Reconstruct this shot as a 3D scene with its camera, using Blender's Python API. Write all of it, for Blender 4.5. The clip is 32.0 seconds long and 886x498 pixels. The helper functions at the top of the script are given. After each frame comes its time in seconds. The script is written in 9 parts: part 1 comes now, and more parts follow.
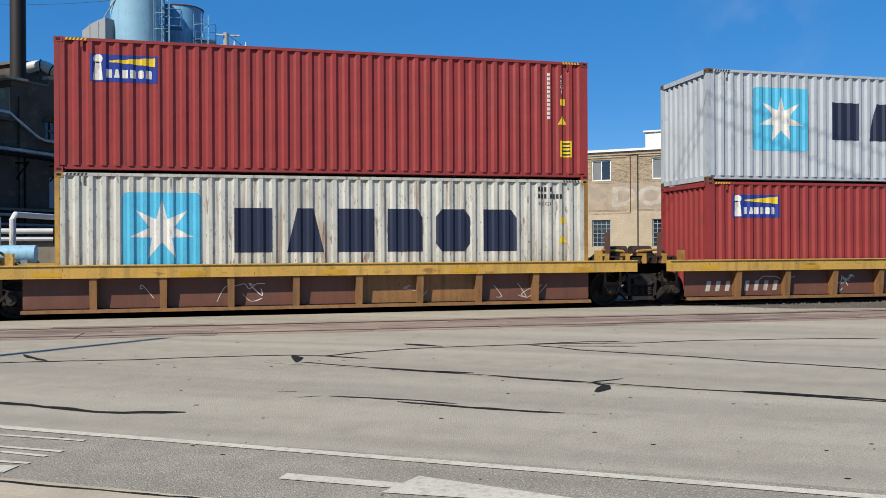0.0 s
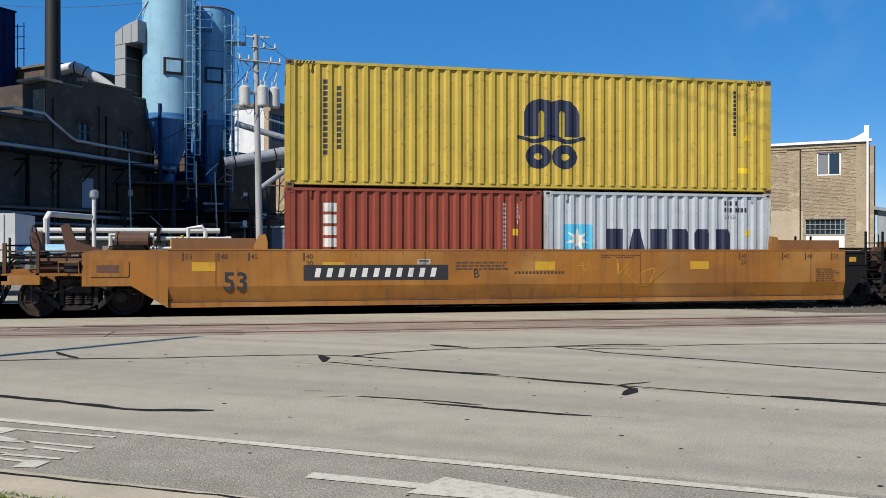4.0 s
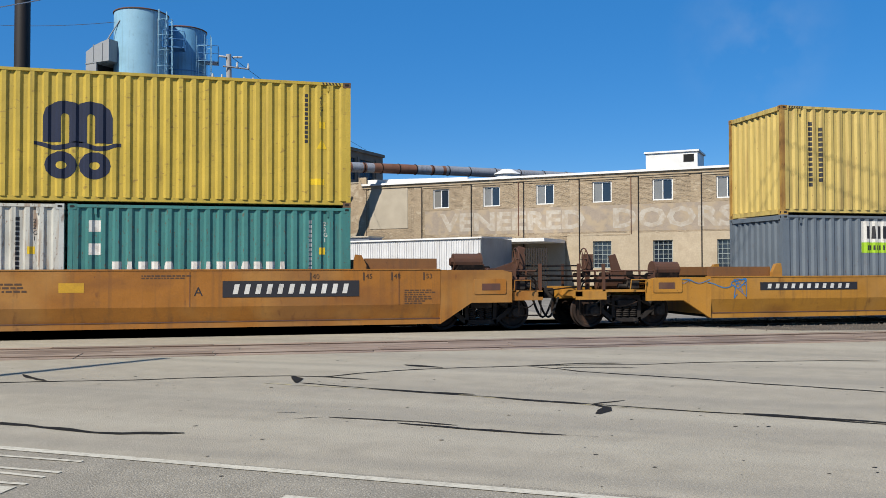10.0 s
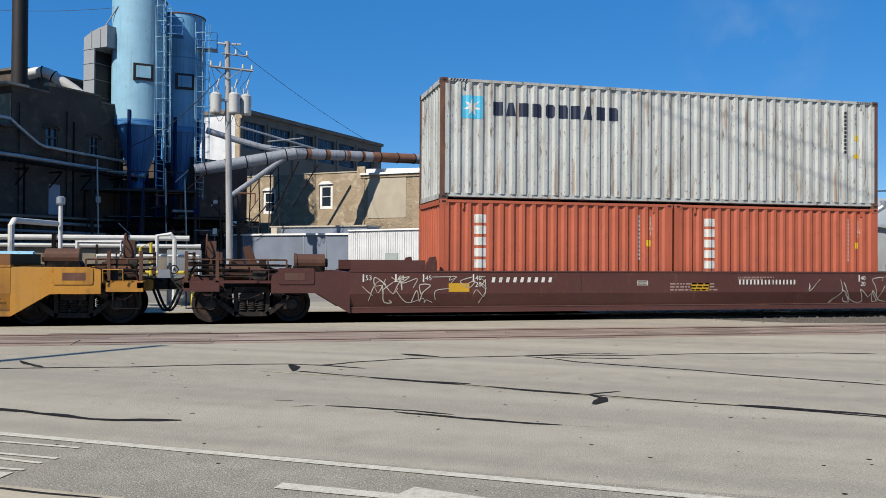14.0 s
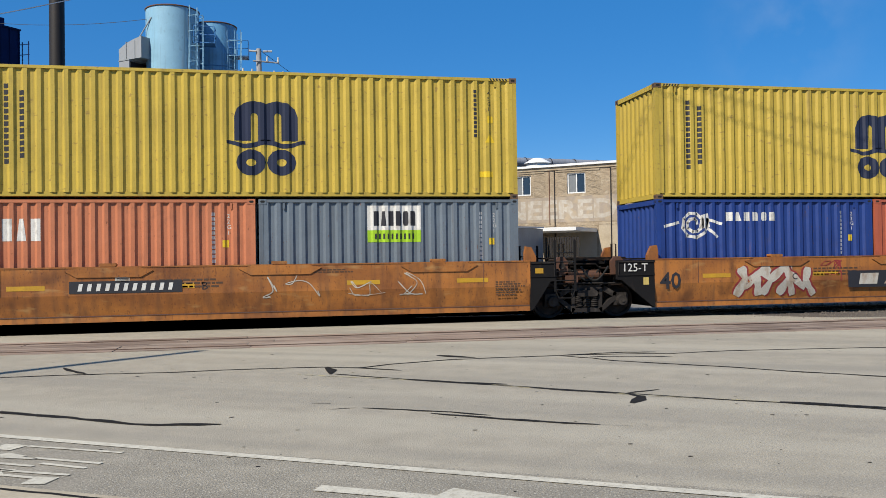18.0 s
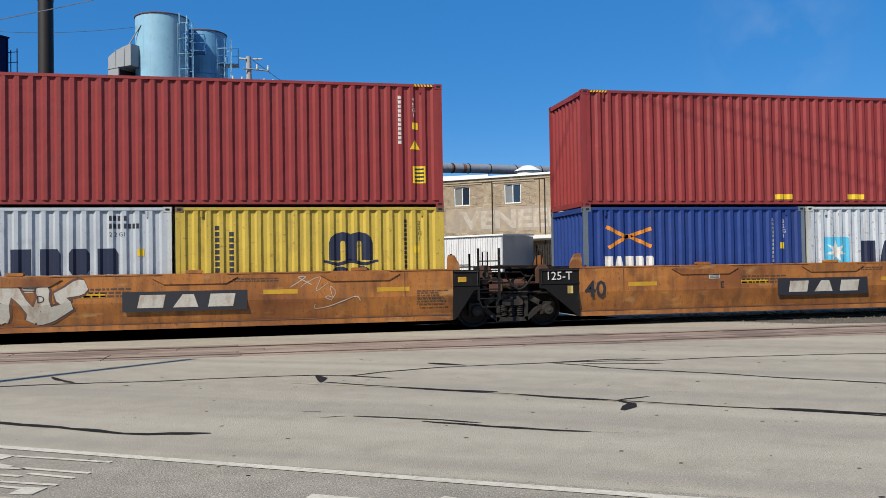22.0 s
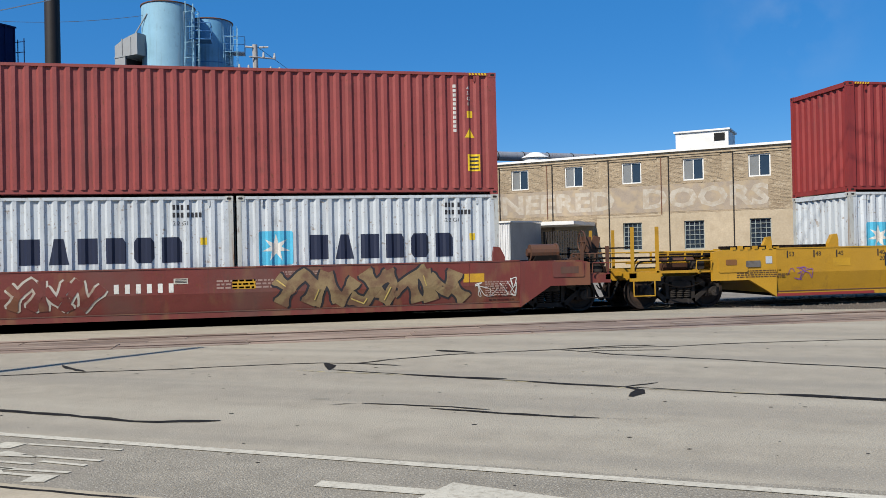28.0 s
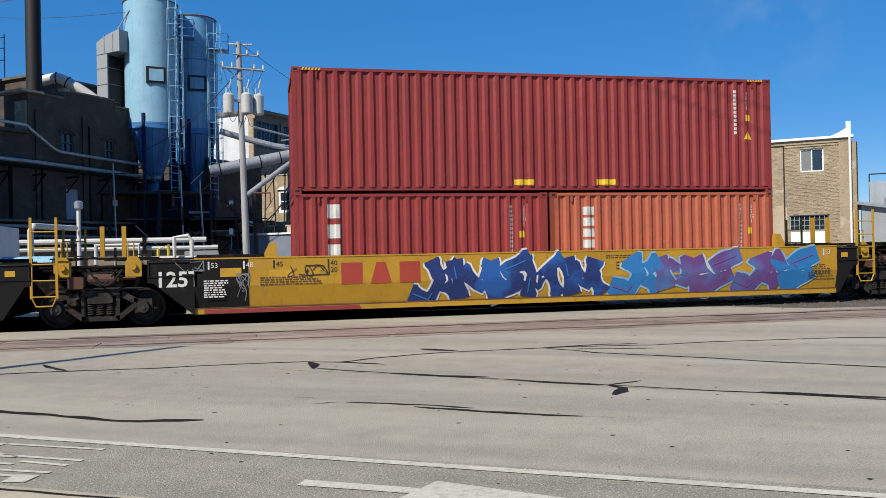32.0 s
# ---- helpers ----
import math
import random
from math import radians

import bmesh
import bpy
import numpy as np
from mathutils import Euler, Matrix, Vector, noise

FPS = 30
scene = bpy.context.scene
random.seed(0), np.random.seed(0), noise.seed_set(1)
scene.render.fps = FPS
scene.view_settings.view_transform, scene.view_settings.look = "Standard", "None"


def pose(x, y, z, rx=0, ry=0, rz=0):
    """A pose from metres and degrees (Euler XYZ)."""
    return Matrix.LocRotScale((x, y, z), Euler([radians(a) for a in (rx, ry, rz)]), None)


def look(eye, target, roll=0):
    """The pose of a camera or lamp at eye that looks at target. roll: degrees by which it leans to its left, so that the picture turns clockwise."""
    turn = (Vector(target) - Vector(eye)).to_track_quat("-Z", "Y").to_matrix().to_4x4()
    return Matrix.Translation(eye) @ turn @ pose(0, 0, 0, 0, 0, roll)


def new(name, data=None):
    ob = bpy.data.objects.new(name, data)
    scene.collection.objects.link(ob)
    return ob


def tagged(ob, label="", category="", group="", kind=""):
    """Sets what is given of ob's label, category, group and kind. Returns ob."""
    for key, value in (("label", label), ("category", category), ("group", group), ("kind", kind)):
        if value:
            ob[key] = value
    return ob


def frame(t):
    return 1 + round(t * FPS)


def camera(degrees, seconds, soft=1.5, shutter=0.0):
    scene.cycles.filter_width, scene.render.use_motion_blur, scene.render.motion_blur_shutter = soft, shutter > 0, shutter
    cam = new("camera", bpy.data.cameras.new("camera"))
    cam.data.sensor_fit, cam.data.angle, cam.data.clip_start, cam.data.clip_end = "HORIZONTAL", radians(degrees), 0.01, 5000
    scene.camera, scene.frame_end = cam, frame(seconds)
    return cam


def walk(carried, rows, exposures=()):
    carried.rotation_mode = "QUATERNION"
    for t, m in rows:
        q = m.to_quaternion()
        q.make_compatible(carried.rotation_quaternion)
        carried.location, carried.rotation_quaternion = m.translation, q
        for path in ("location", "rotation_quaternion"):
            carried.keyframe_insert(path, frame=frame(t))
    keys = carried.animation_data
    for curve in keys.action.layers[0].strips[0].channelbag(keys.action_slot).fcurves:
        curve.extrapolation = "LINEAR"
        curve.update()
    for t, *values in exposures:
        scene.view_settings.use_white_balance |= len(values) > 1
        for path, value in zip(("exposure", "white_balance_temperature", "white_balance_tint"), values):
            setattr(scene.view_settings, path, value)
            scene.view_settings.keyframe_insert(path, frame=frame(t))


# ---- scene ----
# ---- camera: a phone held at one spot, turning a little ----
EYE = Vector((0.0, 0.0, 1.48))
# seconds, turn to the right of the track's normal, tilt up, lean to the left (degrees)
TURNS = [
    (0, 13.37, -0.07, -0.27), (0.5, 13.42, -0.03, -0.23), (1, 13.62, -0.01, -0.26), (1.5, 13.69, -0.02, -0.22), (2, 13.81, -0.03, -0.12),
    (2.5, 13.93, -0.04, -0.10), (4.5, 11.03, -0.00, 0.06), (5, 11.22, -0.07, -0.15), (5.5, 11.19, -0.05, -0.21), (6, 10.02, -0.01, -0.22),
    (6.5, 10.13, 0.08, -0.10), (7, 9.88, 0.12, -0.27), (7.5, 3.84, 0.23, -1.31), (8, 0.54, 0.39, -1.58), (8.5, 0.30, 0.31, -1.22),
    (9, 5.67, 0.45, -0.42), (9.5, 10.69, 1.36, -0.27), (10, 13.32, 1.37, -0.11), (10.5, 13.70, 1.35, 0.10), (11, 13.94, 1.40, 0.14),
    (11.5, 14.38, 1.34, 0.43), (12, 14.23, 1.29, 0.67), (12.5, 13.89, 0.72, 0.69), (13, 13.91, 0.41, 0.61), (13.5, 14.12, 0.56, 0.55),
    (15.5, 9.98, 0.78, -0.67), (16, 10.41, 0.78, -0.57), (16.5, 10.63, 0.73, -0.36), (17, 10.86, 0.71, -0.55), (17.5, 11.03, 0.69, -0.82),
    (18, 11.15, 0.73, -0.82), (18.5, 11.10, 0.75, -0.65), (19, 6.27, 0.97, -1.12), (19.5, 0.98, 1.00, -1.33), (20, 1.90, 0.91, -0.82),
    (20.5, 5.98, 0.91, -0.91), (21, 9.87, 0.90, -0.93), (21.5, 10.27, 1.00, -0.73), (22, 11.82, 1.24, -0.95), (22.5, 12.85, 1.52, -1.63),
    (23, 13.08, 1.51, -1.83), (23.5, 13.42, 1.39, -1.44), (24, 14.08, 1.19, -1.26), (24.5, 14.32, 1.08, -0.94), (25, 14.42, 0.68, -0.88),
    (25.5, 14.58, 0.38, -0.92), (27.5, 11.69, 0.51, -1.04), (28, 11.28, 0.38, -1.23), (28.5, 10.61, 0.35, -1.28), (29, 10.68, 0.26, -1.49),
    (29.5, 10.83, 0.27, -1.55), (30, 10.89, 0.28, -1.30), (30.5, 11.05, 0.33, -1.15), (31, 11.31, 0.41, -1.24), (31.5, 12.19, 0.32, -1.37),
    (32, 12.37, 0.26, -1.17),
]
cam = camera(56.42, 32.0, soft=0.8)


def aim(turn, tilt, lean):
    a, b = radians(turn), radians(tilt)
    way = Vector((math.sin(a) * math.cos(b), math.cos(a) * math.cos(b), math.sin(b)))
    return look(EYE, EYE + way, lean)


walk(cam, [(t, aim(*r)) for t, *r in TURNS])
scene.view_settings.exposure = 0.5
scene.view_settings.use_white_balance = True
scene.view_settings.white_balance_temperature = 6850

# the train's place along the track, seconds and metres
RUN = [
    (0, 0.00), (1, -8.18), (2, -16.40), (5, -40.93), (6, -49.12), (7, -57.41), (8, -65.62),
    (9, -73.86), (10, -82.03), (11, -90.18), (12, -98.43), (13, -106.56), (16, -131.00), (17, -139.16),
    (18, -147.37), (19, -155.67), (20, -164.00), (21, -172.34), (22, -180.61), (23, -188.93), (24, -197.17),
    (25, -205.55), (28, -230.73), (29, -239.12), (30, -247.56), (31, -255.91), (32, -264.35),
]
TRACK_Y = 20.25
CAR_BASE = 0.0

# ---- light ----
SUN_WAY = Vector((-0.76, -0.65, 0.0)).normalized()
SUN_UP = radians(43)
world = bpy.data.worlds.new("world")
scene.world = world
world.use_nodes = True
wn = world.node_tree.nodes
sky = wn.new("ShaderNodeTexSky")
sky.sky_type = "NISHITA"
sky.sun_disc = False
sky.sun_elevation = SUN_UP
sky.sun_rotation = math.atan2(SUN_WAY.x, SUN_WAY.y)
sky.altitude = 2500
sky.air_density, sky.dust_density, sky.ozone_density = 1.0, 0.0, 2.0
wn["Background"].inputs[1].default_value = 0.05
deep = wn.new("ShaderNodeHueSaturation")
deep.inputs["Hue"].default_value, deep.inputs["Saturation"].default_value, deep.inputs["Value"].default_value = 0.5, 1.42, 1.85
world.node_tree.links.new(sky.outputs[0], deep.inputs["Color"])
# clear dry air: an even azure down to the roofs
azure = wn.new("ShaderNodeMix")
azure.data_type = "RGBA"
azure.inputs["Factor"].default_value, azure.inputs["B"].default_value = 0.55, (0.62, 3.45, 9.7, 1)
world.node_tree.links.new(deep.outputs[0], azure.inputs["A"])
# a faint wisp of high cloud
wl = world.node_tree.links
at_sky = wn.new("ShaderNodeTexCoord")
far = wn.new("ShaderNodeVectorMath")
far.operation, far.inputs[1].default_value = "DISTANCE", (0.545, 0.8, 0.25)
wl.new(at_sky.outputs["Generated"], far.inputs[0])
near_wisp = wn.new("ShaderNodeMapRange")
near_wisp.inputs[1].default_value, near_wisp.inputs[2].default_value, near_wisp.inputs[3].default_value, near_wisp.inputs[4].default_value = 0.0, 0.1, 0.2, 0.0
wl.new(far.outputs["Value"], near_wisp.inputs[0])
tufts = wn.new("ShaderNodeTexNoise")
tufts.inputs["Scale"].default_value, tufts.inputs["Detail"].default_value = 14.0, 6.0
wl.new(at_sky.outputs["Generated"], tufts.inputs["Vector"])
thin = wn.new("ShaderNodeMapRange")
thin.inputs[1].default_value, thin.inputs[2].default_value = 0.42, 0.75
wl.new(tufts.outputs[0], thin.inputs[0])
veil = wn.new("ShaderNodeMath")
veil.operation = "MULTIPLY"
wl.new(near_wisp.outputs[0], veil.inputs[0])
wl.new(thin.outputs[0], veil.inputs[1])
cloud = wn.new("ShaderNodeMix")
cloud.data_type = "RGBA"
wl.new(veil.outputs[0], cloud.inputs["Factor"])
wl.new(azure.outputs["Result"], cloud.inputs["A"])
cloud.inputs["B"].default_value = (9.0, 10.0, 11.0, 1)
wl.new(cloud.outputs["Result"], wn["Background"].inputs[0])
sun = new("sun", bpy.data.lights.new("sun", "SUN"))
sun.data.energy, sun.data.angle, sun.data.color = 4.6, radians(0.53), (1.0, 0.955, 0.87)
to_sun = Vector((SUN_WAY.x * math.cos(SUN_UP), SUN_WAY.y * math.cos(SUN_UP), math.sin(SUN_UP)))
sun.matrix_world = look(Vector((0, 0, 60)) + to_sun * 40, Vector((0, 0, 60)))

# ---- materials ----
ALBEDO_SCALE = 0.83


def material(name, colour, rough=0.6, metal=0.0, spots=(), bump=0.0, bump_scale=40.0, grain=0.12, grain_scale=30.0, spec=0.4, rand=0.0, spin=0.0, bump_deep=0.02):
    """A painted or mineral surface: base colour with fine and broad variation; spots: (colour, scale, from, to, stretch, amount) layers."""
    m = bpy.data.materials.new(name)
    m.use_nodes = True
    # every colour is scaled down, which deepens shade at the raised exposure
    colour, spots = tuple(c * ALBEDO_SCALE for c in colour), [(tuple(v * ALBEDO_SCALE for v in c), *rest) for c, *rest in spots]
    n, l = m.node_tree.nodes, m.node_tree.links
    p = n["Principled BSDF"]
    p.inputs["Roughness"].default_value, p.inputs["Metallic"].default_value = rough, metal
    p.inputs["Specular IOR Level"].default_value = spec
    co = n.new("ShaderNodeTexCoord")

    def noise_at(scale, stretch=(1, 1, 1), detail=4.0):
        mp = n.new("ShaderNodeMapping")
        mp.inputs["Scale"].default_value = stretch
        if spin:
            sp = n.new("ShaderNodeMapping")
            sp.inputs["Rotation"].default_value = (0, 0, spin)
            l.new(co.outputs["Object"], sp.inputs["Vector"])
            l.new(sp.outputs[0], mp.inputs["Vector"])
        else:
            l.new(co.outputs["Object"], mp.inputs["Vector"])
        if rand:
            info = n.new("ShaderNodeObjectInfo")
            mul = n.new("ShaderNodeMath")
            mul.operation, mul.inputs[1].default_value = "MULTIPLY", 50.0
            l.new(info.outputs["Random"], mul.inputs[0])
            l.new(mul.outputs[0], mp.inputs["Location"])
        t = n.new("ShaderNodeTexNoise")
        t.inputs["Scale"].default_value, t.inputs["Detail"].default_value = scale, detail
        l.new(mp.outputs[0], t.inputs["Vector"])
        return t

    def shade(lo, hi, scale, stretch=(1, 1, 1)):
        r = n.new("ShaderNodeMapRange")
        r.inputs[1].default_value, r.inputs[2].default_value = 0.25, 0.75
        r.inputs[3].default_value, r.inputs[4].default_value = lo, hi
        l.new(noise_at(scale, stretch).outputs[0], r.inputs[0])
        return r

    hsv = n.new("ShaderNodeHueSaturation")
    hsv.inputs["Color"].default_value = (*colour, 1)
    mul = n.new("ShaderNodeMath")
    mul.operation = "MULTIPLY"
    l.new(shade(1 - grain, 1 + grain, grain_scale).outputs[0], mul.inputs[0])
    l.new(shade(1 - grain, 1 + grain, grain_scale / 25).outputs[0], mul.inputs[1])
    last = mul
    if rand:
        info = n.new("ShaderNodeObjectInfo")
        rr = n.new("ShaderNodeMapRange")
        rr.inputs[3].default_value, rr.inputs[4].default_value = 1 - rand, 1 + rand
        l.new(info.outputs["Random"], rr.inputs[0])
        m2 = n.new("ShaderNodeMath")
        m2.operation = "MULTIPLY"
        l.new(mul.outputs[0], m2.inputs[0])
        l.new(rr.outputs[0], m2.inputs[1])
        last = m2
    l.new(last.outputs[0], hsv.inputs["Value"])
    out = hsv.outputs[0]
    for c, scale, lo, hi, stretch, amount in spots:
        r = n.new("ShaderNodeMapRange")
        r.inputs[1].default_value, r.inputs[2].default_value, r.inputs[4].default_value = lo, hi, amount
        l.new(noise_at(scale, stretch, 6.0).outputs[0], r.inputs[0])
        mix = n.new("ShaderNodeMix")
        mix.data_type = "RGBA"
        l.new(r.outputs[0], mix.inputs["Factor"])
        l.new(out, mix.inputs["A"])
        mix.inputs["B"].default_value = (*c, 1)
        out = mix.outputs["Result"]
    l.new(out, p.inputs["Base Color"])
    if bump:
        b = n.new("ShaderNodeBump")
        b.inputs["Strength"].default_value, b.inputs["Distance"].default_value = bump, bump_deep
        l.new(noise_at(bump_scale).outputs[0], b.inputs["Height"])
        l.new(b.outputs[0], p.inputs["Normal"])
    return m


RUST, DIRT, DUST = (0.13, 0.05, 0.022), (0.06, 0.045, 0.035), (0.32, 0.27, 0.22)


def paint(name, colour, rust=0.7, streak=0.62, rough=0.5, dust=0.12, patch=0.25, more=(), spec=0.3):
    """Container or wagon paint: broad fading, streaks running down, and small rust marks that gather in places."""
    worn = tuple(0.55 * c + 0.006 for c in colour)
    faded = tuple(min(1.0, 0.88 * c + 0.022) for c in colour)
    return material(name, colour, rough, spots=[(faded, 0.9, 0.45, 0.8, (1, 1, 0.6), dust * 2.5), (worn, 0.7, 0.5, 0.75, (1, 1, 1.6), patch), (DIRT, 2.2, streak - 0.04, streak + 0.2, (3.0, 3.0, 0.1), 0.45),
                                               (RUST, 26.0, rust - 0.01, rust + 0.05, (1, 1, 0.4), 0.7), (DIRT, 5.0, 0.6, 0.78, (1, 1, 0.5), 0.3), ((0.2, 0.09, 0.045), 3.0, rust + 0.02, rust + 0.2, (2, 2, 0.3), 0.5), *more], bump=0.5, bump_scale=2.6, bump_deep=0.03, grain=0.07, rand=0.06, spec=spec)


# further layers of wear: long stains, repainted areas, peeling paint
WEATHER = (((0.2, 0.1, 0.05), 1.6, 0.54, 0.64, (1.2, 1.2, 0.35), 0.6), ((0.1, 0.08, 0.065), 0.8, 0.5, 0.66, (1, 1, 0.5), 0.4))
REPAINT = (((0.42, 0.235, 0.075), 0.45, 0.5, 0.6, (1, 1, 0.7), 0.4), ((0.17, 0.068, 0.024), 0.6, 0.5, 0.62, (0.6, 1, 1.4), 0.5), ((0.13, 0.05, 0.02), 5.0, 0.64, 0.72, (1, 1, 0.4), 0.5))
PEELED = (((0.15, 0.05, 0.02), 0.9, 0.44, 0.68, (0.45, 1, 1.2), 0.75), ((0.07, 0.028, 0.015), 2.6, 0.54, 0.72, (1, 1, 0.5), 0.6), ((0.44, 0.26, 0.1), 3.2, 0.6, 0.72, (0.5, 1, 1.6), 0.55))
RUNS = (((0.24, 0.12, 0.05), 2.6, 0.58, 0.7, (3.0, 3.0, 0.22), 0.7), ((0.14, 0.065, 0.03), 9.0, 0.62, 0.7, (1, 1, 0.25), 0.7), ((0.2, 0.17, 0.13), 0.9, 0.52, 0.7, (1, 1, 0.6), 0.3))
SCUFFS = (((0.2, 0.12, 0.05), 11.0, 0.63, 0.7, (0.6, 0.6, 1.0), 0.6), ((0.12, 0.08, 0.05), 2.0, 0.6, 0.75, (4.0, 4.0, 0.2), 0.4))
STREAKS = (((0.27, 0.15, 0.06), 1.5, 0.55, 0.8, (4.0, 4.0, 0.25), 0.7),)
M = dict(
    maroon=paint("maroon_paint", (0.27, 0.036, 0.034)), dull_maroon=paint("faded_maroon_paint", (0.27, 0.06, 0.055), 0.66), brick_red=paint("brick_red_paint", (0.235, 0.048, 0.027)),
    rose=paint("faded_red_paint", (0.34, 0.085, 0.066), 0.68), salmon=paint("salmon_paint", (0.42, 0.105, 0.055), 0.68), orange=paint("faded_orange_paint", (0.5, 0.175, 0.085), 0.68),
    deep_red=paint("deep_red_paint", (0.245, 0.033, 0.031)), yellow=paint("yellow_paint", (0.48, 0.345, 0.055), 0.72, 0.62, more=SCUFFS),
    cream=paint("pale_yellow_paint", (0.56, 0.42, 0.13), 0.68, 0.52, more=STREAKS), grey=paint("pale_grey_paint", (0.41, 0.45, 0.485), 0.7),
    ivory=paint("stained_white_paint", (0.5, 0.5, 0.45), 0.65, 0.55, more=RUNS), white=paint("white_paint", (0.5, 0.545, 0.58), 0.66, more=SCUFFS),
    rusty=paint("rust_streaked_grey_paint", (0.48, 0.5, 0.48), 0.64, 0.54, more=RUNS), slate=paint("slate_grey_paint", (0.13, 0.16, 0.19), 0.68),
    navy=paint("navy_paint", (0.015, 0.045, 0.2), 0.68, dust=0.03), sky=paint("bright_blue_paint", (0.012, 0.22, 0.56), 0.7, dust=0.03), teal=paint("teal_paint", (0.05, 0.2, 0.19), 0.63),
    car_tan=paint("tan_yellow_wagon_paint", (0.315, 0.125, 0.02), 0.72, 0.56, dust=0.08, patch=0.4, more=REPAINT), car_rust=paint("rusty_orange_wagon_paint", (0.4, 0.15, 0.034), 0.62, 0.5, patch=0.7, more=PEELED),
    car_gold=paint("bright_yellow_wagon_paint", (0.47, 0.255, 0.022), 0.72, 0.64, dust=0.15, patch=0.3), car_amber=paint("amber_wagon_paint", (0.44, 0.205, 0.03), 0.7, 0.58, patch=0.45, more=REPAINT),
    car_brown=paint("brown_wagon_paint", (0.085, 0.032, 0.026), 0.62), car_red=paint("red_brown_wagon_paint", (0.155, 0.036, 0.03), 0.64, dust=0.06, more=WEATHER),
    car_old=paint("old_yellow_wagon_paint", (0.5, 0.3, 0.07), 0.62, 0.52, patch=0.45, more=PEELED), panel_brown=paint("weathered_brown_panel", (0.12, 0.055, 0.04), 0.62, 0.5, patch=0.5, more=WEATHER),
    # grimy steel: base darkened further for shade under the cars, rust spots on top
    black=paint("black_wagon_paint", (0.012, 0.0115, 0.012), 0.76, 0.74, rough=0.75, dust=0.0, patch=0.1, spec=0.1), shade_grime=material("shade_dark_grimy_steel", (0.009, 0.0075, 0.007), 0.8, spots=[((0.06, 0.034, 0.024), 6, 0.5, 0.7, (1, 1, 1), 0.6)], spec=0.08),
    steel=material("worn_steel", (0.03, 0.022, 0.018), 0.7, 0.0, spots=[((0.1, 0.055, 0.035), 8, 0.5, 0.7, (1, 1, 1), 0.6)], spec=0.2),
    casting=paint("rusty_corner_casting", (0.14, 0.085, 0.05), 0.6, patch=0.5),
    old_iron=paint("old_brown_iron", (0.1, 0.052, 0.036), 0.6, patch=0.4, dust=0.02, spec=0.15),
    bar=material("galvanised_bar", (0.25, 0.25, 0.25), 0.45, 0.5),
    rail=material("rail_steel", (0.12, 0.075, 0.055), 0.45, 0.5), hole=material("dark_opening", (0.01, 0.01, 0.01), 0.9),
    ink=material("black_lettering", (0.02, 0.02, 0.025), 0.6), navy_ink=material("dark_blue_lettering", (0.012, 0.018, 0.045), 0.55),
    white_ink=material("white_lettering", (0.62, 0.61, 0.57), 0.6, spots=[((0.34, 0.3, 0.26), 7, 0.56, 0.68, (1, 1, 0.6), 0.6)]), red_ink=material("red_lettering", (0.36, 0.045, 0.025), 0.6),
    gold_ink=material("yellow_decal", (0.7, 0.47, 0.02), 0.5), pale_blue=material("light_blue_decal", (0.07, 0.42, 0.62), 0.5),
    blue_ink=material("blue_decal", (0.01, 0.035, 0.25), 0.5), green_ink=material("lime_decal", (0.3, 0.5, 0.02), 0.5), orange_ink=material("orange_decal", (0.6, 0.2, 0.02), 0.5),
    gold_logo=material("gold_lettering", (0.62, 0.4, 0.12), 0.55), purple=material("purple_spray_paint", (0.2, 0.08, 0.3), 0.6), silver=material("silver_spray_paint", (0.46, 0.43, 0.37), 0.55, spots=[((0.25, 0.14, 0.07), 4, 0.5, 0.64, (1, 1, 0.5), 0.6)]), dark_cloud=material("dark_green_spray", (0.035, 0.05, 0.035), 0.7, spots=[((0.2, 0.09, 0.03), 2, 0.55, 0.7, (1, 1, 1), 0.6)]), khaki=material("khaki_spray_paint", (0.24, 0.17, 0.085), 0.6, spots=[((0.12, 0.05, 0.035), 3, 0.45, 0.62, (1, 1, 1), 0.7)]),
    graf_blue=material("blue_spray_paint", (0.02, 0.17, 0.42), 0.6), graf_red=material("red_spray_paint", (0.25, 0.03, 0.03), 0.6),
    graf_green=material("faded_green_spray_paint", (0.16, 0.25, 0.15), 0.6), graf_pink=material("faded_pink_spray_paint", (0.35, 0.2, 0.22), 0.6),
)

# ---- building helpers ----


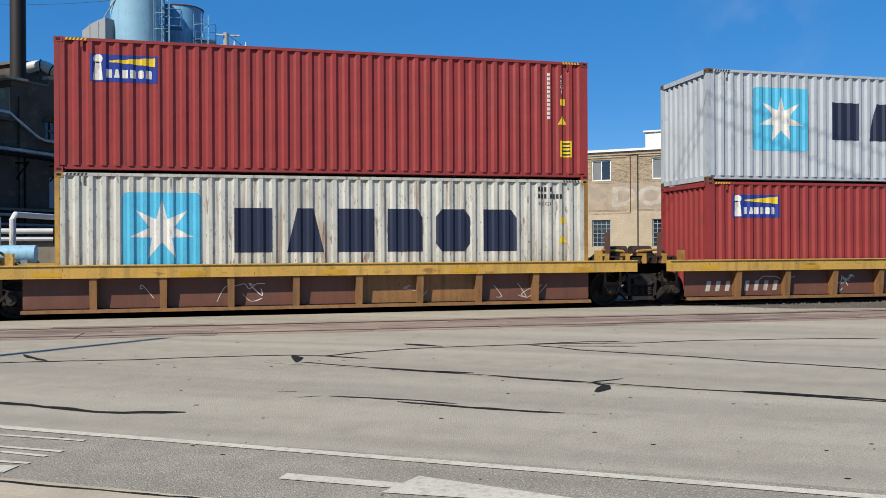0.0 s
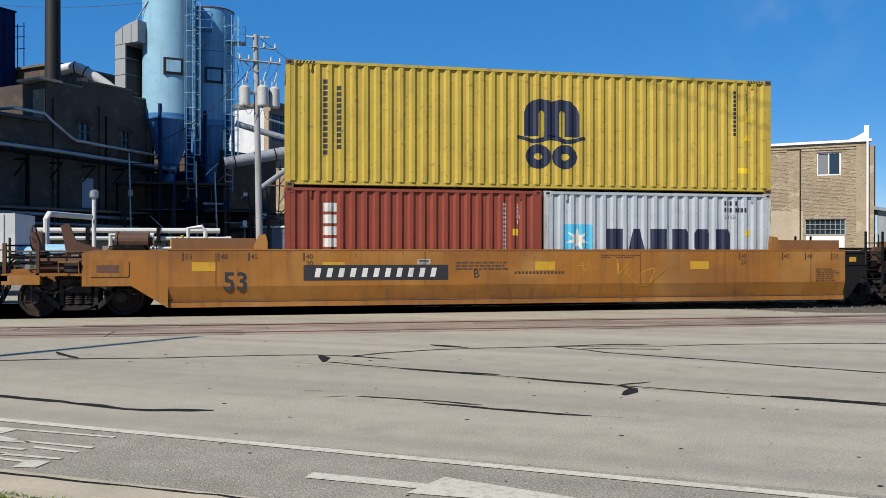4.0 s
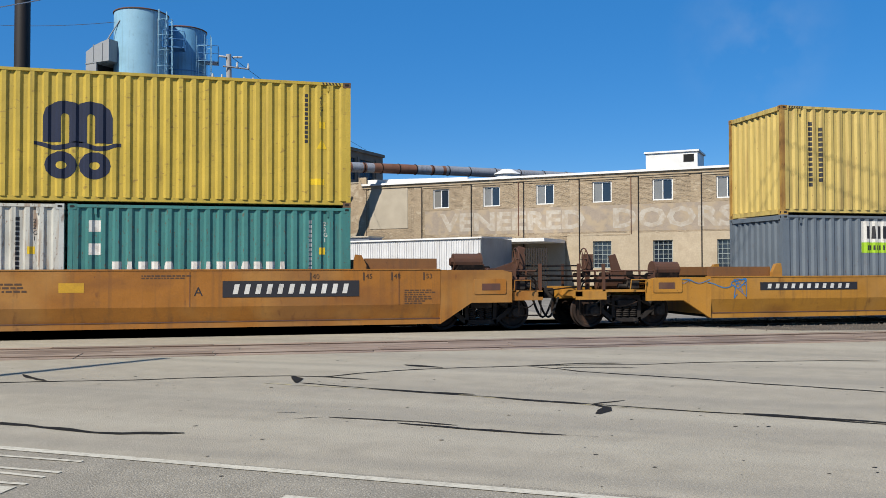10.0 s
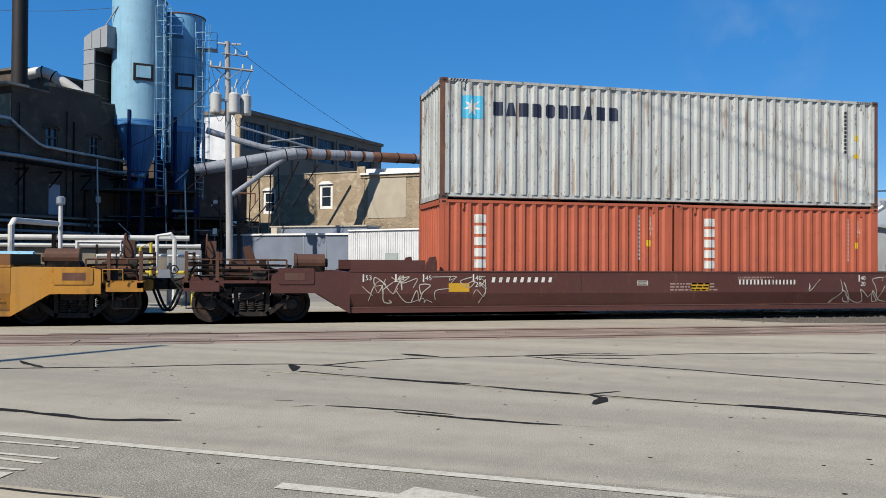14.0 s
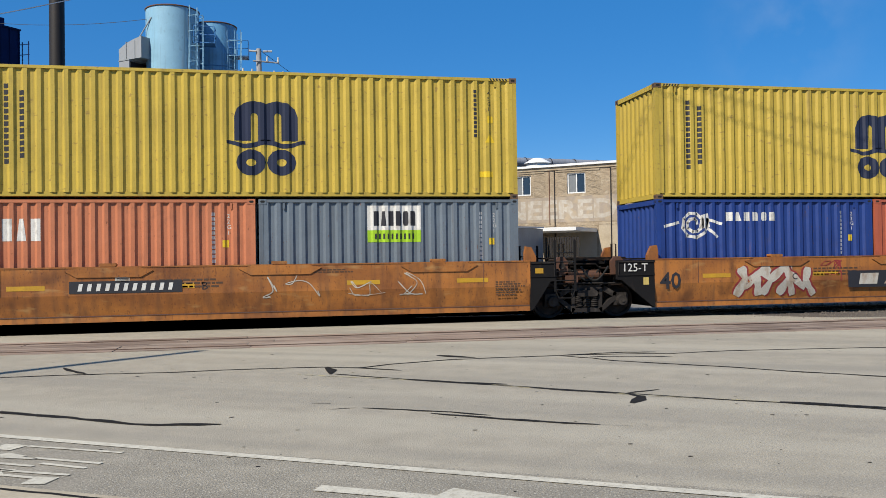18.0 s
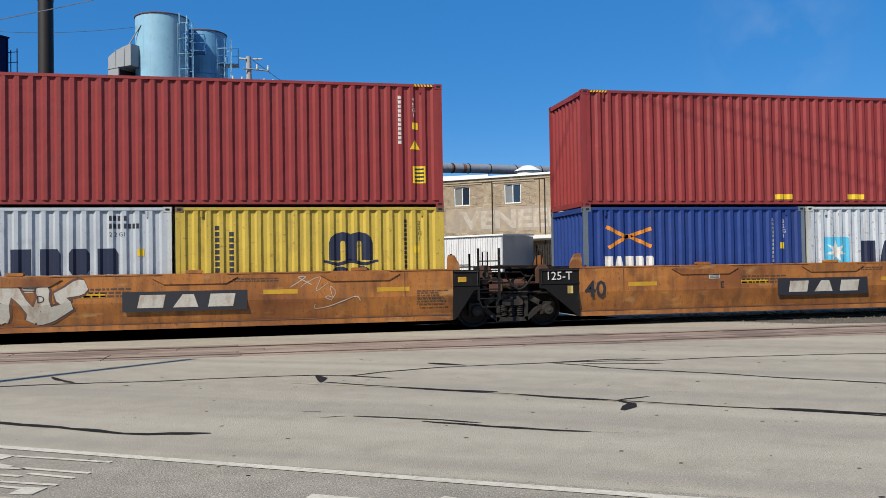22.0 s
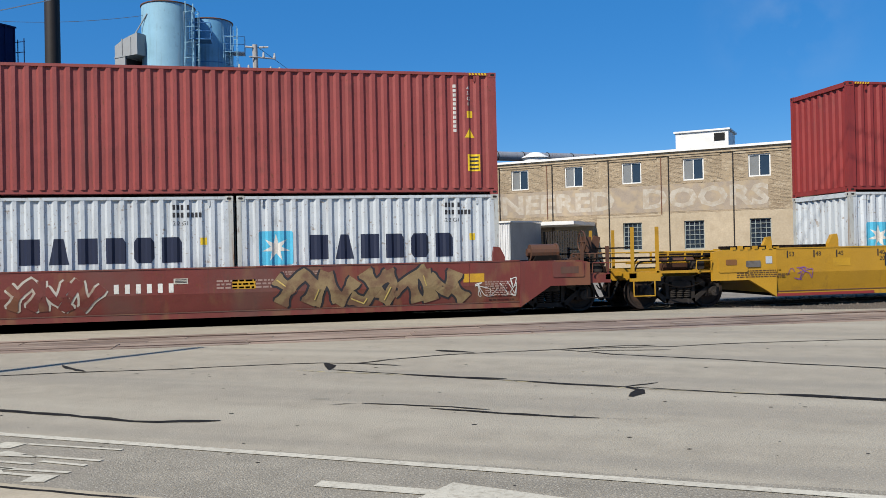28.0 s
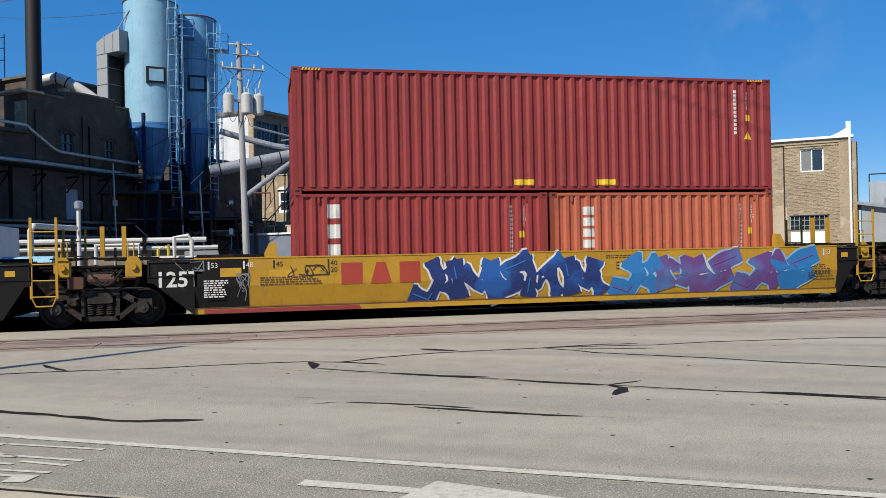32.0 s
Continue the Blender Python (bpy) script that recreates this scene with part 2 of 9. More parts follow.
class Shape:
    """Vertices and faces of one mesh, with a material index per face."""

    def __init__(self):
        self.v, self.f, self.m = [], [], []

    def face(self, pts, mi=0):
        k = len(self.v)
        self.v += [tuple(p) for p in pts]
        self.f.append(tuple(range(k, k + len(pts))))
        self.m.append(mi)
        return self

    def hull(self, pts, faces, mi=0):
        k = len(self.v)
        self.v += [tuple(p) for p in pts]
        self.f += [tuple(k + i for i in f) for f in faces]
        self.m += [mi] * len(faces)
        return self

    def box(self, x0, x1, y0, y1, z0, z1, mi=0, bevel=0.0):
        if bevel:
            return self.prism([(x0 + bevel, z0), (x1 - bevel, z0), (x1, z0 + bevel), (x1, z1 - bevel), (x1 - bevel, z1), (x0 + bevel, z1), (x0, z1 - bevel), (x0, z0 + bevel)], y0, y1, mi)
        p = [(x, y, z) for z in (z0, z1) for y in (y0, y1) for x in (x0, x1)]
        return self.hull(p, [(0, 2, 3, 1), (4, 5, 7, 6), (0, 1, 5, 4), (2, 6, 7, 3), (0, 4, 6, 2), (1, 3, 7, 5)], mi)

    def prism(self, outline, y0, y1, mi=0):
        """An outline in x and z, counter-clockwise as seen from -y, drawn out from y0 to y1."""
        k = len(outline)
        p = [(x, y0, z) for x, z in outline] + [(x, y1, z) for x, z in outline]
        return self.hull(p, [tuple(range(k)), tuple(range(2 * k - 1, k - 1, -1))] + [(i, i + k, (i + 1) % k + k, (i + 1) % k) for i in range(k)], mi)

    def loft(self, outline, x0, x1, mi=0):
        """An outline in y and z, drawn out from x0 to x1."""
        k = len(outline)
        p = [(x0, y, z) for y, z in outline] + [(x1, y, z) for y, z in outline]
        return self.hull(p, [tuple(range(k - 1, -1, -1)), tuple(range(k, 2 * k))] + [(i, (i + 1) % k, (i + 1) % k + k, i + k) for i in range(k)], mi)

    def slab(self, outline, z0, z1, mi=0):
        """An outline in x and y, drawn out from z0 to z1."""
        k = len(outline)
        p = [(x, y, z0) for x, y in outline] + [(x, y, z1) for x, y in outline]
        return self.hull(p, [tuple(range(k - 1, -1, -1)), tuple(range(k, 2 * k))] + [(i, (i + 1) % k, (i + 1) % k + k, i + k) for i in range(k)], mi)

    def tube(self, a, b, r, r2=None, n=10, mi=0):
        a, b = Vector(a), Vector(b)
        r2 = r if r2 is None else r2
        q = (b - a).to_track_quat("Z", "Y")
        ring = [q @ Vector((math.cos(2 * math.pi * i / n), math.sin(2 * math.pi * i / n), 0)) for i in range(n)]
        p = [a + d * r for d in ring] + [b + d * r2 for d in ring]
        return self.hull(p, [tuple(range(n - 1, -1, -1)), tuple(range(n, 2 * n))] + [(i, (i + 1) % n, (i + 1) % n + n, i + n) for i in range(n)], mi)

    def way(self, pts, r, n=8, mi=0):
        """One round bar bent along points."""
        pts = [Vector(p) for p in pts]
        k, m = len(self.v), len(pts)
        d = (pts[1] - pts[0]).normalized()
        side = d.orthogonal().normalized()
        for i, p in enumerate(pts):
            e = (pts[min(m - 1, i + 1)] - pts[max(0, i - 1)]).normalized()
            side = (d.rotation_difference(e) @ side).normalized()
            d = e
            up = d.cross(side)
            self.v += [tuple(p + r * (side * math.cos(2 * math.pi * q / n) + up * math.sin(2 * math.pi * q / n))) for q in range(n)]
        new_faces = [tuple(range(k + n - 1, k - 1, -1)), tuple(range(k + (m - 1) * n, k + m * n))]
        new_faces += [(k + i * n + q, k + i * n + (q + 1) % n, k + (i + 1) * n + (q + 1) % n, k + (i + 1) * n + q) for i in range(m - 1) for q in range(n)]
        self.f += new_faces
        self.m += [mi] * len(new_faces)
        return self

    def ring(self, c, axis, r, thick, n=20, mi=0):
        q = Vector(axis).to_track_quat("Z", "Y")
        pts = [Vector(c) + q @ Vector((r * math.cos(2 * math.pi * i / n), r * math.sin(2 * math.pi * i / n), 0)) for i in range(n + 1)]
        return self.way(pts, thick, 5, mi)

    def mesh(self, name, smooth=False):
        me = bpy.data.meshes.new(name)
        me.from_pydata(self.v, [], self.f)
        for i in range(max(self.m, default=0) + 1):
            me.materials.append(None)
        if max(self.m, default=0):
            me.polygons.foreach_set("material_index", self.m)
        if smooth:
            me.shade_smooth()
            me.set_sharp_from_angle(angle=radians(40))
        me.update()
        return me


def put(name, me, mats, parent=None, at=(0, 0, 0), label="", turn=0.0):
    """One mesh object; its materials sit on the object, so that alike pieces share the mesh."""
    ob = new(name, me.mesh(name) if isinstance(me, Shape) else me)
    for slot, mat in zip(ob.material_slots, mats if isinstance(mats, (list, tuple)) else [mats]):
        slot.link, slot.material = "OBJECT", mat
    ob.location = at
    if turn:
        ob.rotation_euler = (0, 0, turn)
    ob.parent = parent
    if label:
        ob["label"] = label
    return ob


def thing(name, label, category, at=(0, 0, 0), group="", turn=0.0):
    ob = new(name)
    ob.empty_display_size = 0.3
    ob.location = at
    ob.rotation_euler = (0, 0, turn)
    return tagged(ob, label, category, group)


TEXTS = {}


def letters(text, size, bold=0.0):
    """Flat lettering in the xz plane that faces -y, its foot on z = 0, starting at x = 0: a list of triangles."""
    if (text, bold) not in TEXTS:
        cu = bpy.data.curves.new("lettering", "FONT")
        cu.body, cu.resolution_u, cu.offset = text, 2, bold
        ob = bpy.data.objects.new("lettering", cu)
        scene.collection.objects.link(ob)
        me = bpy.data.meshes.new_from_object(ob.evaluated_get(bpy.context.evaluated_depsgraph_get()))
        TEXTS[text, bold] = ([tuple(v.co) for v in me.vertices], [tuple(p.vertices) for p in me.polygons])
        bpy.data.objects.remove(ob)
        bpy.data.curves.remove(cu)
        bpy.data.meshes.remove(me)
    v, f = TEXTS[text, bold]
    return [(x * size, 0.0, y * size) for x, y, z in v], f


def write(text, size, mat, parent, x, y, z, name="lettering", wide=1.0, label="", bold=0.0):
    v, f = letters(text, size * 1.38, bold)
    s = Shape()
    s.hull([(x + a * wide, y, z + c) for a, b, c in v], f)
    return put(name, s, mat, parent, label=label)


def rects(items, y, s=None, mi=0):
    """Upright flat rectangles x0, x1, z0, z1 that face -y."""
    s = s or Shape()
    for x0, x1, z0, z1 in items:
        s.face([(x0, y, z0), (x1, y, z0), (x1, y, z1), (x0, y, z1)], mi)
    return s


def disc(cx, cz, r, n=20, y=0.0, s=None, squash=1.0):
    s = s or Shape()
    return s.face([(cx + r * math.cos(2 * math.pi * i / n) * squash, y, cz + r * math.sin(2 * math.pi * i / n)) for i in range(n)])


def stroke(pts, w, y=0.0, s=None):
    """A flat band of width w along points in x and z."""
    s = s or Shape()
    for (ax, az), (bx, bz) in zip(pts, pts[1:]):
        d = Vector((bx - ax, bz - az))
        if d.length < 1e-6:
            continue
        d.normalize()
        ox, oz = -d.y * w / 2, d.x * w / 2
        ex, ez = d.x * w * 0.2, d.y * w * 0.2
        s.face([(ax - ox - ex, y, az - oz - ez), (bx - ox + ex, y, bz - oz + ez), (bx + ox + ex, y, bz + oz + ez), (ax + ox - ex, y, az + oz - ez)])
    return s


# ---- containers ----
HALF = 1.219
PITCH = 0.278


def folds(length):
    """Breaks of the corrugated side along x, and how far each lies behind the outer face."""
    a = -length / 2 + 0.17
    n = round((length - 0.34) / PITCH)
    p = (length - 0.34) / n
    xs, ds = [-length / 2 + 0.08], [0.0]
    for i in range(n):
        for u, d in ((0.15, 0.0), (0.355, 0.044), (0.645, 0.044), (0.85, 0.0)):
            xs.append(a + (i + u) * p)
            ds.append(d)
    return xs + [length / 2 - 0.08], ds + [0.0]


def sheet(length, z0, z1, y, sign):
    xs, ds = folds(length)
    s = Shape()
    n = len(xs)
    p = [(x, y - sign * d, z0) for x, d in zip(xs, ds)] + [(x, y - sign * d, z1) for x, d in zip(xs, ds)]
    return s.hull(p, [(i, i + 1, i + 1 + n, i + n) if sign < 0 else (i + 1, i, i + n, i + n + 1) for i in range(n - 1)])


def clip(poly, x0, x1):
    for lim, keep in ((x0, 1), (x1, -1)):
        out = []
        for a, b in zip(poly, poly[1:] + poly[:1]):
            ia, ib = (a[0] - lim) * keep >= 0, (b[0] - lim) * keep >= 0
            if ia:
                out.append(a)
            if ia != ib and abs(b[0] - a[0]) > 1e-9:
                t = (lim - a[0]) / (b[0] - a[0])
                out.append((lim, a[1] + t * (b[1] - a[1])))
        poly = out
        if len(poly) < 3:
            return []
    return poly


def conform(shape, length, lift=0.004):
    """Lays flat painted shapes (x, z) onto the corrugated side."""
    xs, ds = folds(length)
    out = Shape()
    for f, mi in zip(shape.f, shape.m):
        poly = [(shape.v[i][0], shape.v[i][2]) for i in f]
        lo, hi = min(p[0] for p in poly), max(p[0] for p in poly)
        for i in range(len(xs) - 1):
            if xs[i + 1] <= lo or xs[i] >= hi:
                continue
            c = clip(poly, xs[i], xs[i + 1])
            if len(c) >= 3:
                k = (ds[i + 1] - ds[i]) / (xs[i + 1] - xs[i])
                out.face([(x, -HALF + 0.006 + ds[i] + k * (x - xs[i]) - lift, z) for x, z in c], mi)
    return out


BOX_PARTS = {}


def box_parts(length, height):
    key = (length, height)
    if key in BOX_PARTS:
        return BOX_PARTS[key]
    h2 = length / 2
    P = {}
    P["side_panel"] = [(sheet(length, 0.15, height - 0.06, -HALF + 0.006, -1).mesh("side_panel"), (0, 0, 0)), (sheet(length, 0.15, height - 0.06, HALF - 0.006, 1).mesh("side_panel"), (0, 0, 0))]
    e = sheet(2 * HALF, 0.15, height - 0.1, 0.0, -1)
    e.v = [(-h2 + 0.03 + y, -x, z) for x, y, z in e.v]
    P["front_panel"] = [(e.mesh("front_panel"), (0, 0, 0))]
    P["roof"] = [(Shape().box(-h2 + 0.06, h2 - 0.06, -HALF + 0.05, HALF - 0.05, height - 0.05, height - 0.015).mesh("roof"), (0, 0, 0))]
    P["floor"] = [(Shape().box(-h2 + 0.06, h2 - 0.06, -HALF + 0.05, HALF - 0.05, 0.06, 0.16).mesh("floor"), (0, 0, 0))]
    post = Shape().loft([(-HALF, 0.118), (-HALF + 0.1, 0.118), (-HALF + 0.1, height - 0.118), (-HALF, height - 0.118)], -h2, -h2 + 0.1).mesh("corner_post")
    P["corner_post"] = [(post, (a, b, 0)) for a in (0, length - 0.1) for b in (0, 2 * HALF - 0.1)]
    tr = Shape().box(-h2 + 0.17, h2 - 0.17, -HALF, -HALF + 0.06, height - 0.075, height - 0.01).mesh("top_rail")
    P["top_rail"] = [(tr, (0, b, 0)) for b in (0, 2 * HALF - 0.06)]
    br = Shape().box(-h2 + 0.17, h2 - 0.17, -HALF + 0.034, -HALF + 0.08, 0.07, 0.165).mesh("bottom_rail")
    P["bottom_rail"] = [(br, (0, b, 0)) for b in (0, 2 * HALF - 0.072)]
    et = Shape().box(-h2, -h2 + 0.08, -HALF + 0.17, HALF - 0.17, height - 0.13, height - 0.01).mesh("end_rail")
    P["end_rail"] = [(et, (a, 0, c)) for a in (0, length - 0.08) for c in (0, -height + 0.15)]
    c = Shape().box(-h2 - 0.004, -h2 + 0.174, -HALF - 0.004, -HALF + 0.158, 0, 0.118)
    c.face([(-h2 + 0.05, -HALF - 0.006, 0.035), (-h2 + 0.125, -HALF - 0.006, 0.035), (-h2 + 0.14, -HALF - 0.006, 0.06), (-h2 + 0.125, -HALF - 0.006, 0.085), (-h2 + 0.05, -HALF - 0.006, 0.085), (-h2 + 0.035, -HALF - 0.006, 0.06)], 1)
    c.face([(-h2 - 0.006, -HALF + 0.1, 0.03), (-h2 - 0.006, -HALF + 0.05, 0.03), (-h2 - 0.006, -HALF + 0.05, 0.09), (-h2 - 0.006, -HALF + 0.1, 0.09)], 1)
    cm = c.mesh("corner_casting")
    P["corner_casting"] = [(cm, (a, b, z)) for a in (0, length - 0.17) for b in (0, 2 * HALF - 0.154) for z in (0, height - 0.118)]
    prof = [(h2 - 0.05, 0.16), (h2 - 0.015, 0.16)]
    for z in (0.3, 0.9, 1.5, 2.1):
        prof += [(h2 - 0.015, z), (h2 - 0.004, z + 0.03), (h2 - 0.004, z + 0.22), (h2 - 0.015, z + 0.25)]
    prof += [(h2 - 0.015, height - 0.14), (h2 - 0.05, height - 0.14)]
    P["door"] = [(Shape().prism(prof, a, b).mesh("door"), (0, 0, 0)) for a, b in ((-1.1, -0.01), (0.01, 1.1))]
    bar = Shape().tube((h2 + 0.015, 0, 0.1), (h2 + 0.015, 0, height - 0.08), 0.018, n=6)
    for z in (0.2, 1.0, height - 0.9, height - 0.2):
        bar.box(h2 - 0.02, h2 + 0.04, -0.04, 0.04, z, z + 0.06)
    bm_ = bar.mesh("locking_bar")
    P["locking_bar"] = [(bm_, (0, y, 0)) for y in (-0.85, -0.35, 0.35, 0.85)]
    hook = Shape().box(-h2 + 0.53, -h2 + 0.58, -HALF - 0.004, -HALF + 0.02, height - 0.22, height - 0.09).mesh("lashing_ring")
    P["lashing_ring"] = [(hook, (0, 0, 0)), (hook, (length - 1.08, 0, 0))]
    BOX_PARTS[key] = P
    return P


DECALS = {}


def star_square(s, x, z, a):
    """A light blue square with rounded corners, and the white seven-pointed star on it."""
    r = a * 0.07
    sq = []
    for cx, cz, q in ((x + a - r, z + a - r, 0), (x + r, z + a - r, 1), (x + r, z + r, 2), (x + a - r, z + r, 3)):
        sq += [(cx + r * math.cos((q + i / 3) * math.pi / 2), 0, cz + r * math.sin((q + i / 3) * math.pi / 2)) for i in range(4)]
    s.face(sq, 0)
    star = Shape()
    for i in range(7):
        t = math.pi / 2 + 2 * math.pi * i / 7
        c = (x + a / 2, z + a / 2)
        p = [(c[0] + rr * a * math.cos(t + o), 0, c[1] + rr * a * math.sin(t + o)) for rr, o in ((0.0, 0), (0.16, -math.pi / 7), (0.42, 0), (0.16, math.pi / 7))]
        star.face([p[0], p[1], p[2]], 0)
        star.face([p[0], p[2], p[3]], 0)
    return star


PLAIN = [[(0, 0), (1, 0), (1, 1), (0, 1)], [(0, 0), (1, 0), (0.72, 1), (0.28, 1)], [(0.16, 0), (0.84, 0), (1, 0.18), (1, 0.82), (0.84, 1), (0.16, 1), (0, 0.82), (0, 0.18)], [(0, 0), (1, 0), (1, 0.8), (0.85, 1), (0, 1)]]


def blocks(n, x0, x1, z0, z1, gap=0.22, lean=0.0):
    """A row of n plain cut-out blocks for a company's name or a number."""
    w = (x1 - x0) / n
    f = max(gap, 0.28)
    s = Shape()
    for i in range(n):
        a, b = x0 + (i + f / 2) * w, (1 - f) * w
        s.face([(a + u * b + lean * v * (z1 - z0), 0, z0 + v * (z1 - z0)) for u, v in PLAIN[(0, 1, 0, 3, 2, 3)[i % 6]]])
    return s


def bars(n, x0, x1, z0, z1, lean=0.2):
    """A row of n slanted plain bars, for a number."""
    w = (x1 - x0) / n
    s = Shape()
    for i in range(n):
        a, b = x0 + (i + 0.28) * w, x0 + (i + 0.72) * w
        s.face([(a, 0, z0), (b, 0, z0), (b + lean * (z1 - z0), 0, z1), (a + lean * (z1 - z0), 0, z1)])
    return s


def singly(name, shape, mat, parent, y):
    """Each face of a flat row of bars as a part of its own."""
    for f in shape.f:
        s = Shape()
        s.face([(shape.v[i][0], y, shape.v[i][2]) for i in f])
        put(name, s, mat, parent)


def column(n, x, w, z1, step, tall):
    return rects([(x, x + w, z1 - i * step - tall, z1 - i * step) for i in range(n)], 0)


def arches(x, z, w):
    """Two dark arches over a wavy line, with two rounded blocks below."""
    s = Shape()
    t = w * 0.28
    for a in (x - w * 0.04, x + w * 0.36, x + w * 0.76):
        rects([(a, a + t, z + w * 0.575, z + w * 1.0)], 0, s)
    for a in (x, x + w * 0.4):
        for i in range(6):
            p, q = math.pi * (1 - i / 6), math.pi * (1 - (i + 1) / 6)
            c, o, n_ = a + w * 0.3, w * 0.34, w * 0.06
            q4 = [(c + n_ * math.cos(p), z + w + n_ * math.sin(p)), (c + n_ * math.cos(q), z + w + n_ * math.sin(q)), (c + o * math.cos(q), z + w + o * 0.8 * math.sin(q)), (c + o * math.cos(p), z + w + o * 0.8 * math.sin(p))]
            q4 = clip(q4, x - w, x + w * 0.5) if a == x else clip(q4, x + w * 0.5, x + 2 * w)
            if q4:
                s.face([(u, 0, v) for u, v in q4])
    wave = [(x - w * 0.17 + w * 1.34 * i / 40, z + w * 0.52 + 0.035 * w * math.cos(i * 2 * math.pi / 20), w * 0.045 * (0.5 + 0.5 * math.sin(math.pi * (0.1 + 0.8 * i / 40)))) for i in range(41)]
    for (ax, az_, ah), (bx, bz, bh) in zip(wave, wave[1:]):
        s.face([(ax, 0, az_ - ah), (bx, 0, bz - bh), (bx, 0, bz + bh), (ax, 0, az_ + ah)])
    for c in (x + w * 0.24, x + w * 0.76):
        for i in range(14):
            p, q = 2 * math.pi * i / 14, 2 * math.pi * (i + 1) / 14
            s.face([(c + w * 0.085 * math.cos(p), 0, z + w * 0.2 + w * 0.065 * math.sin(p)), (c + w * 0.25 * math.cos(p), 0, z + w * 0.2 + w * 0.23 * math.sin(p)), (c + w * 0.25 * math.cos(q), 0, z + w * 0.2 + w * 0.23 * math.sin(q)), (c + w * 0.085 * math.cos(q), 0, z + w * 0.2 + w * 0.065 * math.sin(q))])
    return s


def triangle(x, z, w):
    return Shape().face([(x, 0, z), (x + w, 0, z), (x + w / 2, 0, z + w * 0.95)])


def moved(shape, dx):
    shape.v = [(x + dx, y, z) for x, y, z in shape.v]
    return shape


def marks(kind, length, height):
    """The painted marks of a container, as (part name, shape, material, lift); x runs from the left end."""
    w = "white_ink"
    out = []
    if kind == "star":
        z0, z1 = (1.0, 2.3) if length > 7 else (1.04, 1.78)
        k = length / 12.192
        a = 1.65 if length > 7 else 0.76
        sx = 1.35 if length > 7 else 0.47
        sq = Shape()
        star = star_square(sq, sx, (z0 + z1) / 2 - a / 2, a)
        out += [("logo_square", sq, "pale_blue", 0.004), ("logo_star", star, w, 0.006)]
        lx0, lx1 = (3.55, 10.5) if length > 7 else (1.52, 5.02)
        out.append(("name_block", blocks(6, lx0, lx1, (z0 + z1) / 2 - (0.5 if length > 7 else 0.28), (z0 + z1) / 2 + (0.5 if length > 7 else 0.28), 0.2), "navy_ink", 0.004))
    if kind == "star_small":
        sq = Shape()
        star = star_square(sq, 0.5, height - 0.95, 0.55)
        out += [("logo_square", sq, "pale_blue", 0.004), ("logo_star", star, w, 0.006), ("name_block", blocks(10, 1.25, 4.6, height - 0.85, height - 0.52, 0.25), "navy_ink", 0.004)]
    if kind in ("arch", "arch_gold"):
        ink = "navy_ink" if kind == "arch" else "gold_logo"
        wl = 1.3
        x = length * 0.465 if length > 7 else 3.3
        if length > 7:
            out.append(("arch_logo", arches(x, height / 2 - 0.88, wl), ink, 0.004))
        else:
            out.append(("arch_logo", arches(x + 0.1, 0.82, wl * 0.72), ink, 0.004))
        if kind == "arch":
            out += [("name_block", column(13, 0.84, 0.1, height - 0.42, 0.135, 0.1), "ink", 0.004), ("name_block", column(11, 1.15, 0.1, height - 0.56, 0.135, 0.1), "ink", 0.004)]
    if kind == "tower":
        lg = Shape().face([(0.72, 0, height - 0.93), (2.1, 0, height - 0.93), (2.1, 0, height - 0.34), (0.72, 0, height - 0.34)])
        beam = Shape().face([(1.1, 0, height - 0.5), (2.05, 0, height - 0.57), (2.05, 0, height - 0.38), (1.1, 0, height - 0.47)])
        t = Shape().face([(0.77, 0, height - 0.9), (0.98, 0, height - 0.9), (0.94, 0, height - 0.5), (0.82, 0, height - 0.5)])
        disc(0.88, height - 0.44, 0.1, 10, 0, t)
        out += [("logo_board", lg, "blue_ink", 0.004), ("logo_beam", beam, "gold_ink", 0.006), ("logo_tower", t, w, 0.006), ("name_block", blocks(6, 1.02, 2.0, height - 0.84, height - 0.66, 0.15), w, 0.006)]
    if kind == "column":
        out.append(("name_block", column(6, 0.85, 0.3, height - 0.35, 0.27, 0.2), w, 0.004))
    if kind == "short_column":
        out.append(("name_block", column(3, 0.75, 0.3, height - 0.25, 0.46, 0.32), w, 0.004))
    if kind == "board":
        x = 2.45
        out += [("sign_board", rects([(x, x + 1.25, height - 1.0, height - 0.15)], 0), w, 0.004), ("sign_band", rects([(x, x + 1.25, height - 1.0, height - 0.72)], 0), "green_ink", 0.006),
                ("name_block", blocks(6, x + 0.12, x + 1.15, height - 0.62, height - 0.28, 0.12), "ink", 0.006), ("number_bar", bars(10, x + 0.14, x + 1.12, height - 0.93, height - 0.8, 0.0), "ink", 0.008)]
    if kind == "swirl":
        s = Shape()
        sp = [(1.0 + (0.1 + 0.017 * i) * math.cos(i * 0.75), height - 0.62 + (0.1 + 0.017 * i) * math.sin(i * 0.75)) for i in range(18)]
        stroke(sp, 0.075, 0, s)
        s.face([(1.15, 0, height - 0.75), (1.45, 0, height - 0.7), (1.4, 0, height - 0.35), (1.2, 0, height - 0.4)])
        stroke([(1.35, height - 0.5), (1.75, height - 0.62)], 0.07, 0, s)
        stroke([(1.35, height - 0.7), (1.65, height - 0.95)], 0.07, 0, s)
        stroke([(0.2, height - 0.68), (0.6, height - 0.58)], 0.07, 0, s)
        out += [("logo_horse", s, w, 0.004), ("name_block", blocks(6, 1.85, 3.3, height - 0.55, height - 0.33, 0.25), w, 0.004)]
    if kind == "initials":
        out.append(("name_block", blocks(3, 0.75, 1.6, height - 0.9, height - 0.42, 0.18), w, 0.004))
